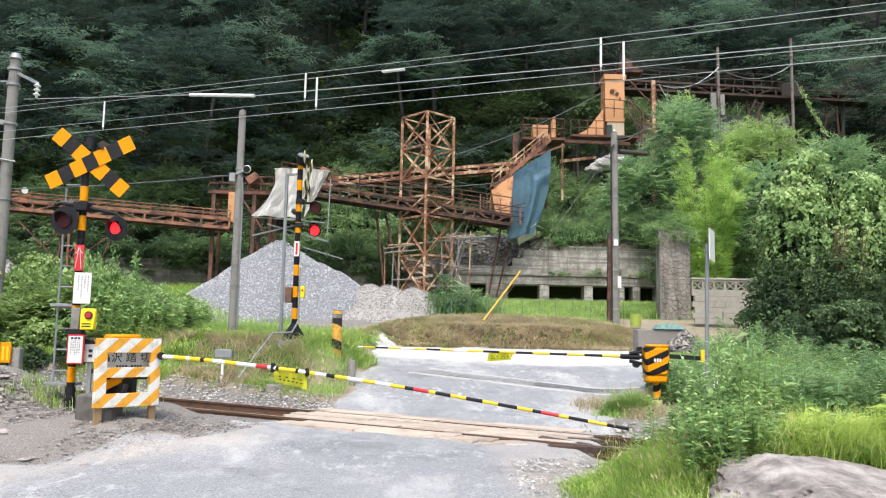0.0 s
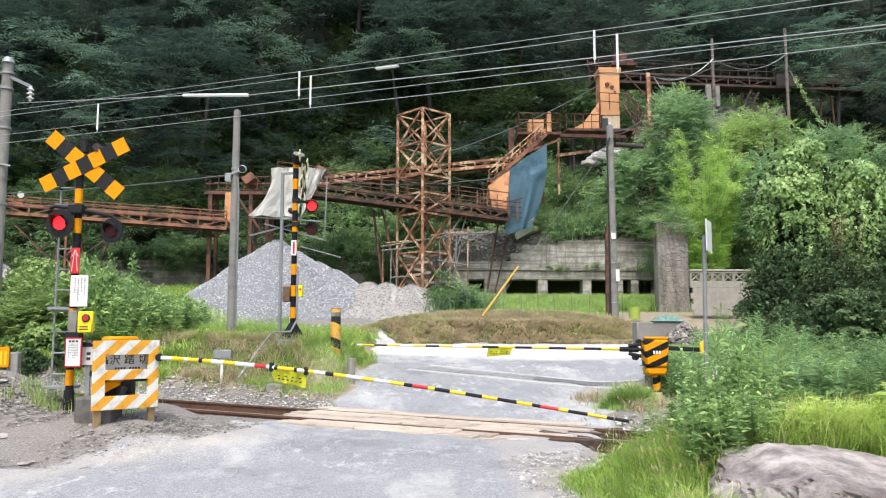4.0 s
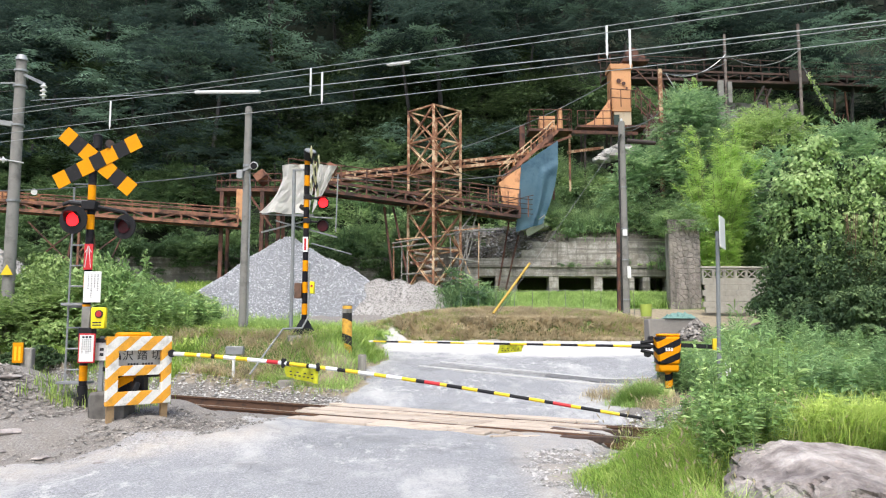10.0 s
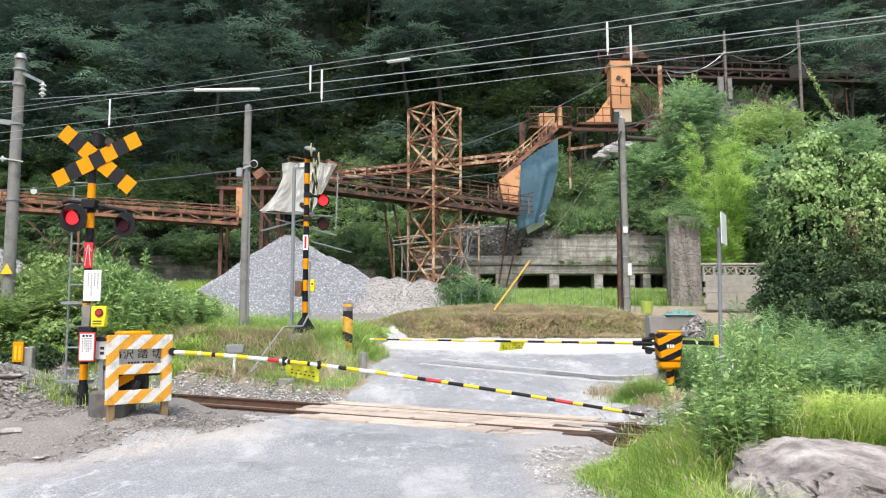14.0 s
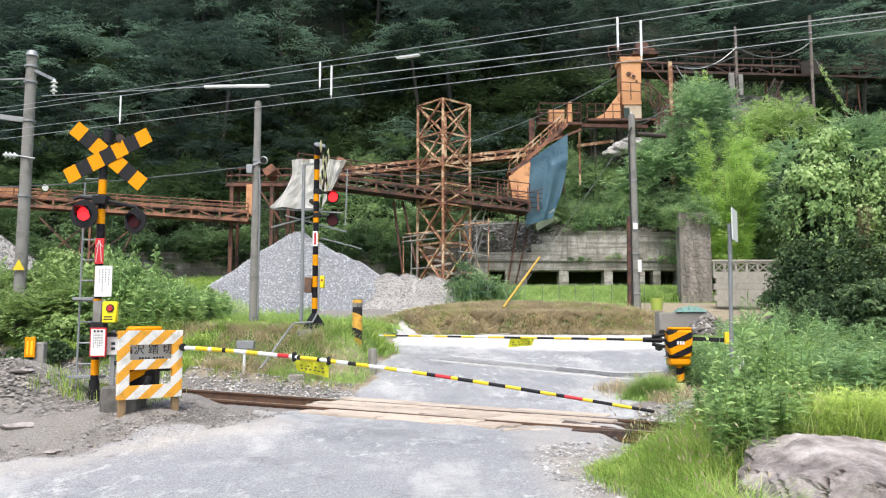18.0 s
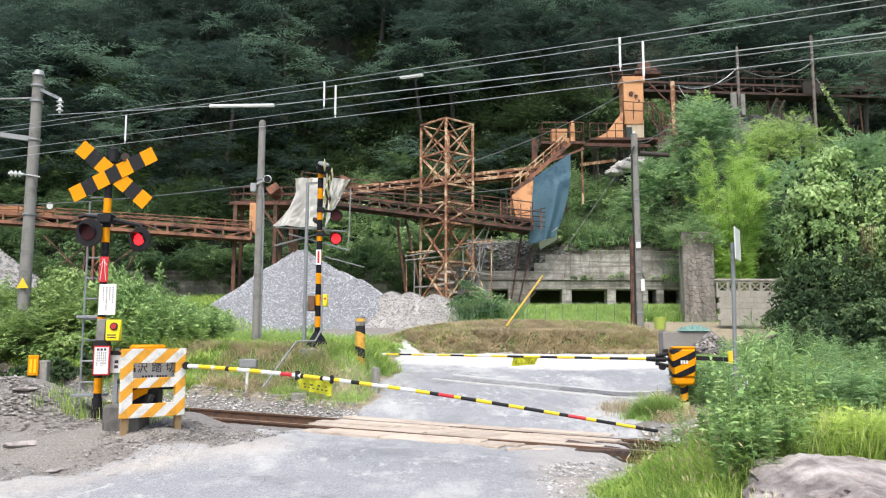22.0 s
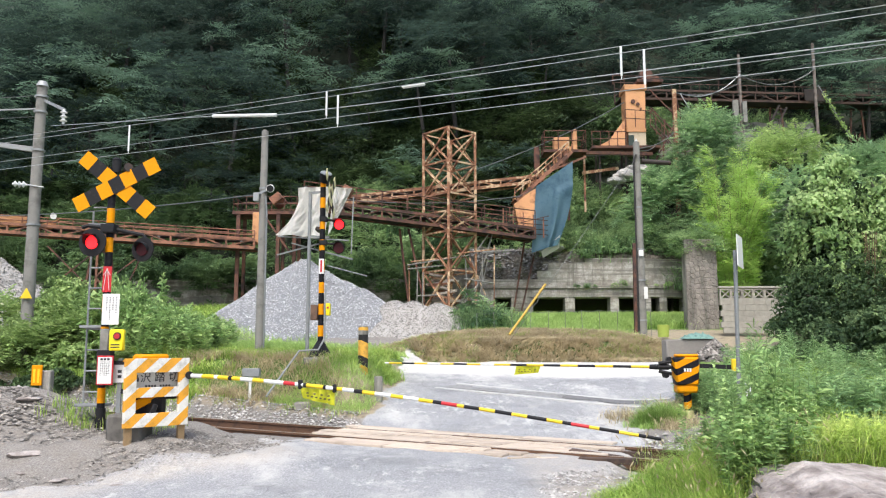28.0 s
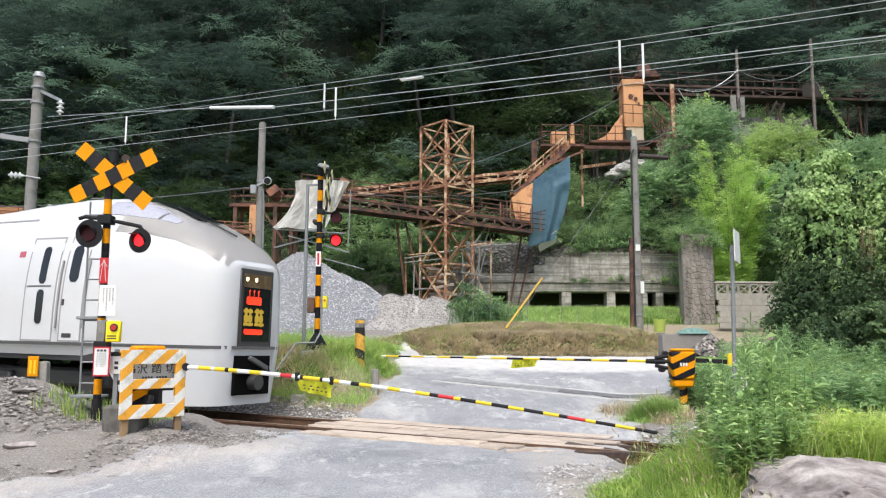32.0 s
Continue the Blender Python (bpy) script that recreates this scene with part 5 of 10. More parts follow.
def build_far_gate():
    x, y = 3.86, 13.75
    z0 = gz(x, y)
    th = thing("crossing_gate", x, y, z0, "crossing gate with slanting black and orange case, boom lowered", "crossing gate")
    P = lambda wx, wy, wz: Vector((wx - x, wy - y, wz - z0))
    part("foot", rod(bmesh.new(), (0, 0, -0.1), (0, 0, 0.12), 0.12, 0.09, 12), CROSS_FADED, th, "dusty pale yellow foot")
    ob = part("pedestal", rod(bmesh.new(), (0, 0, 0.1), (0, 0, 0.42), 0.065, seg=16), HAZARD_DIAG, th)
    bm = box(bmesh.new(), (0, 0, 0), (0.42, 0.3, 0.46), bevel=0.03)
    for v in bm.verts:
        if v.co.z < -0.12:
            v.co.x *= 0.86
    ob = part("machine_case", bm, HAZARD_DIAG, th, "gate machine case in slanting black and orange")
    ob.location = P(3.84, 13.75, 1.0)
    bm = box(bmesh.new(), P(3.84, 13.75, 0.71), (0.34, 0.26, 0.13), bevel=0.03)
    part("case_bottom", bm, ORANGE_P, th)
    part("case_cap", box(bmesh.new(), P(3.86, 13.75, 1.255), (0.36, 0.24, 0.05), bevel=0.02), ORANGE_P, th)
    bm = bmesh.new()
    for k in range(3):
        box(bm, P(3.79 + 0.045 * k, 13.592, 1.02), (0.03, 0.006, 0.055))
    part("lettering_bar", bm, WHITE_P, th, "white lettering on the case", smooth=False)
    a, b = P(3.60, 13.85, 1.065), P(-1.30, 15.85, 1.135)
    part("boom_socket", rod(bmesh.new(), a, a.lerp(b, 0.06), 0.05, 0.04, 14), BLACK, th)
    bm = bmesh.new()
    for dz in (-0.11, 0.0, 0.1):
        rod(bm, a + Vector((0.06 + dz * 0.3, -0.05, dz)), a + Vector((-0.18, -0.03, dz * 0.6)), 0.03, seg=8)
    rod(bm, a + Vector((-0.06, -0.06, -0.13)), a + Vector((-0.06, 0.06, -0.13)), 0.05, seg=12)
    rod(bm, a + Vector((0.0, -0.06, 0.13)), a + Vector((0.0, 0.06, 0.13)), 0.045, seg=12)
    part("boom_hinge", bm, BLACK, th, "black breakaway hinge")
    rnd = random.Random(2)
    cuts, u, i = [], 0.06, 0
    while u < 1.0:
        near = u < 0.55
        cuts.append((u, ("y", "k")[i % 2] if near else ("y", "w", "y", "k")[i % 4]))
        u += 0.058 if near else 0.05
        i += 1
    striped_arm(th, a, b, cuts + [(1.0, "y")], 0.023, 0.015)
    flag(th, a.lerp(b, 0.42) + Vector((0, 0, -0.02)), a.lerp(b, 0.505) + Vector((0, 0, -0.02)), 0.15, 2.3)
    part("counter_rod", bar(bmesh.new(), P(4.02, 13.75, 1.09), P(4.66, 13.65, 1.06), 0.035, 0.07), BLACK, th)
    part("end_plate", box(bmesh.new(), P(4.62, 13.6, 1.10), (0.12, 0.05, 0.2), bevel=0.008), YELLOW_P, th, "yellow end plate")


build_far_gate()


def build_far_signal():
    x, y = -2.62, 16.3
    z0 = 1.27
    th = thing("crossing_signal", x, y, z0, "far crossing signal post banded black and orange on the grassy bank", "crossing signal")
    P = lambda wx, wy, wz: Vector((wx - x, wy - y, wz - z0))
    part("post", rod(bmesh.new(), (0, 0, 0), (0, 0, 3.55), 0.056, seg=18), HAZARD_FAR, th, "post banded black and orange")
    part("base", rod(bmesh.new(), (0, 0, -0.03), (0, 0, 0.3), 0.26, 0.065, 4), BLACK, th, "black pyramid foot")
    part("footing", box(bmesh.new(), (0, 0.0, -0.3), (0.6, 0.5, 0.56), bevel=0.03), CONCRETE, th, "concrete footing")
    part("bell", rod(bmesh.new(), (0.02, -0.02, 3.5), (0.07, -0.1, 3.66), 0.09, 0.135, 18), BLACK, th, "dark bell horn")
    part("bell_grille", rod(bmesh.new(), (0.068, -0.098, 3.655), (0.076, -0.112, 3.68), 0.12, 0.11, 18), GALV, th)
    for dz in (-0.02, -0.5):
        part("lamp_arm", rod(bmesh.new(), (0, 0, 2.76 + dz), (0.36, 0.02, 2.72 + dz), 0.025, seg=8), BLACK, th)
        part("clamp", box(bmesh.new(), (0.02, 0, 2.76 + dz), (0.15, 0.14, 0.10), bevel=0.01), BLACK, th)
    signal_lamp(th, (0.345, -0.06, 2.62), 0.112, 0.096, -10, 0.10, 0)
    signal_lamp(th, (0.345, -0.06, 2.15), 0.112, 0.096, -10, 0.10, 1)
    crossbuck(th, (0.16, 0.0, 3.25), 88, 1.2, 0.185, -40, 40, 7, CROSS_FADED)
    pan = part("arrow_strip", box(bmesh.new(), (0, -0.065, 1.78), (0.10, 0.01, 0.3)), WHITE_P, th, "white strip with a red arrow figure", smooth=False)
    part("arrow_mark", bar(bmesh.new(), (0, -0.073, 1.66), (0, -0.073, 1.9), 0.04, 0.004), RED_P, pan, smooth=False)
    part("terminal_box", box(bmesh.new(), (-0.13, 0, 0.86), (0.14, 0.16, 0.3), bevel=0.01), WOODPOLE, th, "brown terminal box")
    yb = part("emergency_button", box(bmesh.new(), (0.15, -0.02, 0.92), (0.08, 0.16, 0.24), bevel=0.01), YELLOW_BOX, th, "bright yellow emergency button box")
    part("button", rod(bmesh.new(), (0.15, -0.11, 0.95), (0.15, -0.1, 0.95), 0.022, seg=14), RED_KNOB, yb)
    part("conduit", tube(bmesh.new(), [(0.09, -0.04, 1.4), (0.09, -0.06, 0.35), (0.0, -0.25, 0.12), (-0.35, -0.35, 0.1), (-0.6, -0.55, -0.3), (-0.85, -0.9, -0.75)], 0.02, 8), GALV, th, "grey bent conduit")
    # slim galvanised pole with a frame beside it
    p = thing("steel_pole", -2.94, 16.65, 1.35, "slim galvanised steel pole with small frame on top", "pole")
    part("shaft", rod(bmesh.new(), (0, 0, -0.3), (0, 0, 3.3), 0.04, 0.035, 12), GALV, p)
    part("top_arm", bar(bmesh.new(), (0, 0, 3.28), (0.32, 0, 3.3), 0.04, 0.04), GALV, p)
    part("bracket", box(bmesh.new(), (0.2, 0, 2.35), (0.42, 0.05, 0.04)), GALV, p)
    part("lamp_head", box(bmesh.new(), (0.2, 0, 2.5), (0.3, 0.12, 0.09), span_rot((0, 0, 0), (0.3, 0, 1)), 0.02), DARKSTEEL, p)


build_far_signal()


def build_markers():
    b = part("hazard_post", rod(bmesh.new(), (0, 0, -0.3), (0, 0, 1.04), 0.095, seg=18), HAZARD_POST)
    b.location = (-1.74, 16.0, 0.78)
    tagged(b, "weathered concrete post with slanting black and yellow bands", "bollard")
    cap = part("post_cap", rod(bmesh.new(), (0, 0, 0.9), (0, 0, 1.06), 0.098, 0.092, 18), CONCRETE, b)
    st = part("concrete_stub", box(bmesh.new(), (0, 0, 0.1), (0.15, 0.15, 0.62), bevel=0.02), CONCRETE)
    st.location = (-1.4, 15.55, 0.48)
    tagged(st, "short grey concrete marker stub in the grass", "marker stone")
    k = part("concrete_stub", box(bmesh.new(), (0, 0, 0.1), (0.2, 0.16, 0.4), bevel=0.05), CONCRETE)
    k.location = (-6.55, 12.1, gz(-6.55, 12.1))
    tagged(k, "rounded grey concrete marker stub in the weeds", "marker stone")
    m = thing("meter_stake", -3.83, 15.64, 0.42, "grey meter box on a white stake in the bank", "meter box")
    part("stake", rod(bmesh.new(), (0, 0, -0.3), (0, 0, 0.56), 0.028, seg=8), WHITE_P, m)
    part("case", box(bmesh.new(), (0.02, 0, 0.54), (0.33, 0.16, 0.16), bevel=0.012), GALV, m)
    cb = part("concrete_block", box(bmesh.new(), (0, 0, 0.02), (0.3, 0.3, 0.44), bevel=0.03), worn("old_pit_concrete", (0.30, 0.28, 0.25), (0.15, 0.14, 0.12), 0.95, 0.0, 4, 0.5, 30, 0.4))
    cb.location = (-2.74, 15.2, 0.2)
    tagged(cb, "small grey concrete cable pit at the foot of the bank", "concrete block")
    y = thing("yellow_marker", -6.03, 12.0, gz(-6.03, 12.0), "yellow and red striped marker plate on a concrete stub", "marker")
    g0 = gz(-6.03, 12.0)
    part("plate", box(bmesh.new(), (0, -0.07, 0.98 - g0), (0.15, 0.03, 0.29), bevel=0.005), ORANGE_P, y, smooth=False)
    bm = bmesh.new()
    for dx in (-0.03, 0.03):
        box(bm, (dx, -0.0875, 0.97 - g0), (0.03, 0.004, 0.2))
    part("mark", bm, YELLOW_P, y, smooth=False)
    part("stub", box(bmesh.new(), (0.09, 0.05, 0.72 - g0), (0.15, 0.15, 0.66), bevel=0.02), CONCRETE, y)
    # slim sign post among the weeds, its plate seen from the edge
    s = thing("road_sign", 3.52, 10.24, gz(3.52, 10.24), "white road sign plate on a slim grey post", "road sign")
    g0 = gz(3.52, 10.24)
    part("post", rod(bmesh.new(), (-0.06, 0, -0.3), (0.0, 0, 2.55 - g0), 0.026, seg=12), GALV, s)
    ob = part("plate", box(bmesh.new(), (0, 0, 0), (0.42, 0.012, 0.40), bevel=0.003), WHITE_P, s, smooth=False)
    ob.matrix_basis = pose(0.05, -0.03, 2.53 - g0, 0, 0, 62)
    part("tag", box(bmesh.new(), (0.06, -0.05, 0.82 - g0), (0.07, 0.012, 0.17), bevel=0.003), WHITE_P, s, "small pale tag")
    # boulder at the roadside
    bm = bmesh.new()
    bmesh.ops.create_icosphere(bm, subdivisions=6, radius=1)
    cuts = [(Vector(n).normalized(), d) for n, d in (((0.2, -0.14, 1), 0.46), ((-0.55, -0.2, 0.85), 0.68), ((-0.8, -0.5, 0.4), 0.76), ((0.2, -1, 0.35), 0.74), ((-1, 0.2, 0.1), 0.86), ((0.5, -0.8, 0.6), 0.78), ((-0.3, -0.9, -0.1), 0.84), ((0.9, -0.2, 0.4), 0.85))]
    for v in bm.verts:
        p = v.co.copy() * (1 + 0.16 * noise.noise(v.co * 1.4 + Vector((3.1, 0, 0))))
        for n, d in cuts:
            over = p.dot(n) - d
            if over > 0:
                p -= n * over * 0.93
        crack = abs(noise.noise(p * 2.3 + Vector((0, 5, 0))))
        p *= 1 + 0.05 * noise.noise(p * 3.7) + 0.034 * noise.noise(p * 11) + 0.016 * noise.noise(p * 27) - 0.08 * max(0.0, 0.06 - crack) / 0.06
        v.co = Vector((p.x * 1.2, p.y * 1.0, p.z * 0.82))
    bl = part("boulder", bm, BOULDER)
    smooth_by_angle(bl.data, 24)
    bl.matrix_basis = pose(3.0, 5.75, -0.11, 0, 3, -10)
    tagged(bl, "large grey boulder with a low ridged top at the roadside", "boulder")


build_markers()


# ---- quarry works: loading wall, tower, conveyors ----
CLOTH = worn("white_tarpaulin", (0.87, 0.85, 0.81), (0.70, 0.65, 0.58), 0.75, 0.0, 1.8, 0.62, 25, 0.3, 0.0)
def flaking(name, paint, rust, deep, scale):
    """Old cream paint that has come off in patches down to brown and dark rust."""
    m = Nodes(name, 0.8)
    v = m.world_pos()
    n1, n2 = m.noise(v, scale, 6, 0.7), m.noise(v, scale * 5, 5, 0.65)
    k = m.math("ADD", m.math("MULTIPLY", n1, 0.65), m.math("MULTIPLY", n2, 0.35))
    c = m.ramp(k, [(0.38, deep), (0.45, rust), (0.49, rust), (0.54, paint)])
    m.colour(m.mix(0.3, c, m.ramp(m.noise(v, 40, 3), [(0.3, (0.45, 0.45, 0.45)), (0.7, (1, 1, 1))]), "MULTIPLY")).bump(n2, 0.3, 0.01)
    return m.mat


LATTICE = flaking("flaking_cream_lattice", (0.56, 0.40, 0.25, 1), (0.26, 0.115, 0.06, 1), (0.09, 0.045, 0.032, 1), 1.3)


def build_loading_wall():
    m = Nodes("board_marked_concrete", 0.92)
    v = m.world_pos()
    fine, mid, big = m.noise(v, 14, 6, 0.7), m.noise(v, 2.2, 7, 0.72), m.noise(v, 0.5, 5, 0.7)
    runs = m.noise(m.stretched(v, (1.6, 1.6, 0.16)), 1.4, 6, 0.7)
    boards = m.noise(m.stretched(v, (0.25, 0.25, 7.0)), 1.0, 3, 0.6)
    c = m.ramp(fine, [(0.25, (0.25, 0.235, 0.215)), (0.75, (0.62, 0.585, 0.545))])
    c = m.mix(m.ramp(mid, [(0.42, (0.8, 0.8, 0.8)), (0.58, (0, 0, 0))]), c, (0.22, 0.195, 0.165))
    c = m.mix(m.ramp(runs, [(0.5, (0, 0, 0)), (0.68, (0.8, 0.8, 0.8))]), c, (0.085, 0.08, 0.065))
    c = m.mix(m.ramp(boards, [(0.46, (0, 0, 0)), (0.58, (0.7, 0.7, 0.7))]), c, (0.135, 0.125, 0.11))
    c = m.mix(m.ramp(big, [(0.55, (0, 0, 0)), (0.7, (0.4, 0.4, 0.4))]), c, (0.14, 0.15, 0.09))
    wall_mat = m.colour(c).bump(m.math("ADD", mid, m.math("MULTIPLY", boards, 0.5)), 0.7, 0.03).mat
    th = thing("loading_wall", 1.0, 37.5, 3.3, "stained concrete loading wall with dark low openings", "retaining wall", kind="structure")
    L = lambda x, y, z: (x - 1.0, y - 37.5, z - 3.3)

    def slab(name, x0, x1, z0, z1, y0=37.5, y1=38.3, mat=wall_mat):
        bm = box(bmesh.new(), L((x0 + x1) / 2, (y0 + y1) / 2, (z0 + z1) / 2), (x1 - x0, y1 - y0, z1 - z0), bevel=0.012)
        return part(name, bm, mat, th)

    slab("upper_wall", 1.0, 10.9, 4.0, 4.8)
    slab("upper_wall", 4.3, 10.9, 4.79, 5.7, 37.56)
    # uneven lifts of poured concrete, the top ones broken away
    rnd = random.Random(19)
    for z0, z1, xs in ((4.03, 4.42, 1.0), (4.42, 4.56, 1.0), (4.56, 4.86, 1.0), (4.84, 5.24, 4.0), (5.22, 5.62, 4.5), (5.58, 5.84, 6.2)):
        x = xs
        while x < 10.8:
            w = min(rnd.uniform(1.6, 3.6), 10.9 - x)
            ledge = 0.07 if z0 == 4.42 else 0.0
            top = z1 - (rnd.uniform(0, 0.12) if z0 > 5.5 else 0)
            if w > 0.2:
                slab("lift", x, x + w, z0, top, 37.44 - ledge + rnd.uniform(-0.012, 0.012), 37.6)
            x += w
    holes = [(2.03, 2.8), (3.79, 5.27), (5.71, 7.34), (7.73, 8.63), (9.2, 9.59), (9.93, 10.7)]
    edges = [1.0] + [e for h in holes for e in h] + [10.9]
    for a, b in zip(edges[::2], edges[1::2]):
        slab("pier", a, b, 2.6, 4.02, 37.46, 38.3)
    slab("deck", 1.0, 10.9, 5.0, 5.3, 38.25, 41.0)
    # near-black backing: the shade of the chamber put into its colour
    slab("back_wall", 1.0, 10.9, 2.6, 5.7, 40.6, 41.0, OPENING_SHADE)
    slab("end_wall", -0.2, 1.02, 2.6, 5.4, 37.7, 41.0)
    # broken lower wall that goes on behind the gravel heap
    slab("low_wall", -20.0, -0.2, 3.62, 4.95, 38.2, 38.9)
    slab("buttress", -11.2, -10.5, 2.4, 3.75, 37.6, 38.25)
    for i in range(13):
        x0 = -20 + i * 1.55
        slab("pier", x0, x0 + 0.5, 2.4, 3.65, 38.1, 38.9)
    slab("deck", -20.0, -0.2, 4.3, 4.6, 38.85, 41.0)
    # the same painted shade behind the lower openings
    slab("back_wall", -20.0, -0.2, 2.6, 4.4, 40.6, 41.0, OPENING_SHADE)


build_loading_wall()


def build_earth_bank():
    """Rough earth and rubble on top of the loading wall."""
    m = Nodes("earth_bank", 0.95)
    v = m.world_pos()
    n1, n2 = m.noise(v, 1.6, 6, 0.7), m.noise(v, 9, 5, 0.7)
    c = m.ramp(n2, [(0.3, (0.10, 0.088, 0.075)), (0.52, (0.29, 0.26, 0.22)), (0.75, (0.50, 0.465, 0.42))])
    c = m.mix(m.ramp(n1, [(0.5, (0, 0, 0)), (0.65, (0.8, 0.8, 0.8))]), c, (0.06, 0.075, 0.03))
    m.colour(c).bump(n2, 0.8, 0.06)
    bm, nx, ny = bmesh.new(), 90, 14
    grid = []
    for j in range(ny + 1):
        row = []
        for i in range(nx + 1):
            x, k = 0.9 + 10.1 * i / nx, j / ny
            y = 37.55 + 3.4 * k ** 1.6
            z = 5.3 + 0.85 * math.sin(min(1, k * 1.5) * 1.57) + 0.25 * k + 0.22 * noise.noise((x * 0.9, k * 3, 0)) + 0.12 * noise.noise((x * 3, k * 7, 2)) - 0.85 * float(smooth01((4.9 - x) / 1.2)) * (1 - k) ** 1.5
            row.append(bm.verts.new((x - 6, y - 38 + 0.15 * noise.noise((x * 2, k * 5, 7)), z - 5.3)))
        grid.append(row)
    for j in range(ny):
        for i in range(nx):
            bm.faces.new((grid[j][i], grid[j][i + 1], grid[j + 1][i + 1], grid[j + 1][i]))
    bmesh.ops.solidify(bm, geom=bm.faces[:], thickness=-0.3)
    ob = part("earth_bank", bm, m.mat)
    ob.location = (6, 38, 5.62)
    tagged(ob, "rough brown earth bank on top of the wall", "earth bank", kind="structure")
    # loose rubble on its broken end
    rng = np.random.default_rng(23)
    n = 1500
    k = rng.uniform(0, 0.75, n)
    x = 1.0 + 4.6 * rng.uniform(0, 1, n) ** 1.2
    z = 5.62 + 0.85 * np.sin(np.minimum(1, k * 1.5) * 1.57) + 0.25 * k - 0.85 * smooth01((4.9 - x) / 1.2) * (1 - k) ** 1.5
    v, f = stones(rng, np.stack([x, 37.55 + 3.4 * k ** 1.6 - 0.03, z], 1), 0.06)
    mesh_np("rubble", v, f, BALLAST, "stuff", "loose grey rubble on the broken end of the wall", "rubble")


build_earth_bank()


def build_yard_fence():
    th = thing("wire_fence", 4.0, 28.6, 1.9, "thin stakes with sagging wire before the grass", "fence")
    prev = None
    for i in range(11):
        x, y = 0.9 + i * 0.62, 28.2 + 0.09 * i
        g = gz(x, y)
        top = Vector((x - 4.0 + 0.04 * math.sin(i * 5), y - 28.6, g - 1.9 + 0.95))
        part("stake", rod(bmesh.new(), (x - 4.0, y - 28.6, g - 2.0), top, 0.009, seg=6), CONC_POLE if i % 3 else GALV, th)
        if prev is not None:
            part("fence_wire", tube(bmesh.new(), sag(prev, top, 0.05, 6), 0.005, 4), WIRE, th)
        prev = top


build_yard_fence()


def build_stone_pier():
    th = thing("stone_pier", 9.68, 31.3, 2.2, "thick rubble stone pier with mortar joints", "stone wall", kind="structure")
    part("pier_core", box(bmesh.new(), (-0.03, 0.28, 1.75), (1.22, 0.5, 3.7), bevel=0.04), stony("pale_mortar", (0.40, 0.37, 0.335), (0.22, 0.205, 0.18), 5.0, 0.6, stain_at=0.55), th)
    rnd = random.Random(11)
    seeds = []
    for _ in range(3000):
        p = (rnd.uniform(-0.66, 0.6), rnd.uniform(-0.1, 3.62))
        if all(math.hypot(p[0] - q[0], p[1] - q[1]) > 0.15 + 0.07 * noise.noise((q[0] * 3, q[1] * 3, 1)) for q in seeds):
            seeds.append(p)
    for i, c in enumerate(seeds):
        cell = [(-0.63, -0.1), (0.57, -0.1), (0.57, 3.58), (-0.63, 3.58)]
        for j, o in enumerate(seeds):
            if j == i or math.hypot(c[0] - o[0], c[1] - o[1]) > 0.7:
                continue
            mx, mz, nx, nz = (c[0] + o[0]) / 2, (c[1] + o[1]) / 2, o[0] - c[0], o[1] - c[1]
            out = []
            for a, b in zip(cell, cell[1:] + cell[:1]):
                da, db = ((p[0] - mx) * nx + (p[1] - mz) * nz for p in (a, b))
                if da <= 0:
                    out.append(a)
                if da * db < 0:
                    k = da / (da - db)
                    out.append((a[0] + (b[0] - a[0]) * k, a[1] + (b[1] - a[1]) * k))
            cell = out
        if len(cell) < 3:
            continue
        gx, gz_ = sum(p[0] for p in cell) / len(cell), sum(p[1] for p in cell) / len(cell)
        bm, deep = bmesh.new(), rnd.uniform(0.002, 0.022)
        rings = [[bm.verts.new((gx + (p[0] - gx) * k, y + rnd.uniform(-0.006, 0.006), gz_ + (p[1] - gz_) * k)) for p in cell] for k, y in ((0.97, 0.045), (0.94, 0.024 - deep), (0.72, 0.012 - deep))]
        for r, t in zip(rings, rings[1:]):
            for k in range(len(cell)):
                bm.faces.new((r[k], r[(k + 1) % len(cell)], t[(k + 1) % len(cell)], t[k]))
        bm.faces.new(rings[2])
        part("stone", bm, STONE, th, smooth=False)
    # pale block wall with pierced top course
    b = thing("block_wall", 10.3, 29.0, 2.1, "pale concrete block wall with pierced ornamental top course", "block wall", kind="structure")
    CREAM = stony("cream_blocks", (0.52, 0.49, 0.43), (0.36, 0.34, 0.29), 5.0, 0.3, stain_at=0.74)
    for r in range(6):
        for i in range(6):
            part("block", box(bmesh.new(), (-0.58 + i * 0.395 + (0.0 if r % 2 else 0.08), 0, 0.1 + r * 0.2), (0.392, 0.14, 0.196), bevel=0.006), CREAM, b, smooth=False)
    for i in range(6):
        bm = bmesh.new()
        cx = -0.58 + i * 0.395
        for sz in (-0.165, 0.165):
            box(bm, (cx, 0, 1.38 + sz), (0.385, 0.14, 0.04))
        for sx in (-0.175, 0.175):
            box(bm, (cx + sx, 0, 1.38), (0.035, 0.138, 0.30))
        bar(bm, (cx - 0.16, 0, 1.24), (cx + 0.16, 0, 1.52), 0.11, 0.03)
        bar(bm, (cx - 0.16, 0, 1.52), (cx + 0.16, 0, 1.24), 0.11, 0.03)
        part("pierced_block", bm, CREAM, b, smooth=False)
    part("coping", box(bmesh.new(), (0.41, 0, 1.62), (2.48, 0.2, 0.07), bevel=0.01), CREAM, b, smooth=False)
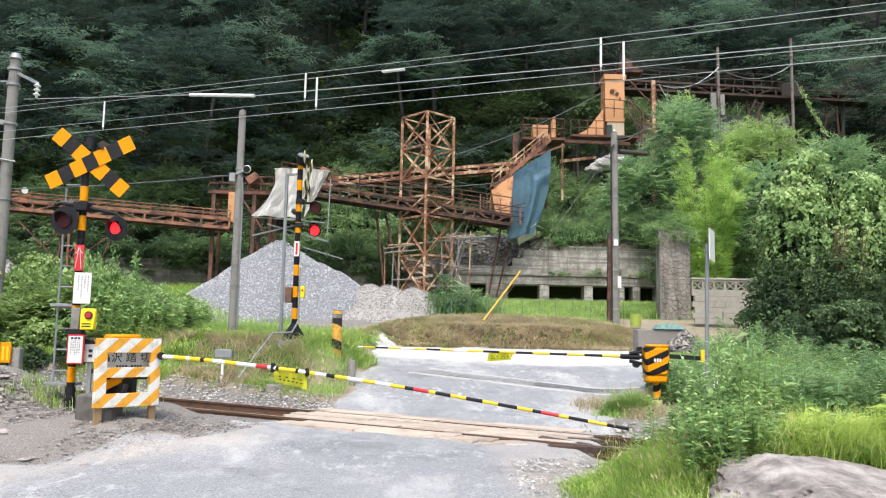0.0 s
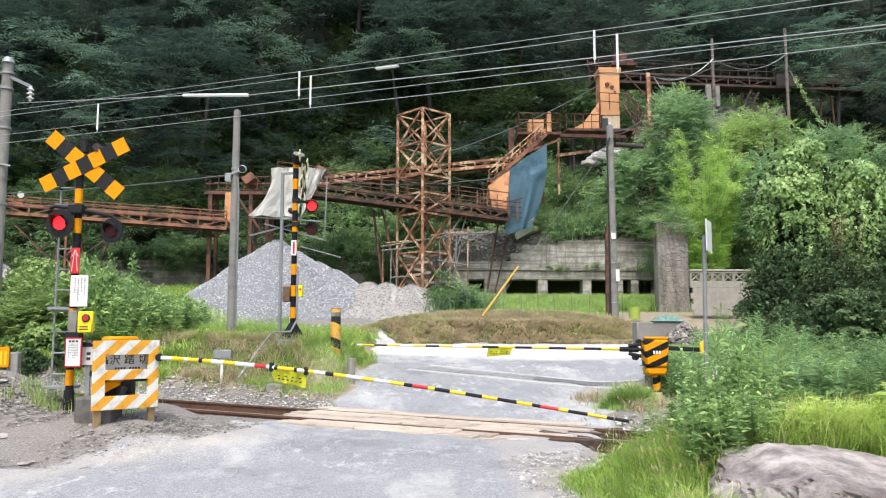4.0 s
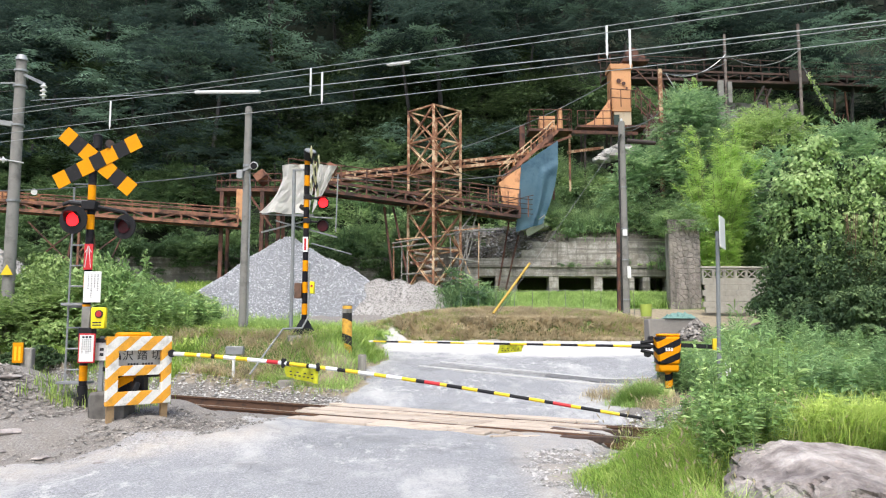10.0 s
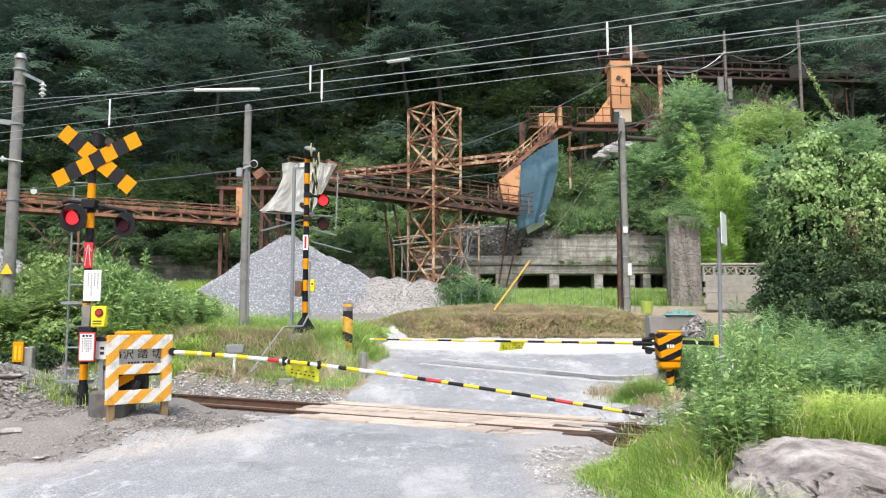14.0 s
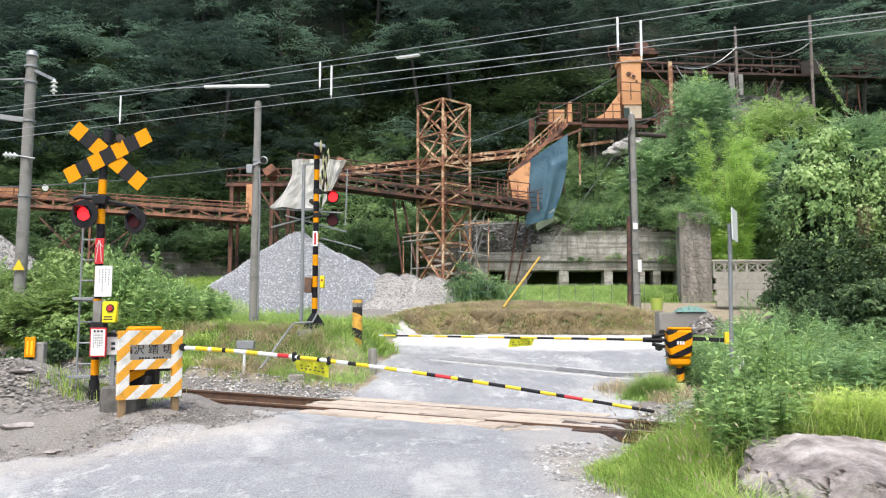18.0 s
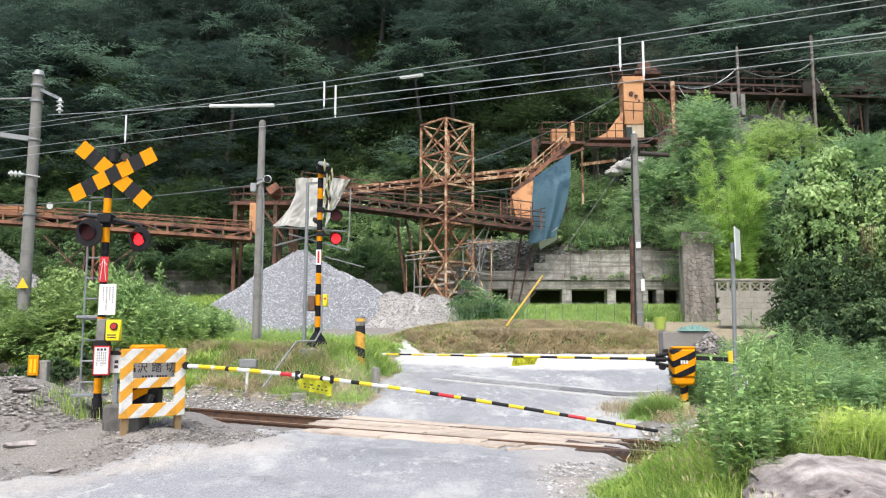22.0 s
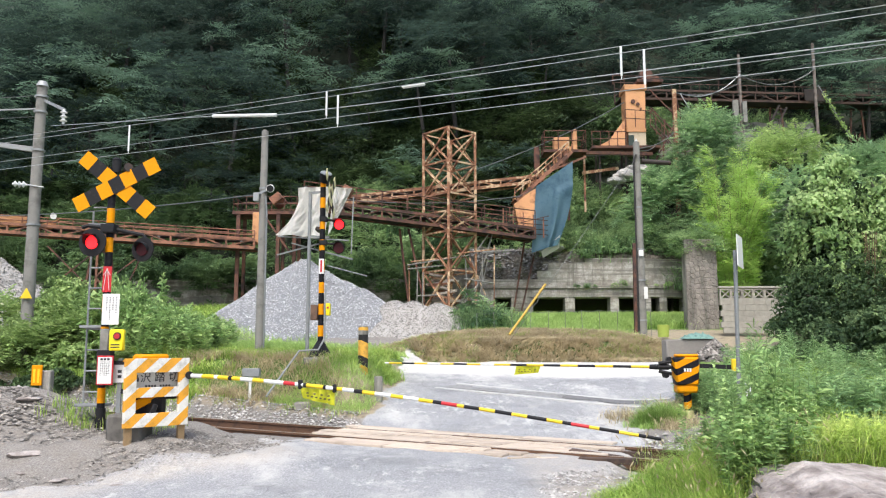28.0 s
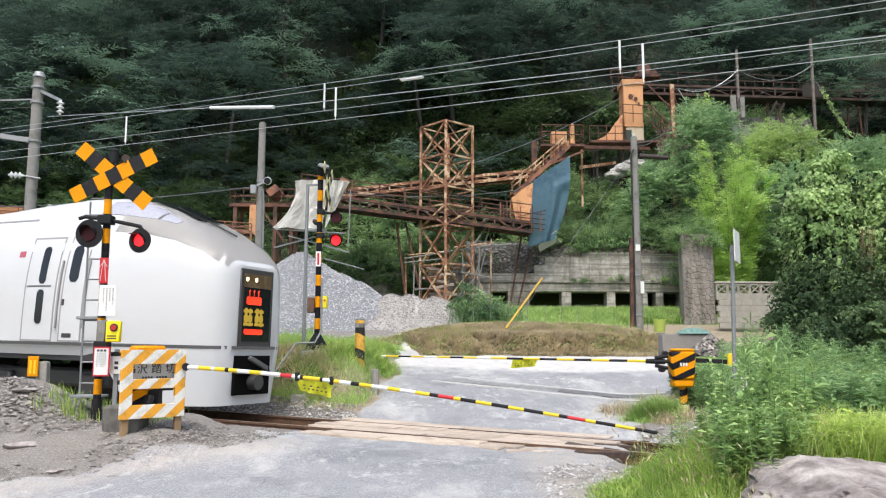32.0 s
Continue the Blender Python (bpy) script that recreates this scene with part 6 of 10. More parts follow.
    # low concrete head wall and step beside the road bend
    h = thing("head_wall", 6.6, 21.2, 1.1, "low grey concrete head wall beside the lane", "concrete wall", kind="structure")
    part("slab", box(bmesh.new(), (-0.5, 0, 0.25), (1.3, 0.5, 0.7), bevel=0.03), worn("mossy_concrete", (0.27, 0.25, 0.225), (0.13, 0.125, 0.105), 0.95, 0.0, 3, 0.6, 30, 0.4), h)
    rng = np.random.default_rng(31)
    r, a = rng.uniform(0, 1, 700) ** 0.6, rng.uniform(0, 6.283, 700)
    x, y = 6.5 + 0.6 * r * np.cos(a), 20.45 + 0.45 * r * np.sin(a)
    v, f = stones(rng, np.stack([x, y, ground_z(x, y) + 0.55 * (1 - r)], 1), 0.06, 0.9)
    mesh_np("rubble_heap", v, f, RUBBLE, "stuff", "small heap of grey broken stone beside the head wall", "rubble")
    # heap of green netting
    bm, n = bmesh.new(), 28
    grid = [[bm.verts.new((-0.8 + 1.6 * i / n, -0.25 + 0.5 * j / 10, max(0, 1 - abs(2 * i / n - 1) ** 3) * max(0, 1 - abs(2 * j / 10 - 1) ** 2) * (0.14 + 0.08 * noise.noise((i * 0.4, j * 0.6, 3))) + 0.01)) for i in range(n + 1)] for j in range(11)]
    for j in range(10):
        for i in range(n):
            bm.faces.new((grid[j][i], grid[j][i + 1], grid[j + 1][i + 1], grid[j + 1][i]))
    net = part("netting", bm, worn("green_net", (0.15, 0.27, 0.235), (0.07, 0.14, 0.12), 0.8, 0.0, 9, 0.5, 40, 0.4, 0.0))
    net.location = (6.3, 21.15, 1.7)
    net.scale = (0.55, 1.0, 1.0)
    tagged(net, "crumpled heap of blue-green netting on concrete", "netting")


build_stone_pier()


def build_tower():
    x, y, z0, top = -0.02, 36.2, 3.35, 11.42
    th = thing("lattice_tower", x, y, z0, "rusty yellow-brown steel lattice tower carrying the conveyor", "lattice tower")
    H, r = top - z0, 1.17
    legs = [Vector((r * math.cos(a), r * math.sin(a), 0)) for a in (radians(-92), radians(-4), radians(86), radians(176))]
    for p in legs:
        part("leg", bar(bmesh.new(), p + Vector((0, 0, -0.3)), p + Vector((0, 0, H)), 0.115, 0.115, bevel=0.01), LATTICE, th)
    levels = [0.0, 1.7, 3.4, 4.3, 5.1, 6.55, H - 0.03]
    for k, z in enumerate(levels):
        for i in range(4):
            a, b = legs[i], legs[(i + 1) % 4]
            if z > 0:
                part("girt", angle_bar(bmesh.new(), a + Vector((0, 0, z)), b + Vector((0, 0, z)), 0.075), LATTICE, th, smooth=False)
            if k + 1 < len(levels) and k != 3:
                z1 = levels[k + 1]
                part("brace", angle_bar(bmesh.new(), a + Vector((0, 0, z)), b + Vector((0, 0, z1)), 0.07), LATTICE, th, smooth=False)
                part("brace", angle_bar(bmesh.new(), b + Vector((0, 0, z)), a + Vector((0, 0, z1)), 0.07), LATTICE, th, smooth=False)


build_tower()


def railing(th, a, b, h=0.85, step=0.9, r=0.024, mat=RUST):
    a, b = Vector(a), Vector(b)
    n = max(1, round((b - a).length / step))
    for k in (1.0, 0.5):
        part("handrail", rod(bmesh.new(), a + Vector((0, 0, h * k)), b + Vector((0, 0, h * k)), r, seg=6), mat, th)
    for i in range(n + 1):
        p = a.lerp(b, i / n)
        part("rail_post", rod(bmesh.new(), p, p + Vector((0, 0, h)), r, seg=6), mat, th)


def gallery(name, a, b, wide, deep, label, mat=RUST, rails=True, belt=True, seed=0, panels=0.9, rail_h=0.8):
    """A conveyor bridge: two truss sides, deck, belt with rollers, walkway rails."""
    a, b = Vector(a), Vector(b)
    th = thing(name, *a, label, "conveyor")
    d = b - a
    side = Vector((d.y, -d.x, 0)).normalized() * (wide / 2)
    up = Vector((0, 0, deep))
    n = max(2, round(d.length / panels))
    for sgn in (-1, 1):
        o = side * sgn
        part("chord", bar(bmesh.new(), o, o + d, 0.11, 0.13), mat, th)
        part("chord", bar(bmesh.new(), o + up, o + d + up, 0.10, 0.12), mat, th)
        for i in range(n + 1):
            p = o + d * (i / n)
            part("upright", bar(bmesh.new(), p, p + up, 0.07), mat, th)
            if i < n:
                p2 = o + d * ((i + 1) / n)
                part("diagonal", bar(bmesh.new(), p if i % 2 else p + up, p2 + up if i % 2 else p2, 0.05), mat, th)
        if rails:
            railing(th, o + up, o + up + d, rail_h, 1.15, mat=mat)
    bm = box(bmesh.new(), d / 2 + Vector((0, 0, 0.02)), (wide * 0.96, 0.05, d.length), span_rot((0, 0, 0), d))
    part("deck", bm, DARKSTEEL, th)
    if belt:
        bm = bmesh.new()
        bar(bm, up * 0.8, d + up * 0.8, wide * 0.55, 0.04)
        part("belt", bm, DARKSTEEL, th, "dark rubber belt")
        for i in range(n):
            p = d * ((i + 0.5) / n) + up * 0.68
            part("roller", rod(bmesh.new(), p - side * 0.62, p + side * 0.62, 0.06, seg=8), GALV if i % 3 == 0 else RUST, th)
    return th


def legs_under(th, pts, spread, foot_z, mat=RUST, r=0.09):
    for p in pts:
        p = Vector(p)
        for sgn in (-1, 1):
            f = Vector((p.x + sgn * spread, p.y, foot_z))
            part("support_leg", bar(bmesh.new(), p + Vector((sgn * 0.3, 0, 0)), f, r, r), mat, th)
        part("support_brace", bar(bmesh.new(), p.lerp(Vector((p.x + spread, p.y, foot_z)), 0.75), p.lerp(Vector((p.x - spread, p.y, foot_z)), 0.3), r * 0.6), mat, th)
        part("support_brace", bar(bmesh.new(), p.lerp(Vector((p.x - spread, p.y, foot_z)), 0.75), p.lerp(Vector((p.x + spread, p.y, foot_z)), 0.3), r * 0.6), mat, th)


TIMBER = worn("weathered_timber", (0.62, 0.53, 0.45), (0.33, 0.27, 0.22), 0.9, 0.0, 5, 0.6, 60, 0.3, 0.25)


def build_conveyors():
    # long low bridge on the left
    a, b = (-27.0, 35.0, 7.2), (-8.1, 34.0, 5.80)
    g = gallery("conveyor_bridge", a, b, 0.9, 0.36, "long rusty orange conveyor bridge before the woods", RUST_LIGHT, True, True, 1, 1.2, 0.36)
    o = Vector(a)
    for x, spread in ((-14.8, 0.9), (-21.5, 0.9)):
        t = (x + 27) / 18.9
        p = Vector(a).lerp(Vector(b), t) - o
        legs_under(g, [p], spread, 2.4 - o.z)
    for x in (-14.9, -14.35):
        part("column", bar(bmesh.new(), Vector((x, 34.2, 2.2)) - o, Vector((x, 34.2, 6.1)) - o, 0.09), RUST_LIGHT, g)
    for k in range(5):
        z = 2.5 + 0.72 * k
        ends = ((-14.9, z), (-14.35, z + 0.7)) if k % 2 else ((-14.35, z), (-14.9, z + 0.7))
        part("lacing", bar(bmesh.new(), *(Vector((x, 34.2, zz)) - o for x, zz in ends), 0.06), RUST_LIGHT, g)
    for x0, z0, x1, z1 in ((-17.0, 6.0, -14.9, 4.0), (-15.0, 5.7, -16.6, 4.4), (-14.3, 4.6, -12.6, 5.9), (-13.9, 3.4, -12.9, 5.8)):
        part("stay", bar(bmesh.new(), Vector((x0, 34.1, z0)) - o, Vector((x1, 34.1, z1)) - o, 0.05), RUST, g)
    part("guard_panel", box(bmesh.new(), Vector((-18.6, 34.2, 7.05)) - o, (1.2, 0.08, 0.46), bevel=0.01), ORANGE_OLD, g, "faded orange sheet panel")
    bm = plate(bmesh.new(), [Vector(p) - o for p in ((-17.9, 34.15, 6.75), (-16.9, 34.15, 6.72), (-16.6, 34.15, 7.15))], (0, 0.06, 0))
    part("guard_panel", bm, ORANGE_OLD, g, "faded orange sheet panel", smooth=False)
    lamp = rod(bmesh.new(), Vector((-16.75, 34.1, 7.28)) - o, Vector((-16.75, 33.95, 7.24)) - o, 0.06, 0.14, 14)
    part("work_lamp", lamp, WHITE_P, g, "round white work lamp")
    # transfer house with rails and the orange chute box
    h = thing("transfer_station", -7.9, 34.6, 3.0, "rusty conveyor transfer station with orange chute and platform", "conveyor station")
    L = lambda x, y, z: (x + 7.9, y - 34.6, z - 3.0)
    part("platform", box(bmesh.new(), L(-7.8, 34.9, 7.42), (2.9, 1.4, 0.14)), RUST, h)
    railing(h, L(-9.2, 34.2, 7.48), L(-6.5, 34.2, 7.48), 0.62, 0.55)
    railing(h, L(-9.2, 35.6, 7.48), L(-6.5, 35.6, 7.48), 0.62, 0.55)
    railing(h, L(-9.2, 34.2, 7.48), L(-9.2, 35.6, 7.48), 0.62, 0.6)
    part("chute", box(bmesh.new(), L(-8.1, 34.2, 6.72), (0.42, 0.6, 1.3), bevel=0.02), ORANGE_OLD, h, "faded orange steel chute")
    for x in (-9.0, -7.3, -6.6):
        part("column", bar(bmesh.new(), L(x, 34.3, 2.8), L(x, 34.3, 7.4), 0.15, 0.15), RUST, h)
        part("column", bar(bmesh.new(), L(x, 35.4, 2.8), L(x, 35.4, 7.4), 0.13, 0.13), RUST, h)
    part("brace", bar(bmesh.new(), L(-7.9, 34.25, 7.3), L(-6.7, 34.25, 5.6), 0.08), RUST, h)
    part("brace", bar(bmesh.new(), L(-7.3, 34.25, 5.6), L(-5.2, 33.9, 6.1), 0.06), GALV, h)
    part("brace", bar(bmesh.new(), L(-6.7, 34.25, 6.1), L(-4.0, 33.4, 5.3), 0.06), GALV, h)
    part("hood", box(bmesh.new(), L(-7.4, 34.7, 8.02), (1.25, 0.5, 0.34), span_rot((0, 0, 0), (-0.75, 0, 1)), 0.02), RUST_LIGHT, h, "tilted rusty belt hood")
    part("hood", box(bmesh.new(), L(-4.35, 34.0, 8.28), (0.5, 0.4, 0.4), span_rot((0, 0, 0), (0.5, 0, 1)), 0.02), RUST_LIGHT, h)
    # main bridge, sinking to the hopper
    g = gallery("conveyor_bridge", (-6.4, 35.5, 7.72), (3.75, 36.4, 6.55), 1.0, 0.42, "dark rusty conveyor bridge running through the tower", RUST, True, True, 2, 0.85, 0.8)
    # upper bridge, rising
    g2 = gallery("conveyor_bridge", (-6.6, 36.6, 8.0), (4.3, 37.3, 9.35), 0.7, 0.28, "slim rusty conveyor bridge climbing to the hopper", LATTICE, False, True, 3, 1.0)
    # trestle legs below the main bridge
    t = thing("trestle", -2.0, 36.0, 3.2, "leaning rusty steel trestle legs under the conveyor", "trestle")
    for x0, x1, z1 in ((-1.75, -2.25, 7.0), (-1.0, -1.85, 7.0)):
        part("leg", bar(bmesh.new(), (x0 + 2.0, 0.3, -0.2), (x1 + 2.0, 0.1, z1 - 3.2), 0.085), RUST, t)
    # rickety scaffold round the foot of the tower
    sc = thing("scaffold", 0.0, 36.0, 3.0, "rickety scaffold of thin grey and rusty pipes", "scaffold")
    rnd = random.Random(7)
    for x, top in ((-1.75, 2.35), (-1.45, 2.2), (-1.2, 2.0), (0.75, 2.6), (1.35, 2.9), (1.9, 3.2)):
        part("standard", rod(bmesh.new(), (x, -0.45 + rnd.uniform(-0.1, 0.1), -0.3), (x + rnd.uniform(-0.08, 0.12), -0.4, top), 0.026, seg=6), CONC_POLE if rnd.random() < 0.5 else LATTICE, sc)
    for x0, z0, x1, z1 in ((-1.85, 2.3, 0.9, 2.75), (-1.85, 2.12, -0.2, 2.3), (-1.7, 2.45, -0.1, 2.62), (-1.4, 0.95, -0.5, 1.0), (0.3, 2.8, 2.0, 3.0), (0.6, 1.7, 1.9, 1.5), (1.4, 2.85, 2.9, 2.95)):
        part("ledger", rod(bmesh.new(), (x0, -0.5, z0), (x1, -0.42, z1), 0.03, seg=6), CONC_POLE if rnd.random() < 0.6 else LATTICE, sc)
    for x0, z0, x1, z1 in ((0.95, 0.6, 2.0, 4.1), (1.15, 0.5, 1.7, 2.6), (1.55, 1.0, 0.85, 2.7), (1.0, 2.7, 1.9, 4.0), (0.4, 0.4, 1.3, 1.6), (-1.3, 0.2, -0.6, 1.3), (-0.5, 0.3, -0.05, 1.2)):
        part("raker", rod(bmesh.new(), (x0, -0.3, z0), (x1, 0.1, z1), 0.027, seg=6), CONC_POLE if rnd.random() < 0.6 else LATTICE, sc)
    # pile of old timber inside the tower's foot
    pile = thing("timber_pile", -0.4, 36.2, 2.95, "jumbled pile of weathered tan timber and boards", "timber")
    for i in range(20):
        z = 0.1 + 1.95 * i / 20
        c = Vector((rnd.uniform(-0.25, 0.3), rnd.uniform(-0.35, 0.35), z))
        d = Vector((rnd.uniform(0.3, 0.7), rnd.uniform(-0.15, 0.15), rnd.uniform(-0.12, 0.12)))
        part("board", bar(bmesh.new(), c - d, c + d, 0.17, 0.1), TIMBER if i % 3 else LATTICE, pile)
    # rusty posts before the wall
    for x, x1, z1 in ((2.8, 3.5, 7.0), (3.12, 3.85, 5.9)):
        s = part("iron_prop", bar(bmesh.new(), (0, 0, -0.3), (x1 - x, 0.1, z1 - 3.2), 0.07, 0.07), RUST)
        s.location = (x, 37.1, 3.2)
        tagged(s, "rusty iron prop leaning before the loading wall", "prop")


build_conveyors()


def draped(name, corners, folds, mat, nx=26, ny=26, thick=0.02, seed=0.0, ripple=0.09, waist=0.0):
    """Cloth or sheet stretched between four corners (tl, tr, br, bl) with folds."""
    tl, tr, br, bl = (Vector(c) for c in corners)
    nrm = (tr - tl).cross(bl - tl).normalized()
    bm = bmesh.new()
    grid = []
    for j in range(ny + 1):
        v = j / ny
        row = []
        for i in range(nx + 1):
            u = i / nx
            p = tl.lerp(tr, u).lerp(bl.lerp(br, u), v)
            p += (tr - tl) * (waist * math.sin(3.14 * v) * (1 - u))
            k = ripple * (math.sin(folds * u * 6.28 + seed + 2.0 * math.sin(v * 3 + u)) * (0.25 + 0.75 * v) + 0.7 * noise.noise((u * 5 + seed, v * 4, seed)) + 0.45 * noise.noise((u * 13, v * 9 + u * 6, seed + 3)))
            row.append(bm.verts.new(p + nrm * k))
        grid.append(row)
    for j in range(ny):
        for i in range(nx):
            bm.faces.new((grid[j][i], grid[j][i + 1], grid[j + 1][i + 1], grid[j + 1][i]))
    bmesh.ops.solidify(bm, geom=bm.faces[:], thickness=thick)
    return part(name, bm, mat)


def build_hopper():
    c = thing("tarpaulin", -5.5, 33.2, 7.0, "dirty white tarpaulin hung over the conveyor end", "tarpaulin")
    o = Vector((-5.5, 33.2, 7.0))
    P = lambda *p: Vector(p) - o
    a = draped("main_sheet", (P(-6.30, 33.2, 8.27), P(-4.75, 33.1, 8.3), P(-5.2, 33.1, 6.2), P(-7.2, 33.2, 6.3)), 2.3, CLOTH, 44, 40, seed=0.4, ripple=0.15, waist=0.22)
    b = draped("side_sheet", (P(-4.8, 33.1, 8.28), P(-4.05, 33.3, 8.25), P(-4.55, 33.3, 7.2), P(-5.0, 33.1, 6.25)), 1.7, CLOTH, 34, 30, seed=2.0, ripple=0.13)
    for s in (a, b):
        s.parent = c
    top = draped("top_fold", (P(-6.3, 33.9, 8.35), P(-4.1, 33.9, 8.3), P(-4.1, 33.2, 8.27), P(-6.3, 33.15, 8.27)), 1.5, CLOTH, 14, 6, ripple=0.03)
    top.parent = c
    part("support_rod", rod(bmesh.new(), P(-7.1, 33.3, 6.25), P(-4.2, 33.5, 6.1), 0.03, seg=6), GALV, c)
    part("support_rod", rod(bmesh.new(), P(-4.05, 33.2, 5.5), P(-4.0, 33.3, 7.9), 0.026, seg=6), GALV, c)
    part("support_rod", rod(bmesh.new(), P(-5.0, 33.0, 5.0), P(-3.4, 33.4, 4.6), 0.025, seg=6), GALV, c)
    # hopper: orange front and blue side sheets
    h = thing("hopper", 4.0, 36.8, 5.8, "feed hopper with orange front and tall faded blue side sheet", "hopper")
    o = Vector((4.0, 36.8, 5.8))
    bm = plate(bmesh.new(), [P(*p) for p in ((2.92, 36.5, 8.2), (3.9, 36.5, 8.95), (3.9, 36.5, 7.05), (3.1, 36.5, 7.2))], (0, 0.9, 0))
    part("front", bm, ORANGE_OLD, h, "faded orange hopper front", smooth=False)
    bm, n = bmesh.new(), 22
    tl, tr, br, bl = P(3.92, 36.45, 9.0), P(5.6, 36.45, 10.15), P(4.85, 36.45, 6.3), P(3.66, 36.45, 5.95)
    grid = []
    for j in range(n + 1):
        row = []
        for i in range(n + 1):
            u, v = i / n, j / n
            p = tl.lerp(tr, u).lerp(bl.lerp(br, u), v)
            p.x += 0.45 * math.sin(v * 3.14) * u * 0.55
            bulge = 0.22 * math.exp(-((u - 0.62) / 0.12) ** 2) * smooth_step(v, 0.2, 0.45) + 0.12 * math.exp(-((v - 0.30) / 0.06) ** 2) * (u > 0.5) + 0.05 * noise.noise((u * 4, v * 4, 1))
            row.append(bm.verts.new(p + Vector((0, -bulge, 0))))
        grid.append(row)
    for j in range(n):
        for i in range(n):
            bm.faces.new((grid[j][i], grid[j][i + 1], grid[j + 1][i + 1], grid[j + 1][i]))
    bmesh.ops.solidify(bm, geom=bm.faces[:], thickness=0.05)
    part("side_sheet", bm, BLUE_OLD, h, "large faded blue sheet")
    part("torn_liner", draped_bm([P(4.1, 36.4, 6.0), P(4.95, 36.4, 6.75), P(4.95, 36.7, 6.2), P(4.2, 36.7, 5.75)]), CLOTH, h, "torn pale liner")
    part("chute_top", bar(bmesh.new(), P(2.95, 36.9, 8.35), P(5.6, 37.4, 10.75), 0.85, 0.16), RUST_LIGHT, h)
    for k in range(9):
        p = P(2.95, 36.5, 8.5).lerp(P(5.6, 37.0, 10.9), k / 8)
        part("chute_frame", bar(bmesh.new(), p, p + Vector((0, 0.9, 0.05)), 0.07, 0.2), RUST_LIGHT if k % 2 else ORANGE_OLD, h)
    railing(h, P(2.95, 36.45, 8.45), P(5.5, 36.9, 10.75), 0.45, 0.5, 0.03, LATTICE)
    part("grille", bar(bmesh.new(), P(3.2, 36.3, 7.3), P(4.45, 36.3, 7.6), 0.03), RUST, h)
    for k in range(4):
        part("grille", bar(bmesh.new(), P(2.4, 36.25, 6.9 + 0.22 * k), P(4.4, 36.25, 6.72 + 0.22 * k), 0.035), DARKSTEEL, h)
    for k in range(5):
        part("grille", bar(bmesh.new(), P(2.4 + 0.45 * k, 36.25, 6.6), P(2.4 + 0.45 * k, 36.25, 7.95 - 0.1 * k), 0.05), RUST_LIGHT, h)
    # upper platform and crusher house on the slope
    u = thing("upper_platform", 5.6, 39.0, 8.0, "small rusty platform with an orange feed box on the slope", "platform")
    o = Vector((5.6, 39.0, 8.0))
    part("deck", box(bmesh.new(), P(5.6, 39.2, 11.2), (2.1, 1.3, 0.12)), RUST, u)
    for a, b in (((4.6, 38.6, 11.25), (6.6, 38.6, 11.25)), ((4.6, 39.8, 11.25), (6.6, 39.8, 11.25)), ((4.6, 38.6, 11.25), (4.6, 39.8, 11.25)), ((6.6, 38.6, 11.25), (6.6, 39.8, 11.25))):
        railing(u, P(*a), P(*b), 0.95, 0.7, 0.026, RUST)
    part("feed_box", box(bmesh.new(), P(5.45, 39.0, 11.6), (0.75, 0.6, 0.62), bevel=0.02), ORANGE_OLD, u, "faded orange feed box")
    part("motor", rod(bmesh.new(), P(6.05, 38.8, 11.3), P(6.12, 38.8, 12.3), 0.17, 0.08, 10), ORANGE_OLD, u, "orange motor cover")
    part("funnel", rod(bmesh.new(), P(5.4, 38.9, 10.55), P(5.45, 38.9, 11.2), 0.28, 0.42, 10), RUST_LIGHT, u)
    part("leg", bar(bmesh.new(), P(4.3, 39.4, 6.0), P(4.3, 39.4, 11.6), 0.26), RUST, u, "thick dark rusty column")
    part("leg", bar(bmesh.new(), P(6.6, 39.2, 8.3), P(6.6, 39.2, 11.2), 0.09), LATTICE, u, "thin orange column")
    part("leg", bar(bmesh.new(), P(5.9, 39.9, 8.0), P(5.9, 39.9, 11.2), 0.09), RUST, u)
    part("tie_beam", bar(bmesh.new(), P(4.3, 38.6, 10.0), P(6.6, 38.6, 10.9), 0.1), RUST_LIGHT, u)
    part("tie_beam", bar(bmesh.new(), P(6.5, 39.0, 11.2), P(10.6, 42.0, 11.9), 0.22, 0.16), RUST, u)
    part("tie_beam", bar(bmesh.new(), P(6.5, 39.0, 10.2), P(8.6, 41.0, 10.9), 0.14, 0.14), LATTICE, u)
    s = thing("crusher_house", 9.95, 43.0, 8.5, "tall faded orange steel crusher house on the wooded slope", "crusher house")
    o = Vector((9.95, 43.0, 8.5))
    part("body", box(bmesh.new(), P(10.03, 43.2, 14.45), (1.06, 1.1, 2.35), bevel=0.02), ORANGE_OLD, s, "faded orange sheet steel body")
    part("roof", box(bmesh.new(), P(10.03, 43.2, 15.75), (1.22, 1.25, 0.3), bevel=0.02), ORANGE_OLD, s)
    part("lower_panel", box(bmesh.new(), P(10.08, 43.15, 12.72), (0.94, 0.9, 1.2), bevel=0.02), worn("cream_panel", (0.55, 0.46, 0.33), (0.32, 0.2, 0.12), 0.8, 0.0, 1.8, 0.5), s, "faded cream sheet panel")
    part("lower_panel", box(bmesh.new(), P(9.74, 42.66, 12.7), (0.3, 0.04, 0.8)), worn("dark_green_panel", (0.03, 0.06, 0.05), (0.02, 0.03, 0.03), 0.7), s)
    for hx, hz, hr in ((9.88, 14.95, 0.12), (10.14, 14.8, 0.10), (10.3, 14.55, 0.06)):
        part("hatch", rod(bmesh.new(), P(hx, 42.58, hz), P(hx, 42.62, hz), hr, seg=14), RUST, s, "round rusty hatch")
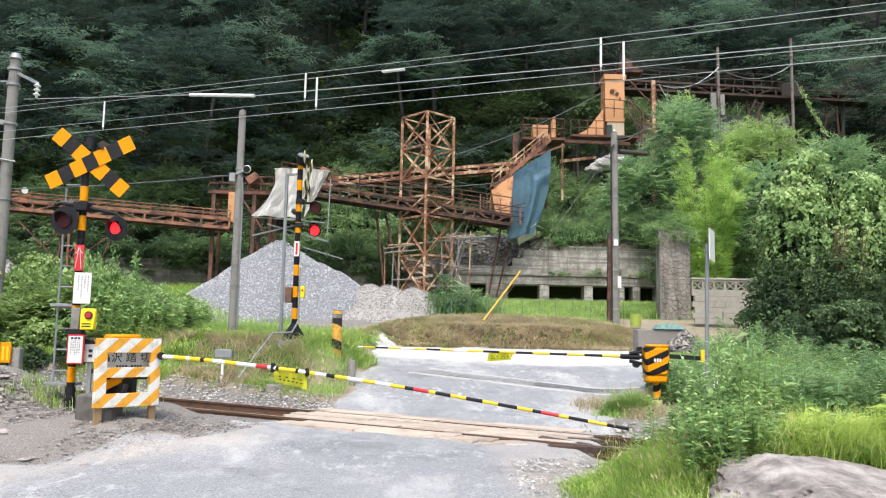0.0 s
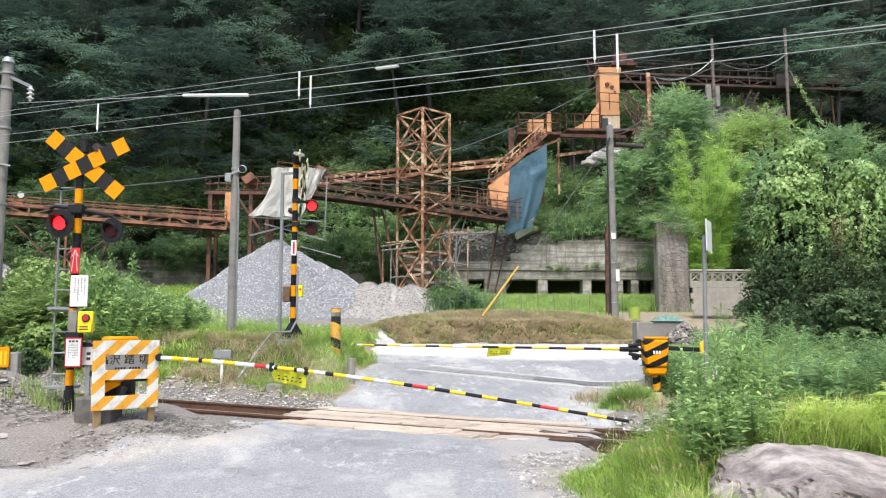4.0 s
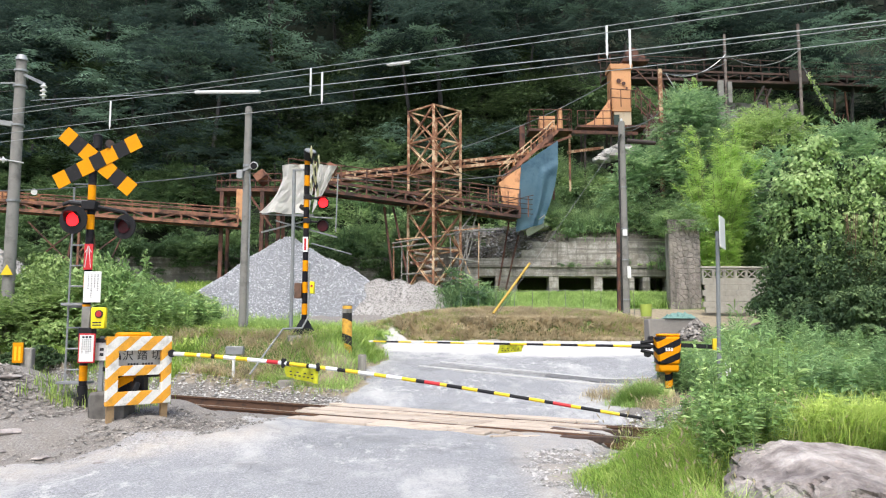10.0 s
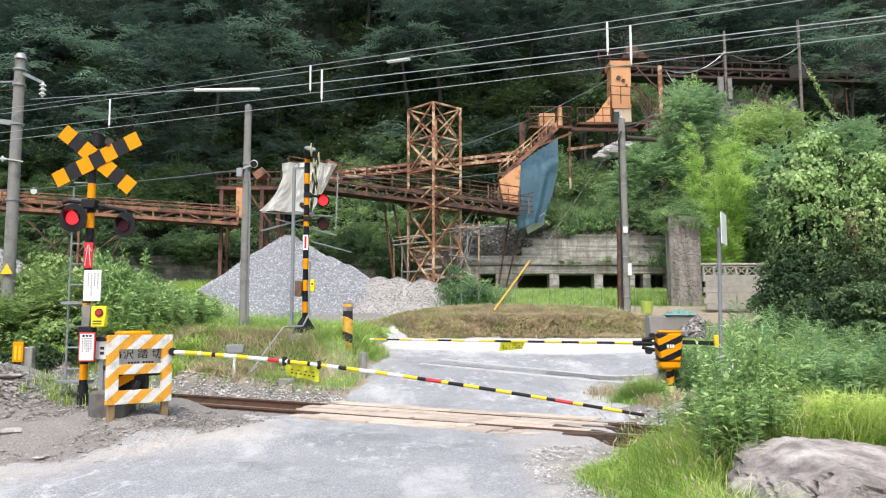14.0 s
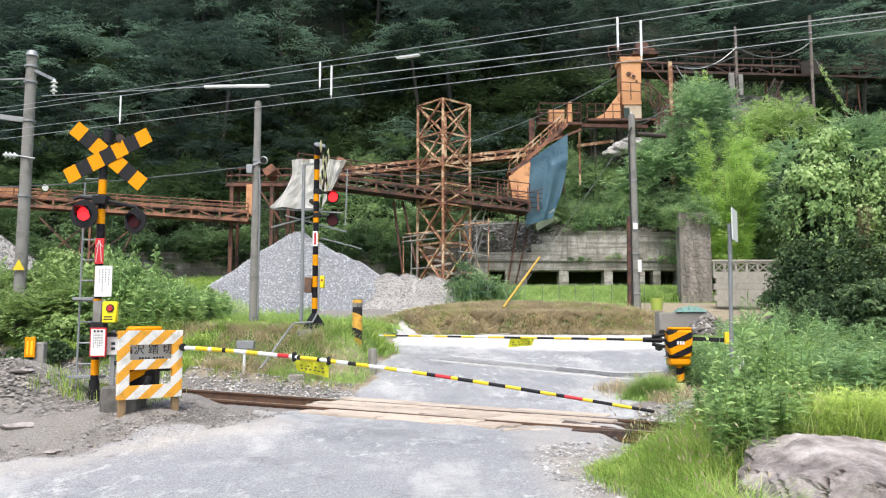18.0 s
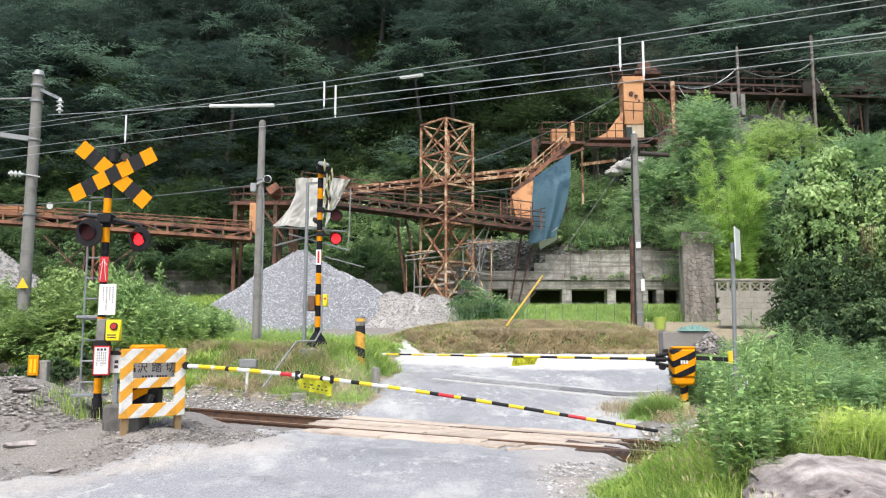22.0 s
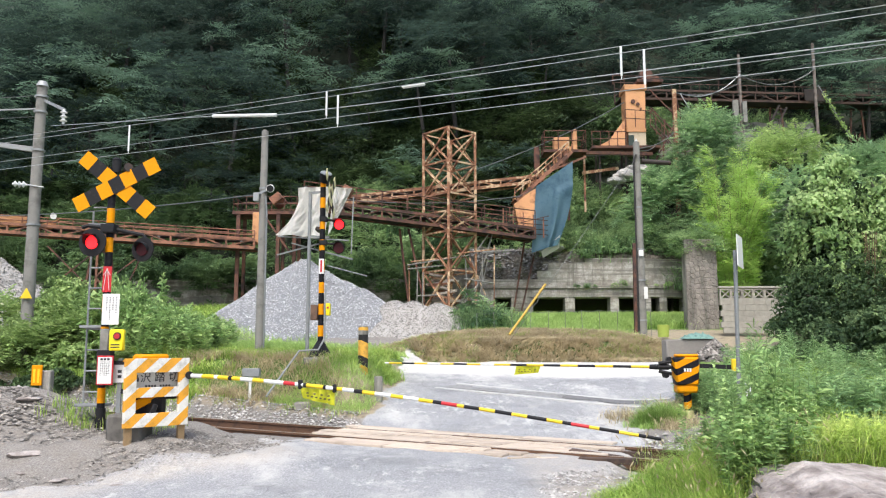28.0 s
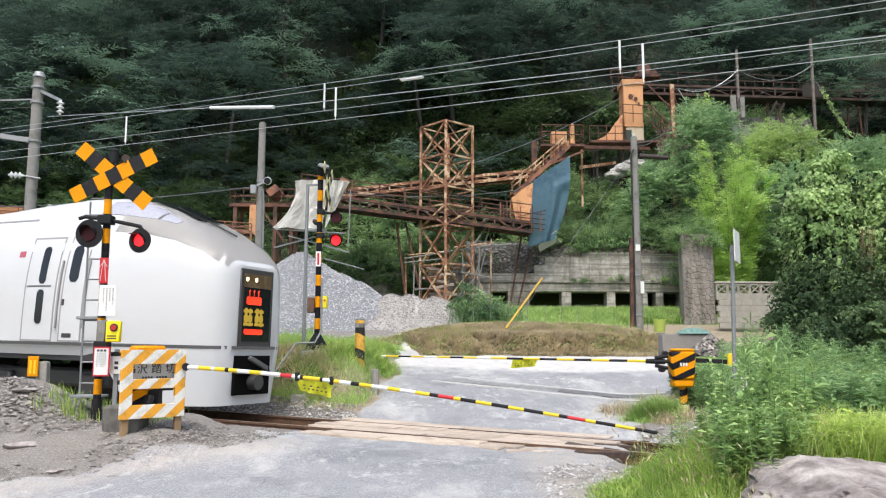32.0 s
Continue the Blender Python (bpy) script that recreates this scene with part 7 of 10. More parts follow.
    bm = plate(bmesh.new(), [P(*p) for p in ((7.75, 42.4, 12.35), (8.5, 42.4, 12.75), (9.35, 42.4, 13.9), (9.35, 42.4, 12.35))], (0, 0.9, 0))
    part("side_chute", bm, ORANGE_OLD, s, "sloping orange chute", smooth=False)
    part("deck", box(bmesh.new(), P(9.3, 42.6, 12.28), (3.6, 1.4, 0.12)), RUST, s)
    railing(s, P(7.5, 41.9, 12.3), P(9.3, 41.9, 12.3), 0.8, 0.5)
    railing(s, P(9.4, 42.4, 13.5), P(11.0, 42.4, 13.4), 0.95, 0.5)
    railing(s, P(10.7, 42.3, 13.4), P(11.9, 42.3, 11.9), 0.95, 0.5)
    railing(s, P(9.4, 42.4, 15.85), P(8.8, 42.4, 15.85), 0.5, 0.4)
    for x in (8.0, 9.4, 10.6, 12.1):
        part("leg", bar(bmesh.new(), P(x, 42.6, 7.5), P(x, 42.6, 12.3 if x < 12 else 15.6), 0.10 if x < 12 else 0.2), DARKSTEEL if x < 12 else LATTICE, s)
        part("leg", bar(bmesh.new(), P(x, 43.6, 8.5), P(x, 43.6, 12.3), 0.10), DARKSTEEL, s)
    for k in range(3):
        part("brace", bar(bmesh.new(), P(10.8, 42.6, 15.6 - k), P(12.1, 42.6, 14.2 - k), 0.06), RUST, s)
    bm = rod(bmesh.new(), P(10.75, 43, 16.6), P(10.75, 43.4, 16.6), 0.34, seg=18)
    rod(bm, P(11.25, 43, 16.35), P(11.25, 43.4, 16.35), 0.2, seg=14)
    part("head_pulley", bm, RUST, s, "rusty belt head pulley")
    part("pulley_frame", box(bmesh.new(), P(10.9, 43.2, 16.2), (1.4, 0.8, 0.16)), RUST, s)
    # conveyor along the top of the slope
    g = gallery("conveyor_bridge", (9.6, 45.0, 15.75), (36.0, 48.5, 16.2), 1.1, 0.5, "rusty conveyor bridge along the top of the slope", worn("dark_old_rust", (0.085, 0.05, 0.04), (0.035, 0.025, 0.022), 0.9, 0.0, 2.0, 0.5), True, True, 5, 1.3, 0.8)
    for x in (14.5, 19.0, 24.0, 29.0):
        p = Vector((x, 45.0 + (x - 9.6) * 0.13, 15.75)) - Vector((9.6, 45.0, 15.75))
        legs_under(g, [p], 0.6, -4.5)
    part("fascia", bar(bmesh.new(), (10.5, -0.2, 0.25), (11.8, -0.05, 0.3), 0.06, 0.7), DARKSTEEL, g, "dark steel sheet")


def smooth_step(v, a, b):
    t = min(1.0, max(0.0, (v - a) / (b - a)))
    return t * t * (3 - 2 * t)


def draped_bm(c):
    bm, n = bmesh.new(), 8
    a, b, d, e = (Vector(p) for p in c)
    g = [[bm.verts.new(a.lerp(b, i / n).lerp(e.lerp(d, i / n), j / n) + Vector((0, 0.05 * noise.noise((i * 0.7, j * 0.9, 2)), 0.06 * noise.noise((i, j, 5))))) for i in range(n + 1)] for j in range(n + 1)]
    for j in range(n):
        for i in range(n):
            bm.faces.new((g[j][i], g[j][i + 1], g[j + 1][i + 1], g[j + 1][i]))
    bmesh.ops.solidify(bm, geom=bm.faces[:], thickness=0.02)
    return bm


build_hopper()


def build_rock_face():
    """Bare concrete and rock patches on the slope."""
    for cx, cy, cz, w, h, mat, lab in ((19.0, 46.6, 14.2, 4.8, 1.7, CONCRETE, "grey stone retaining wall on the slope"), (13.6, 46.0, 13.2, 3.0, 2.0, STONE, "grey rock outcrop on the slope")):
        bm = bmesh.new()
        bmesh.ops.create_grid(bm, x_segments=22, y_segments=14, size=0.5)
        for v in bm.verts:
            x, z = v.co.x * w, v.co.y * h
            v.co = Vector((x, 0.25 * noise.noise((x * 1.5 + cx, z * 1.5, 0)) + z * 0.35, z + 0.1 * noise.noise((x, z, 4))))
        bmesh.ops.solidify(bm, geom=bm.faces[:], thickness=0.4)
        ob = part("rock_face", bm, mat)
        smooth_by_angle(ob.data, 25)
        ob.location = (cx, cy, cz)
        tagged(ob, lab, "rock face", kind="structure")


build_rock_face()


PALE_ROCK = stony("pale_rock", (0.66, 0.64, 0.61), (0.34, 0.32, 0.30), 4.0, 0.8, 20.0, stain_at=0.66)


def build_slope_rocks():
    """Pale boulders that lie bare among the creepers."""
    for i, (x, y, z, r) in enumerate(((10.1, 42.2, 11.0, 0.7), (9.35, 42.1, 10.8, 0.62), (8.8, 42.0, 10.5, 0.4), (4.75, 37.9, 6.35, 0.5))):
        bm = bmesh.new()
        bmesh.ops.create_icosphere(bm, subdivisions=3, radius=r)
        for v in bm.verts:
            v.co *= 1 + 0.35 * noise.noise(v.co * (1.3 / r) + Vector((i * 9, 0, 0))) + 0.12 * noise.noise(v.co * (4 / r))
            v.co = Vector((v.co.x * 1.25, v.co.y, v.co.z * 0.5))
        ob = part("slope_boulder", bm, PALE_ROCK)
        smooth_by_angle(ob.data, 25)
        ob.location = (x, y, z)
        tagged(ob, "pale bare boulder among creepers on the slope", "boulder")


build_slope_rocks()


def build_slope_clutter():
    """A leaning ladder truss, loose cables and props about the upper works."""
    t = thing("ladder_truss", 17.0, 44.3, 12.6, "dark rusty ladder truss leaning on the slope", "truss")
    a, b, w = Vector((0, 0, 0)), Vector((1.5, 0.2, 2.7)), Vector((0.42, 0, -0.12))
    for o in (Vector(), w):
        part("stringer", bar(bmesh.new(), a + o, b + o, 0.09), DARKSTEEL, t)
    for k in range(9):
        p = a.lerp(b, (k + 0.5) / 9)
        part("rung", bar(bmesh.new(), p, p + w, 0.05), DARKSTEEL, t)
    for i, (p, q, drop, r) in enumerate((((5.6, 38.9, 11.3), (9.2, 42.3, 12.2), 0.3, 0.02), ((6.7, 28.75, 8.7), (10.9, 42.2, 12.4), 0.15, 0.02), ((3.0, 36.3, 8.4), (5.6, 38.5, 11.5), 0.35, 0.022),
                                         ((-6.3, 35.3, 8.4), (3.2, 36.2, 8.5), 0.35, 0.018), ((3.9, 36.3, 8.9), (1.0, 36.0, 8.6), 0.4, 0.02), ((12.1, 42.5, 15.4), (16.1, 43.9, 16.4), 0.35, 0.02), ((10.8, 42.4, 16.2), (20.3, 43.9, 17.6), 0.5, 0.022))):
        wire("loose_cable", sag(p, q, drop), r, WIRE if i % 2 else WIRE_DARK, "slack old cable hung along the quarry works", "cable")
    for x0, y0, z0, x1, y1, z1 in ((10.9, 42.3, 11.6, 12.0, 42.4, 13.6), (11.3, 42.3, 11.5, 11.5, 42.4, 13.9), (12.6, 42.6, 12.0, 11.9, 42.6, 14.6), (12.9, 43.0, 12.4, 12.2, 42.8, 15.5)):
        s = part("iron_prop", bar(bmesh.new(), (0, 0, 0), (x1 - x0, y1 - y0, z1 - z0), 0.06), RUST)
        s.location = (x0, y0, z0)
        tagged(s, "thin rusty iron prop leaning at the crusher house", "prop")
    # stay of the far pole, wrapped in creeper
    g = thing("creeper_stay", 20.45, 43.9, 16.3, "pole stay wrapped in pale green creeper", "guy wire")
    d = Vector((1.5, -0.4, -3.2))
    part("steel_wire", rod(bmesh.new(), (0, 0, 0), d, 0.03, seg=6), WIRE, g)
    rng = np.random.default_rng(3)
    k = rng.uniform(0.15, 1, 230)
    p = np.array(d)[None] * k[:, None] + rng.normal(0, 0.07, (230, 3))
    v = hanging(rng, p, rng.normal(0, 1, p.shape), 0.15, 0.1)
    mesh_np("creeper", v, np.arange(len(v)).reshape(-1, 4), LEAF_FROND_PALE, parent=g)



# ---- express train ----
def gloss_paint(name, colour, dust):
    m = Nodes(name, 0.28)
    v = m.coords()
    c = m.mix(m.ramp(m.noise(m.stretched(v, (0.5, 0.5, 1.6)), 0.9, 5, 0.6), [(0.45, (0, 0, 0)), (0.75, (0.5, 0.5, 0.5))]), colour, dust)
    m.colour(c).bump(m.noise(v, 1.5, 2), 0.02, 0.02)
    return m.mat


TRAIN_WHITE = gloss_paint("milky_white_paint", (0.585, 0.592, 0.60), (0.53, 0.527, 0.515))
TRAIN_SEAM = worn("train_panel_seam", (0.30, 0.30, 0.30), (0.22, 0.22, 0.22), 0.5, 0.0, 5, 0.6, 60, 0.05, 0.0)
TRAIN_GREY = worn("train_grey", (0.045, 0.043, 0.043), (0.03, 0.03, 0.03), 0.5, 0.0, 5, 0.6, 60, 0.05, 0.0)
TRAIN_LINE = worn("train_grey_line", (0.11, 0.11, 0.11), (0.08, 0.08, 0.08), 0.5, 0.0, 5, 0.6, 60, 0.05, 0.0)
GLASS_DARK = worn("dark_window_glass", (0.012, 0.014, 0.016), (0.02, 0.02, 0.022), 0.06, 0.0, 2, 0.6, 20, 0.0, 0.0)
# pale base colour stands in for the sky reflected in the cab glass
GLASS_PALE = worn("sky_toned_glass", (0.42, 0.42, 0.47), (0.24, 0.24, 0.27), 0.08, 0.0, 2, 0.55, 20, 0.0, 0.0)
LED_RED, LED_AMBER = glow("red_display", (0.95, 0.05, 0.015), 0.85), glow("amber_display", (0.48, 0.32, 0.03), 0.28)
HEADLAMP = glow("headlamp_glow", (1.0, 0.72, 0.35), 3.0)

NOSE_X = [0.0, -0.045, -0.14, -0.38, -0.85, -1.5, -2.0, -2.6, -3.3, -4.2, -5.2, -6.5, -20.2]
NOSE_W = [0.54, 0.70, 0.84, 0.98, 1.12, 1.27, 1.36, 1.42, 1.45, 1.45, 1.45, 1.45, 1.45]
NOSE_T = [2.42, 2.49, 2.59, 2.80, 3.09, 3.40, 3.56, 3.66, 3.68, 3.62, 3.52, 3.46, 3.46]
NOSE_N = [7.0, 6.5, 6.0, 5.2, 4.4, 3.5, 3.1, 2.9, 3.0, 3.3, 3.8, 4.2, 4.2]


def hull(x, v, out=0.0, side=-1):
    """A point of the train's skin: v from 0 at the skirt's edge over 0.3 (floor line) to 1 at the ridge."""
    w, t, n = (float(np.interp(-x, [-k for k in NOSE_X], arr)) for arr in (NOSE_W, NOSE_T, NOSE_N))
    if v < 0.3:
        k = v / 0.3
        return Vector((x - 0.10 * (1 - k) * max(0.0, 1 + x), side * (w * (0.93 + 0.06 * k) + out), 0.20 + 0.9 * k))
    ph = (v - 0.3) / 0.7 * math.pi / 2
    c, s = math.cos(ph), math.sin(ph)
    y, z = w * 0.995 * max(c, 0.0) ** (2 / n), 1.10 + (t - 1.10) * max(s, 0.0) ** (2 / n)
    return Vector((x, side * (y + out * c), z + out * s))


def v_at(x, z):
    """The v at which the skin has the height z."""
    lo, hi = 0.0, 1.0
    for _ in range(30):
        m = (lo + hi) / 2
        lo, hi = (m, hi) if hull(x, m).z < z else (lo, m)
    return lo


def skin_patch(name, x0, x1, z0, z1, out, mat, parent, label="", nx=6, nz=8, side=-1, slant=0.0, rounded=0.0):
    """A panel that follows the train's skin between two stations and two heights."""
    bm, grid = bmesh.new(), []
    for i in range(nx + 1):
        u = i / nx
        row = []
        for j in range(nz + 1):
            k = j / nz
            x = x0 + (x1 - x0) * u
            z = z0 + (z1 - z0) * k
            if rounded:
                e = min(u, 1 - u) * abs(x1 - x0)
                if e < rounded:
                    cut = rounded - math.sqrt(max(0.0, rounded ** 2 - (rounded - e) ** 2))
                    z = z0 + cut + (z1 - z0 - 2 * cut) * k
            x += slant * (z - z0)
            row.append((bm.verts.new(hull(x, v_at(x, z), out, side)), bm.verts.new(hull(x, v_at(x, z), out - 0.02, side))))
        grid.append(row)
    for i in range(nx):
        for j in range(nz):
            for k in (0, 1):
                bm.faces.new([grid[i][j][k], grid[i + 1][j][k], grid[i + 1][j + 1][k], grid[i][j + 1][k]])
    rim = [grid[i][0] for i in range(nx + 1)] + [grid[nx][j] for j in range(1, nz + 1)] + [grid[i][nz] for i in range(nx - 1, -1, -1)] + [grid[0][j] for j in range(nz - 1, 0, -1)]
    for a, b in zip(rim, rim[1:] + rim[:1]):
        bm.faces.new((a[0], b[0], b[1], a[1]))
    return part(name, bm, mat, parent, label)


def nose_top(parent, mat):
    """The cream upper surface of the nose, between the brow line and the ridge, as one shell."""
    bm, rows = bmesh.new(), []
    for i in range(19):
        x = -0.05 - 1.95 * i / 18
        lo = 0.655 - 0.05 * i / 18
        row = []
        for side in (-1, 1):
            vs = [lo + (1.0 - lo) * k / 8 for k in range(9)]
            for v in (vs if side < 0 else list(reversed(vs))[1:]):
                row.append(bm.verts.new(hull(x, v, 0.006, side)))
        rows.append(row)
    for a, b in zip(rows, rows[1:]):
        for i in range(len(a) - 1):
            bm.faces.new((a[i], a[i + 1], b[i + 1], b[i]))
    bmesh.ops.solidify(bm, geom=bm.faces[:], thickness=0.01)
    return part("nose_top", bm, mat, parent, "cream upper nose panel")


def outline_patch(name, x0, x1, z0, z1, w, out, mat, parent, side=-1):
    for a, b, c, d in ((x0, x0 - w, z0, z1), (x1, x1 + w, z0, z1), (x0, x1, z0 - w, z0), (x0, x1, z1, z1 + w)):
        skin_patch(name, a, b, c, d, out, mat, parent, nx=2, nz=6, side=side)


def cab_glass(name, x0, x1, tall, mat, parent, label, side):
    """A pane in the band of glass round the cab, its lower edge rising with the roof line."""
    bm, rows = bmesh.new(), []
    for i in range(11):
        x = x0 + (x1 - x0) * i / 10
        lo = float(np.interp(-x, [1.0, 1.35, 2.2, 2.9], [3.06, 3.14, 3.25, 3.25]))
        hi = min(lo + tall, float(np.interp(-x, [-k for k in NOSE_X], NOSE_T)) - 0.05)
        rows.append([(bm.verts.new(hull(x, v_at(x, lo + (hi - lo) * j / 6), 0.012, side)), bm.verts.new(hull(x, v_at(x, lo + (hi - lo) * j / 6), -0.01, side))) for j in range(7)])
    for i in range(10):
        for j in range(6):
            for k in (0, 1):
                bm.faces.new([rows[i][j][k], rows[i + 1][j][k], rows[i + 1][j + 1][k], rows[i][j + 1][k]])
    rim = [r[0] for r in rows] + rows[10][1:] + [r[6] for r in rows[-2::-1]] + rows[0][5:0:-1]
    for a, b in zip(rim, rim[1:] + rim[:1]):
        bm.faces.new((a[0], b[0], b[1], a[1]))
    return part(name, bm, mat, parent, label)


def car_body(x_from, x_to, parent, cab=True):
    """The closed skin of a car as one mesh."""
    xs = [x for x in NOSE_X if x >= -6.5] + [-9, -12, -16, -20.2] if cab else [x_from, x_from - 7, x_to + 7, x_to]
    vs = [0, 0.12, 0.22, 0.3] + [0.3 + 0.7 * (k / 16) for k in range(1, 17)]
    bm, rings = bmesh.new(), []
    for x in xs:
        hx = x if cab else -10.0
        ring = []
        for side in (-1, 1):
            seq = vs if side < 0 else list(reversed(vs))[1:]
            for v in seq:
                p = hull(hx, v, 0, side)
                if not cab:
                    p.x = x
                if (x < -1.9 or not cab) and v < 0.3:
                    p.z = 0.92 + 0.18 * (v / 0.3)
                ring.append(bm.verts.new(p))
        rings.append(ring)
    for a, b in zip(rings, rings[1:]):
        for i in range(len(a)):
            j = (i + 1) % len(a)
            bm.faces.new((a[i], a[j], b[j], b[i]))
    bm.faces.new(rings[0])
    bm.faces.new(list(reversed(rings[-1])))
    ob = part("body", bm, TRAIN_WHITE, parent, "smooth milky white car body")
    smooth_by_angle(ob.data, 32)
    return ob


def bogie(parent, x):
    b = part("bogie", box(bmesh.new(), (x, 0, 0.55), (2.9, 2.0, 0.3), bevel=0.05), TRAIN_GREY, parent, "dark bogie frame")
    for dx in (-1.05, 1.05):
        for sy in (-0.56, 0.56):
            part("wheel", rod(bmesh.new(), (x + dx, sy - 0.06, 0.43), (x + dx, sy + 0.06, 0.43), 0.43, seg=28), DARKSTEEL, b)
    part("axle_box", box(bmesh.new(), (x - 1.05, -1.02, 0.45), (0.4, 0.2, 0.35), bevel=0.04), TRAIN_GREY, b)
    part("axle_box", box(bmesh.new(), (x + 1.05, -1.02, 0.45), (0.4, 0.2, 0.35), bevel=0.04), TRAIN_GREY, b)


def build_train():
    th = thing("express_train", 0, 0, 0, "milky white streamlined express train with dark display nose", "train")
    car_body(0, -20.2, th)
    # front panel with lamps and display
    fp = part("front_panel", box(bmesh.new(), (0.012, 0, 1.74), (0.03, 0.82, 1.26), bevel=0.012), TRAIN_GREY, th, "tall dark glass front panel")
    part("display_glass", box(bmesh.new(), (0.03, 0, 1.70), (0.008, 0.68, 0.98), bevel=0.002), GLASS_DARK, fp)
    part("lamp_band", box(bmesh.new(), (0.032, 0, 2.18), (0.008, 0.68, 0.22), bevel=0.002), worn("amber_lens", (0.11, 0.07, 0.035), (0.22, 0.14, 0.07), 0.35, 0.0, 12, 0.5, 60, 0.1, 0.0), fp, "headlamp band")
    for y in (-0.27, -0.05):
        part("headlamp", rod(bmesh.new(), (0.034, y, 2.2), (0.042, y, 2.2), 0.034, seg=16), HEADLAMP, fp, "small warm headlamp")
    bm = bmesh.new()
    box(bm, (0.038, -0.09, 1.86), (0.006, 0.34, 0.13), bevel=0.02)
    part("display_mark", bm, LED_RED, fp, "red lit emblem", smooth=False)
    for k in range(3):
        part("display_mark", tube(bmesh.new(), [(0.038, -0.20 + k * 0.11 + 0.022 * math.sin(z * 3), 1.94 + z * 0.03) for z in range(4)], 0.012, 6), LED_RED, fp)
    for y in (-0.215, 0.055):
        bm = bmesh.new()
        for dy, dz, w, h in ((0, 0.12, 0.22, 0.05), (-0.05, 0.05, 0.06, 0.24), (0.05, 0.02, 0.05, 0.28), (0.0, 0.0, 0.2, 0.1), (0.01, -0.09, 0.23, 0.045)):
            box(bm, (0.038 + 0.0004 * w, y + dy, 1.57 + dz), (0.006, w, h))
        part("display_figure", bm, LED_AMBER, fp, "amber lit figure", smooth=False)
    part("display_line", box(bmesh.new(), (0.038, -0.08, 1.36), (0.006, 0.44, 0.085), bevel=0.02), LED_RED, fp, "red lit line", smooth=False)
    # stripe round the waist and seam lines
    for side in (-1, 1):
        skin_patch("waist_line", -0.02, -0.9, 1.08, 1.13, 0.012, TRAIN_LINE, th, nx=24, nz=1, side=side)
        skin_patch("waist_line", -0.9, -3.5, 1.08, 1.13, 0.012, TRAIN_LINE, th, nx=24, nz=1, side=side)
        skin_patch("waist_line", -3.5, -20.15, 1.08, 1.13, 0.012, TRAIN_LINE, th, nx=12, nz=1, side=side)
    part("waist_line", box(bmesh.new(), (0.012, 0, 1.105), (0.034, 1.04, 0.05)), TRAIN_LINE, th)
    # coupler pocket: a near-black plate, the shade of the opening in its colour
    pk = part("coupler_pocket", box(bmesh.new(), (-0.02, 0, 0.67), (0.05, 0.86, 0.62)), OPENING_SHADE, th, "near-black plate painted as the shaded coupler opening", smooth=False)
    part("coupler", rod(bmesh.new(), (-0.02, -0.02, 0.56), (0.16, -0.02, 0.56), 0.12, seg=16), TRAIN_GREY, pk, "grey coupler head")
    part("coupler_arm", box(bmesh.new(), (0.03, 0.1, 0.86), (0.08, 0.5, 0.08), span_rot((0, 0, 0), (0, 0.4, 1)), 0.02), TRAIN_LINE, pk)
    part("coupler_plate", box(bmesh.new(), (0.02, 0, 0.72), (0.06, 0.8, 0.05)), TRAIN_GREY, pk)
    nose_top(th, gloss_paint("cream_nose_paint", (0.575, 0.56, 0.54), (0.50, 0.48, 0.455)))
    # windscreen and cab windows
    for side in (-1, 1):
        cab_glass("windscreen", -1.02, -1.32, 0.20, GLASS_PALE, th, "pale windscreen pane", side)
        cab_glass("cab_window", -1.37, -2.5, 0.27, GLASS_PALE, th, "cab side window, pale with painted sky reflection", side)
        cab_glass("window_surround", -1.325, -1.365, 0.28, TRAIN_LINE, th, "", side)
    part("wiper", rod(bmesh.new(), (-0.95, -0.2, 3.19), (-1.5, -0.32, 3.44), 0.014, seg=6), BLACK, th)
    part("windscreen_front", plate(bmesh.new(), [(-1.06, -0.30, 3.225), (-1.06, 0.30, 3.225), (-1.95, 0.42, 3.575), (-1.95, -0.42, 3.575)], (0, 0, 0.012)), GLASS_DARK, th, "dark front windscreen")
    part("wiper_bracket", bar(bmesh.new(), (-0.55, 0.1, 2.96), (-1.0, -0.1, 3.21), 0.05, 0.03), TRAIN_GREY, th)
    # doors and windows
    for side in (-1, 1):
        d = skin_patch("door", -2.98, -3.72, 1.16, 2.84, 0.004, TRAIN_WHITE, th, "white passenger door with slim window", 6, 10, side)
        outline_patch("door_seam", -2.98, -3.72, 1.16, 2.84, 0.028, 0.006, TRAIN_SEAM, th, side)
        skin_patch("door_window", -3.24, -3.40, 2.08, 2.70, 0.012, GLASS_DARK, d, "", 4, 8, side, rounded=0.05)
        skin_patch("door_window", -3.24, -3.40, 1.42, 1.98, 0.012, GLASS_DARK, d, "", 4, 8, side, rounded=0.05)
        skin_patch("door_rail", -3.1, -3.66, 2.03, 2.05, 0.012, TRAIN_LINE, d, "", 3, 1, side)
        c = skin_patch("crew_door", -2.36, -2.84, 1.16, 2.84, 0.004, TRAIN_WHITE, th, "narrow white crew door", 5, 10, side)
        outline_patch("door_seam", -2.36, -2.84, 1.16, 2.84, 0.026, 0.006, TRAIN_SEAM, th, side)
        skin_patch("door_window", -2.52, -2.72, 2.10, 2.70, 0.012, GLASS_DARK, c, "", 5, 6, side, rounded=0.07)
        skin_patch("door_handle", -2.76, -2.80, 1.72, 1.82, 0.02, TRAIN_GREY, c, "", 1, 2, side)
        skin_patch("hand_rail", -2.30, -2.33, 1.35, 2.45, 0.03, TRAIN_SEAM, th, "", 1, 6, side)
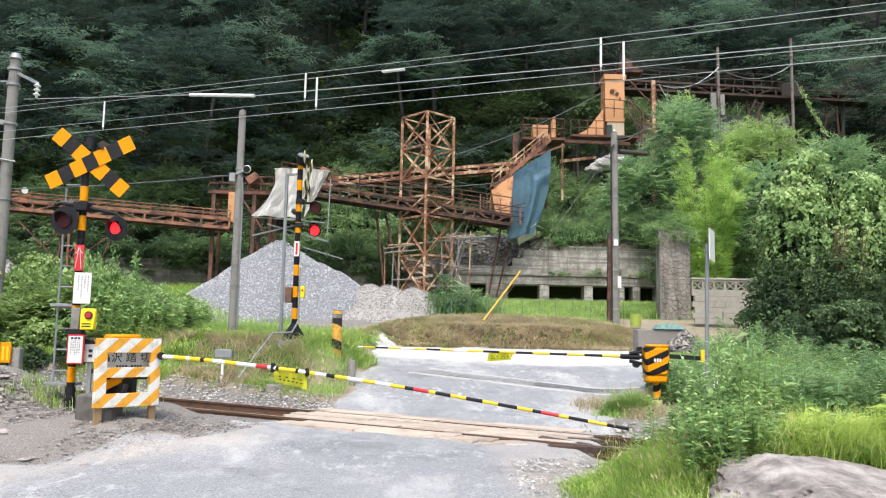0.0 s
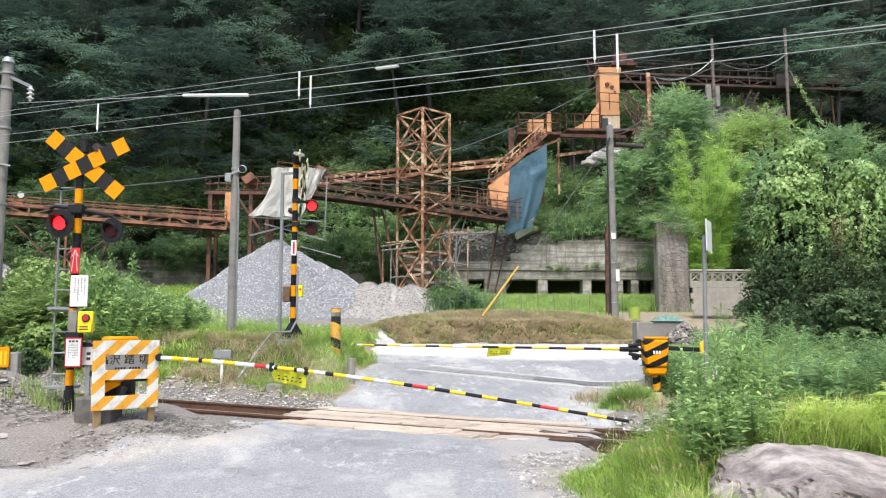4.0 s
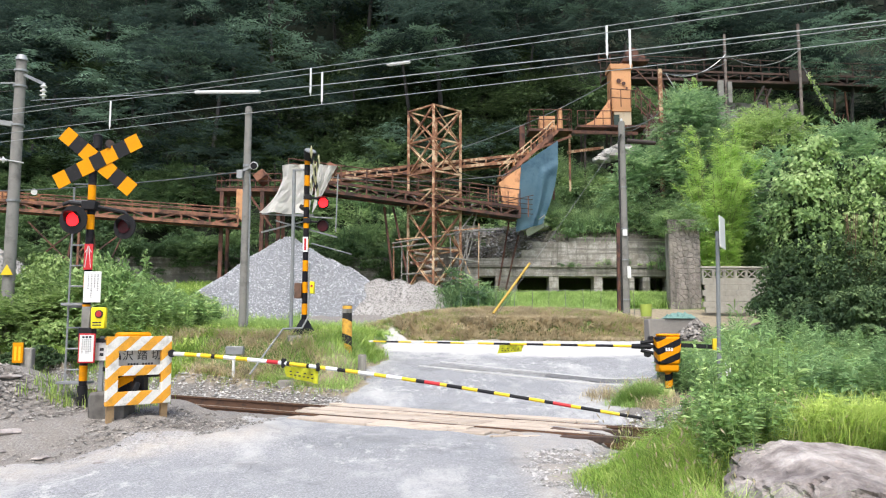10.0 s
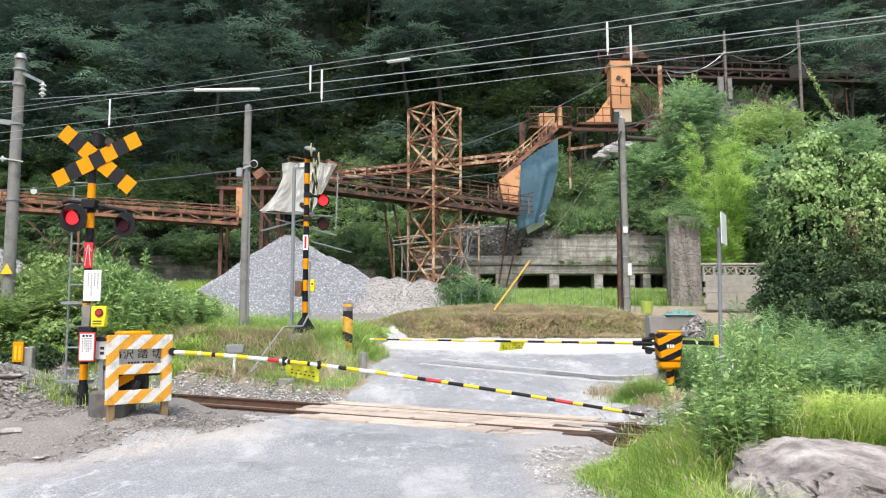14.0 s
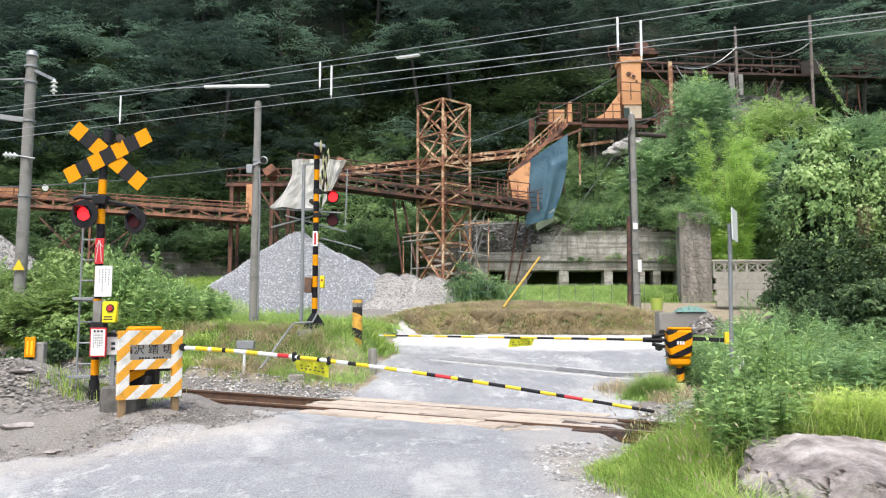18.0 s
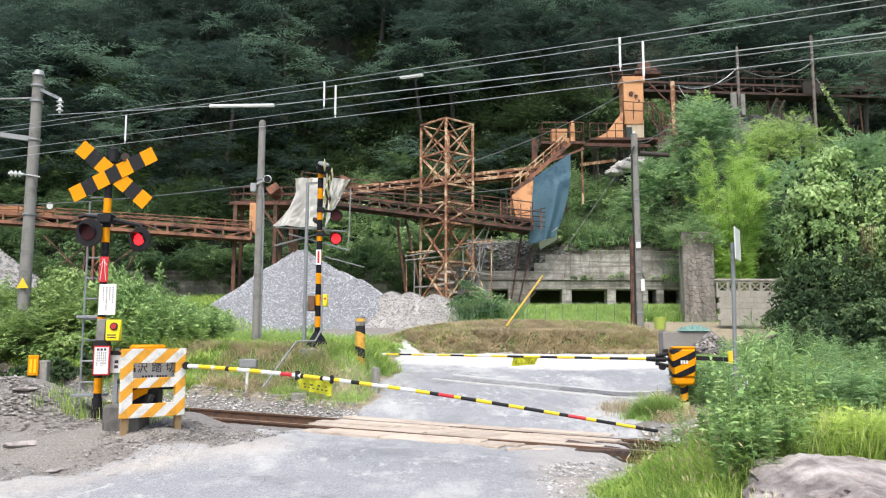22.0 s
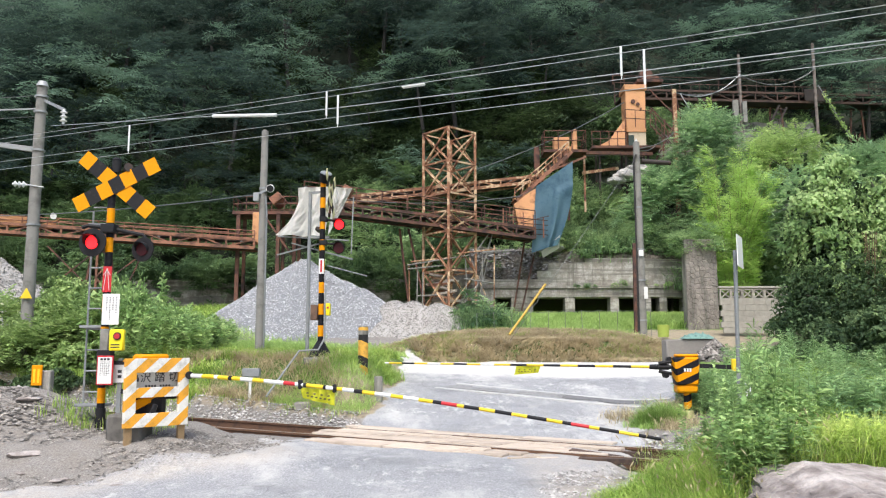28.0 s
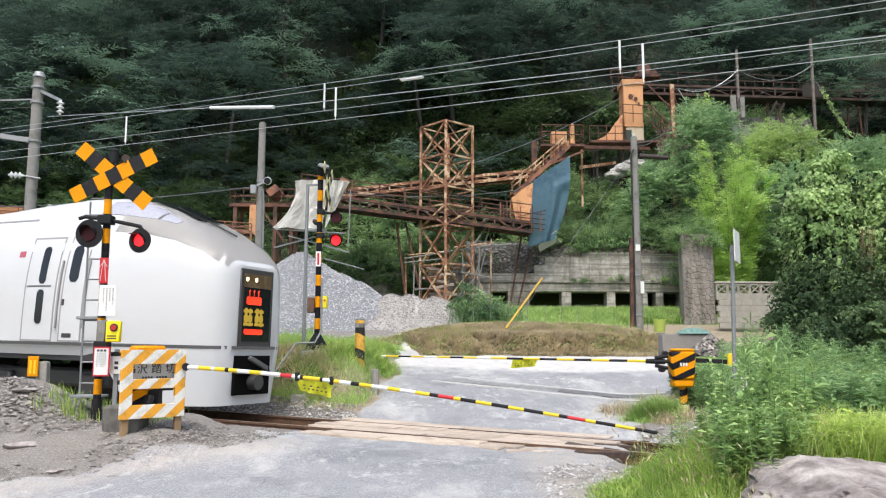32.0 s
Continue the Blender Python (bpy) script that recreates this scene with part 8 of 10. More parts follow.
        skin_patch("hand_rail", -2.88, -2.91, 1.35, 2.45, 0.03, TRAIN_SEAM, th, "", 1, 6, side)
        skin_patch("step_vent", -2.55, -2.75, 1.2, 1.27, 0.01, TRAIN_GREY, th, "", 2, 2, side)
        skin_patch("red_mark", -3.86, -4.0, 2.54, 2.64, 0.006, worn("faded_red_mark", (0.55, 0.12, 0.15), (0.6, 0.3, 0.3), 0.5), th, "small red and white mark", 2, 2, side)
        skin_patch("roof_seam", -3.9, -20.1, 3.20, 3.225, 0.01, TRAIN_SEAM, th, "", 12, 1, side)
        for k in range(9):
            x = -4.5 - 1.72 * k
            skin_patch("window", x, x - 1.3, 1.75, 2.52, 0.008, GLASS_DARK, th, "dark passenger window", 5, 5, side, rounded=0.12)
    # underfloor gear and bogies
    for x, ln in ((-7.2, 1.6), (-9.6, 2.0), (-12.4, 1.8)):
        part("underfloor_box", box(bmesh.new(), (x, 0, 0.68), (ln, 2.3, 0.5), bevel=0.04), TRAIN_GREY, th)
    part("underframe", box(bmesh.new(), (-10.9, 0, 0.92), (18.0, 2.6, 0.16)), TRAIN_GREY, th)
    bogie(th, -3.5)
    bogie(th, -17.3)
    # second car, coupled behind
    car_body(-20.8, -40.8, th, cab=False)
    part("gangway", box(bmesh.new(), (-20.5, 0, 2.0), (0.7, 1.3, 2.1), bevel=0.05), TRAIN_GREY, th)
    for side in (-1, 1):
        for k in range(10):
            bm = box(bmesh.new(), (-22.6 - 1.75 * k, side * 1.43, 2.13), (1.3, 0.04, 0.78), bevel=0.015)
            part("window", bm, GLASS_DARK, th, "dark passenger window")
    part("underframe", box(bmesh.new(), (-30.8, 0, 0.85), (18.0, 2.5, 0.3)), TRAIN_GREY, th)
    bogie(th, -24.0)
    bogie(th, -37.6)
    return th


TRAIN = build_train()


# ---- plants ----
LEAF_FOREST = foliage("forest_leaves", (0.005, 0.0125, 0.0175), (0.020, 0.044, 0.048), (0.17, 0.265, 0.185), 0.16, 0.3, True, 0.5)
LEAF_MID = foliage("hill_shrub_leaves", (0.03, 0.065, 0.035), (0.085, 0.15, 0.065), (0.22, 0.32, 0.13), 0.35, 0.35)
# shade under the vine trees and bushes put into the leaf colour
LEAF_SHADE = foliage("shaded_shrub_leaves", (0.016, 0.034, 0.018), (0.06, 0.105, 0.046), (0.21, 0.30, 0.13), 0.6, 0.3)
# near-black leaf colour: the shade inside crowns and under trees is painted in
LEAF_DEEP_SHADE = foliage("deep_shade_leaves", (0.008, 0.018, 0.009), (0.028, 0.05, 0.022), (0.12, 0.18, 0.07), 0.5, 0.25)
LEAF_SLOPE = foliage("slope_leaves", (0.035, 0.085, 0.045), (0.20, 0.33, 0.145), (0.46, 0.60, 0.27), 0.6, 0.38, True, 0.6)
LEAF_FROND = foliage("compound_leaves", (0.055, 0.13, 0.07), (0.22, 0.38, 0.19), (0.52, 0.68, 0.35), 0.5, 0.36, False, 0.6)
LEAF_FROND_PALE = foliage("pale_compound_leaves", (0.11, 0.20, 0.06), (0.32, 0.47, 0.15), (0.58, 0.70, 0.29), 0.5, 0.38, False, 0.7)
LEAF_ROD = foliage("goldenrod_leaves", (0.05, 0.11, 0.045), (0.23, 0.39, 0.165), (0.48, 0.63, 0.30), 1.6, 0.34, False, 0.7)
LEAF_VINE = foliage("vine_leaves", (0.08, 0.15, 0.06), (0.30, 0.45, 0.17), (0.58, 0.71, 0.34), 0.9, 0.36, False, 0.6)
LEAF_BAMBOO = foliage("pale_green_leaves", (0.17, 0.32, 0.06), (0.41, 0.62, 0.15), (0.62, 0.78, 0.28), 0.6, 0.5)
LEAF_BUSH = foliage("bush_leaves", (0.075, 0.135, 0.045), (0.22, 0.335, 0.105), (0.46, 0.58, 0.235), 1.2, 0.38, False, 0.8)
LEAF_WEED = foliage("weed_leaves", (0.07, 0.14, 0.05), (0.26, 0.42, 0.15), (0.54, 0.68, 0.29), 2.2, 0.36, False, 0.8)
GRASS_GREEN = foliage("green_grass", (0.11, 0.21, 0.04), (0.275, 0.45, 0.085), (0.57, 0.66, 0.21), 2.4, 0.38, False, 0.9)
GRASS_LUSH = foliage("lush_grass", (0.13, 0.25, 0.05), (0.35, 0.53, 0.15), (0.62, 0.74, 0.30), 1.2, 0.42, False, 0.7)
LEAF_LIME = foliage("lime_leaves", (0.26, 0.40, 0.07), (0.55, 0.70, 0.16), (0.76, 0.82, 0.33), 1.8, 0.45, False, 0.7)
GRASS_DRY = foliage("dry_grass", (0.26, 0.20, 0.12), (0.53, 0.445, 0.29), (0.77, 0.68, 0.47), 1.5, 0.42)
BARK = worn("grey_bark", (0.14, 0.125, 0.105), (0.07, 0.06, 0.05), 0.95, 0.0, 6, 0.5, 30, 0.5)


def crown_points(rng, n, radii, clumps, clump_r=0.42, low=-0.25, flat=0.75, top=0.35):
    """Leaf places on the outside of clumps that make up an uneven crown; and their outward directions."""
    d = rng.normal(0, 1, (clumps, 3))
    d /= np.linalg.norm(d, axis=1)[:, None]
    d[:, 2] = np.abs(d[:, 2]) * (1 - low) + low
    c = d * np.array(radii) * rng.uniform(0.45, 0.95, (clumps, 1))
    r = clump_r * np.mean(radii) * rng.uniform(0.6, 1.3, clumps)
    k = rng.integers(0, clumps, n)
    o = rng.normal(0, 1, (n, 3))
    o[:, 2] += top
    o /= np.linalg.norm(o, axis=1)[:, None]
    p = c[k] + o * (r[k] * rng.uniform(0.55, 1.08, n))[:, None] * np.array([1.15, 1.15, flat])
    return p, o + np.array([0, 0, 0.6])


def limbs(rng, height, radii, r0, n=5):
    """Trunk and limbs as one mesh."""
    bm = bmesh.new()
    pts = [Vector((rng.uniform(-0.1, 0.1) * k, rng.uniform(-0.1, 0.1) * k, height * k / 4)) for k in range(5)]
    for i in range(4):
        rod(bm, pts[i], pts[i + 1], r0 * (1 - 0.17 * i), r0 * (1 - 0.17 * (i + 1)), 8, caps=False)
    for i in range(n):
        a = rng.uniform(0, 6.28)
        s = pts[2].lerp(pts[4], rng.uniform(0, 1))
        e = s + Vector((math.cos(a) * radii[0] * 0.7, math.sin(a) * radii[1] * 0.7, radii[2] * rng.uniform(0.1, 0.7)))
        m = s.lerp(e, 0.5) + Vector((0, 0, radii[2] * 0.12))
        rod(bm, s, m, r0 * 0.45, r0 * 0.28, 6, caps=False)
        rod(bm, m, e, r0 * 0.28, r0 * 0.1, 6, caps=False)
    return bm


def tree(name, x, y, trunk_h, radii, n_leaf, leaf, mat, label, category, seed, clumps=26, clump_r=0.4, r0=0.09, low=-0.35, z=None, lift=0.0, spread=0.7, droop=0.25):
    rng = np.random.default_rng(seed)
    th = thing(name, x, y, gz(x, y) if z is None else z, label, category)
    part("trunk", limbs(rng, trunk_h, radii, r0), BARK, th)
    p, o = crown_points(rng, n_leaf, radii, clumps, clump_r, low, 0.6, 0.6)
    p[:, 2] += trunk_h + lift
    keep = p[:, 2] > 0.02
    v, f = leaves(rng, p[keep], o[keep], leaf[0], leaf[1], spread, droop)
    mesh_np("crown", v, f, mat, parent=th)
    return th


def umbrella_crown(rng, radii, shelves, per, kinds):
    """Sprays of fronds laid out like small umbrellas at the ends of the boughs, with dark gaps between."""
    c, az, pitch, size = [], [], [], []
    for i in range(shelves):
        a = i * 2.4 + rng.uniform(-0.5, 0.5)
        up = 1 - 1.5 * (i + 0.5) / shelves
        rim = math.sqrt(max(0.05, 1 - up * up)) if up > -0.2 else 0.95
        p = np.array([math.cos(a) * rim * radii[0], math.sin(a) * rim * radii[1], up * radii[2]]) * rng.uniform(0.65, 1.0)
        r = rng.uniform(0.75, 1.35)
        for k in range(per):
            az.append(6.283 * k / per + rng.uniform(-0.25, 0.25))
            pitch.append(rng.uniform(-0.15, 0.45))
            size.append(r * rng.uniform(0.7, 1.15))
            c.append(p + np.array([0, 0, rng.uniform(-0.1, 0.18)]))
    return scattered(rng, kinds, np.array(c), np.array(az), np.array(pitch), np.array(size))


def blades(rng, x, y, z, height, width, lean=0.5, curl=0.5):
    """Grass blades: two tapering quads each, bending over."""
    n = len(x)
    h = height * rng.uniform(0.5, 1.3, n)
    a = rng.uniform(0, 6.283, n)
    bend = lean * rng.uniform(0.2, 1.2, n) * h
    dx, dy = np.cos(a), np.sin(a)
    wx, wy = -dy * width * 0.5, dx * width * 0.5
    base = np.stack([x, y, z], 1)
    mid = base + np.stack([dx * bend * 0.35, dy * bend * 0.35, h * 0.62], 1)
    tip = base + np.stack([dx * bend, dy * bend, h * (1 - 0.35 * curl * rng.uniform(0, 1, n))], 1)
    w = np.stack([wx, wy, np.zeros(n)], 1)
    v = np.stack([base - w, base + w, mid + w * 0.8, mid - w * 0.8, tip + w * 0.12, tip - w * 0.12], 1).reshape(-1, 3)
    k = np.arange(n)[:, None] * 6
    f = np.concatenate([k + np.array([[0, 1, 2, 3]]), k + np.array([[3, 2, 4, 5]])], 1).reshape(-1, 4)
    return v, f


def weed_kind(rng, h, n_leaf, ln, wd, up=0.35):
    """A single tall weed: stem and lance-shaped leaves round it."""
    lean = rng.normal(0, 0.06, 2)
    k = np.sort(rng.uniform(0.08, 1.0, n_leaf))
    ang = rng.uniform(0, 6.283, n_leaf)
    base = np.stack([lean[0] * k * h, lean[1] * k * h, k * h], 1)
    size = ln * (0.55 + 0.75 * np.sin(np.clip(k, 0, 1) * 2.6)) * rng.uniform(0.55, 1.35, n_leaf)
    d = np.stack([np.cos(ang), np.sin(ang), up + rng.normal(0, 0.35, n_leaf) + 0.5 * (k > 0.9)], 1)
    d /= np.linalg.norm(d, axis=1)[:, None]
    side = np.stack([-np.sin(ang), np.cos(ang), rng.normal(0, 0.8, n_leaf)], 1) * wd
    mid = base + d * (size * 0.5)[:, None]
    tip = base + d * size[:, None] - np.array([0, 0, 0.30]) * size[:, None]
    v = np.stack([base, mid + side * 0.5, tip, mid - side * 0.5], 1).reshape(-1, 3)
    s = 0.005
    p0, p1 = np.zeros(3), np.array([lean[0] * h, lean[1] * h, h])
    st = []
    for a in (0.0, 2.1, 4.2):
        o0, o1 = np.array([math.cos(a), math.sin(a), 0]) * s, np.array([math.cos(a + 2.1), math.sin(a + 2.1), 0]) * s
        st += [p0 + o0, p0 + o1, p1 + o1 * 0.4, p1 + o0 * 0.4]
    return np.concatenate([v, np.array(st)])


def frond(rng, pairs, length, leaf_ln, leaf_wd, droop=0.55, quads=True):
    """A compound leaf along +x: leaflets in pairs on an arching stalk."""
    u = np.repeat(np.linspace(0.14, 1.0, pairs), 2)
    sgn = np.tile([1.0, -1.0], pairs)
    base = np.stack([length * u, np.zeros(2 * pairs), length * (0.32 * u - droop * u * u)], 1)
    size = leaf_ln * (0.45 + 0.75 * np.sin(u * 2.7)) * rng.uniform(0.8, 1.2, 2 * pairs)
    d = np.stack([0.45 + 0.5 * u ** 4 + rng.normal(0, 0.1, 2 * pairs), sgn * (1 - 0.6 * u ** 5), -0.30 + rng.normal(0, 0.18, 2 * pairs)], 1)
    d /= np.linalg.norm(d, axis=1)[:, None]
    w = np.stack([-d[:, 1], d[:, 0], rng.normal(0, 0.25, 2 * pairs)], 1) * leaf_wd * 0.5
    tip = base + d * size[:, None]
    if not quads:
        return np.stack([base - w * 0.6, base + w * 0.9 + d * (size * 0.3)[:, None], tip], 1).reshape(-1, 3)
    mid = base + d * (size * 0.42)[:, None]
    return np.stack([base, mid + w, tip, mid - w], 1).reshape(-1, 3)


def scattered(rng, kinds, pos, az, pitch, scale):
    """Copies of leaf templates turned by azimuth and pitch, joined into one array of points."""
    pick, out, owner = rng.integers(0, len(kinds), len(pos)), [], []
    for k, v in enumerate(kinds):
        i = np.nonzero(pick == k)[0]
        cp, sp, ca, sa = (f(a[i])[:, None] for a, f in ((pitch, np.cos), (pitch, np.sin), (az, np.cos), (az, np.sin)))
        x, z = v[None, :, 0] * cp - v[None, :, 2] * sp, v[None, :, 0] * sp + v[None, :, 2] * cp
        y = v[None, :, 1]
        p = np.stack([x * ca - y * sa, x * sa + y * ca, z], -1) * scale[i][:, None, None] + pos[i][:, None]
        out.append(p.reshape(-1, 3))
        owner.append(np.repeat(i, len(v)))
    return np.concatenate(out), np.concatenate(owner)


def hanging(rng, centres, outward, length, width, spread=0.45, dangle=0.9):
    """Leaf quads that hang like shingles: faces turned outward, tips down."""
    n = len(centres)
    nrm = outward + rng.normal(0, spread, (n, 3))
    nrm /= np.linalg.norm(nrm, axis=1)[:, None] + 1e-9
    a = rng.normal(0, 0.55, (n, 3)) + np.array([0, 0, -dangle])
    a -= nrm * (a * nrm).sum(1)[:, None]
    a /= np.linalg.norm(a, axis=1)[:, None] + 1e-9
    b = np.cross(nrm, a)
    ln = (length * rng.uniform(0.55, 1.4, n))[:, None]
    wd = width / length * ln
    cup = nrm * (wd * 0.16)
    v = np.stack([centres - a * ln * 0.42, centres + b * wd * 0.5 - a * ln * 0.12 - cup, centres + a * ln * 0.58, centres - b * wd * 0.5 - a * ln * 0.12 - cup], 1)
    return v.reshape(-1, 3)


def frond_crown(rng, radii, sprays, per, kinds, size=1.0, low=-0.5, fill=0.55):
    """Fronds in rosettes at the ends of twigs all over a crown; tips droop outward."""
    d = rng.normal(0, 1, (sprays, 3))
    d /= np.linalg.norm(d, axis=1)[:, None]
    d[:, 2] = np.where(d[:, 2] < low, -d[:, 2], d[:, 2])
    c = d * np.array(radii) * rng.uniform(fill, 1.0, (sprays, 1))
    c = np.repeat(c, per, 0) + rng.normal(0, 0.08, (sprays * per, 3))
    dd = np.repeat(d, per, 0)
    az = np.arctan2(dd[:, 1], dd[:, 0]) + rng.normal(0, 1.2, len(c))
    pitch = rng.uniform(-0.35, 0.75, len(c)) + 0.5 * np.clip(dd[:, 2], -0.2, 1)
    return scattered(rng, kinds, c, az, pitch, size * rng.uniform(0.65, 1.25, len(c)))


def frond_tree(name, x, y, z, base_z, radii, sprays, per, kinds, mat, label, category, seed, size=1.0, r0=0.08, low=-0.5, shoot=False):
    """A tree with compound leaves; z is the middle of its crown, base_z its foot."""
    rng = np.random.default_rng(seed)
    th = thing(name, x, y, base_z, label, category)
    part("trunk", limbs(rng, z - base_z, radii, r0, 7), BARK, th)
    v, _ = frond_crown(rng, radii, sprays, per, kinds, size, low)
    mesh_np("crown", v + np.array([0, 0, z - base_z]), np.arange(len(v)).reshape(-1, 4), mat, parent=th)
    if shoot:
        n = 26
        pos = np.stack([rng.normal(0, 0.05, n), rng.normal(0, 0.05, n), z - base_z + radii[2] * rng.uniform(0.8, 1.28, n)], 1)
        v, _ = scattered(rng, kinds, pos, rng.uniform(0, 6.283, n), rng.uniform(0.1, 1.0, n), size * rng.uniform(0.5, 0.85, n))
        mesh_np("top_shoot", v, np.arange(len(v)).reshape(-1, 4), LEAF_BAMBOO, parent=th, label="fresh yellow-green top shoot")
    return th


def build_forest():
    rng = np.random.default_rng(21)
    kinds = []
    for k in range(8):
        radii = (rng.uniform(2.3, 3.1), rng.uniform(2.3, 3.1), rng.uniform(2.2, 3.2))
        sprigs = [frond(rng, 8, 1.0, 0.25, 0.10, 0.5, False) for _ in range(4)]
        v, owner = umbrella_crown(rng, radii, 15 + k % 5, 17, sprigs)
        kinds.append((v, np.repeat(rng.normal(0, 0.16, 20), 17)[owner] + rng.normal(0, 0.05, 400)[owner]))
    pieces, tones, trunks = [], [], bmesh.new()
    for iy in range(12):
        y = 42.8 + iy * 3.4
        half = 0.60 * y + 6
        nx = int(2 * half / (3.6 if iy < 4 else 4.3))
        for ix in range(nx):
            x = -half + (ix + rng.uniform(0.05, 0.95)) * 2 * half / nx
            yy = y + rng.uniform(-1.5, 1.5)
            if x > 5.5 and yy < 48.5 and x < 24:
                continue
            z = gz(x, yy)
            s = rng.uniform(0.75, 1.6) * (0.7 if iy < 1 else 1.0)
            h = rng.uniform(0.8, 3.4) * s if iy > 0 else rng.uniform(0.3, 1.0)
            a = rng.uniform(0, 6.283)
            # grouped pale and dark tones put lit and shaded crowns into the leaf colour; pale is common high up on one
            # flank of the hill
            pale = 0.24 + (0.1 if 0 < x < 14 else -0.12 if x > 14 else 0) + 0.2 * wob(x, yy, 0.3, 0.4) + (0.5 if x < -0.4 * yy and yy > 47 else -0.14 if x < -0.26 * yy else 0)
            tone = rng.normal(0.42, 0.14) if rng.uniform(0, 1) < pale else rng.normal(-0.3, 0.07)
            v, sh = kinds[rng.integers(0, 8)]
            if iy > 6:
                v, sh = v.reshape(-1, 3, 3)[::2].reshape(-1, 3), sh.reshape(-1, 3)[::2].ravel()
            v = v * s
            v[:, 2] *= rng.uniform(0.85, 1.35)
            c, sn = math.cos(a), math.sin(a)
            q = np.stack([v[:, 0] * c - v[:, 1] * sn + x, v[:, 0] * sn + v[:, 1] * c + yy, v[:, 2] + z + h + 1.0], 1)
            pieces.append((q, np.arange(len(q)).reshape(-1, 3)))
            tones.append(sh + tone)
            lean = Vector((rng.uniform(-0.7, 0.7), rng.uniform(-0.5, 0.3), 0))
            rod(trunks, (x, yy, z - 0.3), Vector((x, yy, z + h + 1.5)) + lean, 0.11 * s, 0.06 * s, 6, caps=False)
    v, f = join_np(pieces)
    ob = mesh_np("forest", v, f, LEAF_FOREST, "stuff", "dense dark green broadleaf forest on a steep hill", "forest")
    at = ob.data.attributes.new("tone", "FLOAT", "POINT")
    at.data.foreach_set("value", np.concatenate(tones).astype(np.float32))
    ob = part("forest_trunks", trunks, worn("dark_bark", (0.045, 0.043, 0.041), (0.025, 0.024, 0.023), 0.95, 0.0, 6, 0.5, 30, 0.5))
    tagged(ob, "thin grey trunks among the forest", "tree trunks", kind="stuff")


build_forest()


def build_slope_shrubs():
    rng = np.random.default_rng(33)
    kinds = []
    for k in range(6):
        if k < 3:          # creepers with hanging leaves
            p, o = crown_points(rng, 760, (1.15, 1.15, 0.85), 22, 0.30, -0.3, 0.5, 0.7)
            q = hanging(rng, p, o, 0.20, 0.15).reshape(-1, 4, 3)
            kinds.append(q[:, [0, 1, 3]].reshape(-1, 3) if k < 1 else np.stack([q[:, 0], q[:, 1], q[:, 2]], 1).reshape(-1, 3))
        elif k < 5:        # sprays of compound leaves
            v, _ = frond_crown(rng, (1.1, 1.1, 0.8), 16, 5, [frond(rng, 7, 0.75, 0.24, 0.085, 0.6, False) for _ in range(4)], 1.0, -0.3)
            kinds.append(v)
        else:              # rank grass
            n = 420
            x, y = rng.normal(0, 0.5, n), rng.normal(0, 0.5, n)
            q = blades(rng, x, y, np.full(n, -0.5), 1.1, 0.05, 0.9)[0].reshape(-1, 6, 3)
            kinds.append(np.concatenate([q[:, [0, 1, 2]], q[:, [3, 2, 4]]], 1).reshape(-1, 3))
    # same shrubs, darker by place; the under set has forest shade in its colour
    bright, dim, under, tones = [], [], [], []

    def put(into, x, y, z, s, upto=6):
        a = rng.uniform(0, 6.283)
        v = kinds[rng.integers(0, upto)] * s
        c, sn = math.cos(a), math.sin(a)
        q = np.stack([v[:, 0] * c - v[:, 1] * sn + x, v[:, 0] * sn + v[:, 1] * c + y, v[:, 2] + z], 1)
        into.append((q, np.arange(len(q)).reshape(-1, 3)))
        if into is bright:
            tones.append(np.full(len(q), rng.normal(-0.08, 0.2)))

    for _ in range(260):      # slope to the right, above the wall
        x, y = rng.uniform(3.4, 26), rng.uniform(40.4, 50.5)
        z = gz(x, y)
        if 15.8 < x < 21 and 42.4 < y < 47 and rng.uniform(0, 1) < 0.8:
            continue
        if 8.0 < x < 12.6 and y < 43.5:
            z -= 0.3
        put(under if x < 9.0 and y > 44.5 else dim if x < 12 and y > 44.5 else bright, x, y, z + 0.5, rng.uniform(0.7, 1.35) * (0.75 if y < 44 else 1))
    for _ in range(110):      # overhanging the top of the wall
        x = rng.uniform(4.6, 11.5)
        put(bright, x, rng.uniform(37.9, 40.5), 6.05 + rng.uniform(-0.3, 0.9), rng.uniform(0.5, 0.95))
    for _ in range(130):      # beside the hopper
        x, y = rng.uniform(4.9, 10.6), rng.uniform(39.4, 43.4)
        put(bright, x, y, max(gz(x, y), 6.0) + rng.uniform(0.1, 0.5), rng.uniform(0.5, 0.9))
    for _ in range(80):       # under the conveyor
        x, y = rng.uniform(-4.0, 4.0), rng.uniform(38.7, 41.0)
        put(bright, x, y, 4.3 + rng.uniform(0.0, 2.2), rng.uniform(0.5, 0.9))
    for _ in range(120):      # behind the gravel heap and below the bridges
        x, y = rng.uniform(-25, 3.0), rng.uniform(40.2, 44.5)
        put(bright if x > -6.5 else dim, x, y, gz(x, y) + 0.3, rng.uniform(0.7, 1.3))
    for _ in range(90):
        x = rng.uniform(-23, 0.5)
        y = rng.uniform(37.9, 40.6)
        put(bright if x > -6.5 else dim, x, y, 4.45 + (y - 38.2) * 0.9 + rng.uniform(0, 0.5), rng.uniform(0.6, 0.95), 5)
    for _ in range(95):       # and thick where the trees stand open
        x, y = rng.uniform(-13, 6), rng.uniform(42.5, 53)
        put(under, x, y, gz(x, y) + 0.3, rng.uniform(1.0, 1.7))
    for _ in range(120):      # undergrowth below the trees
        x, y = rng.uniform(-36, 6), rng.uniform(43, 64)
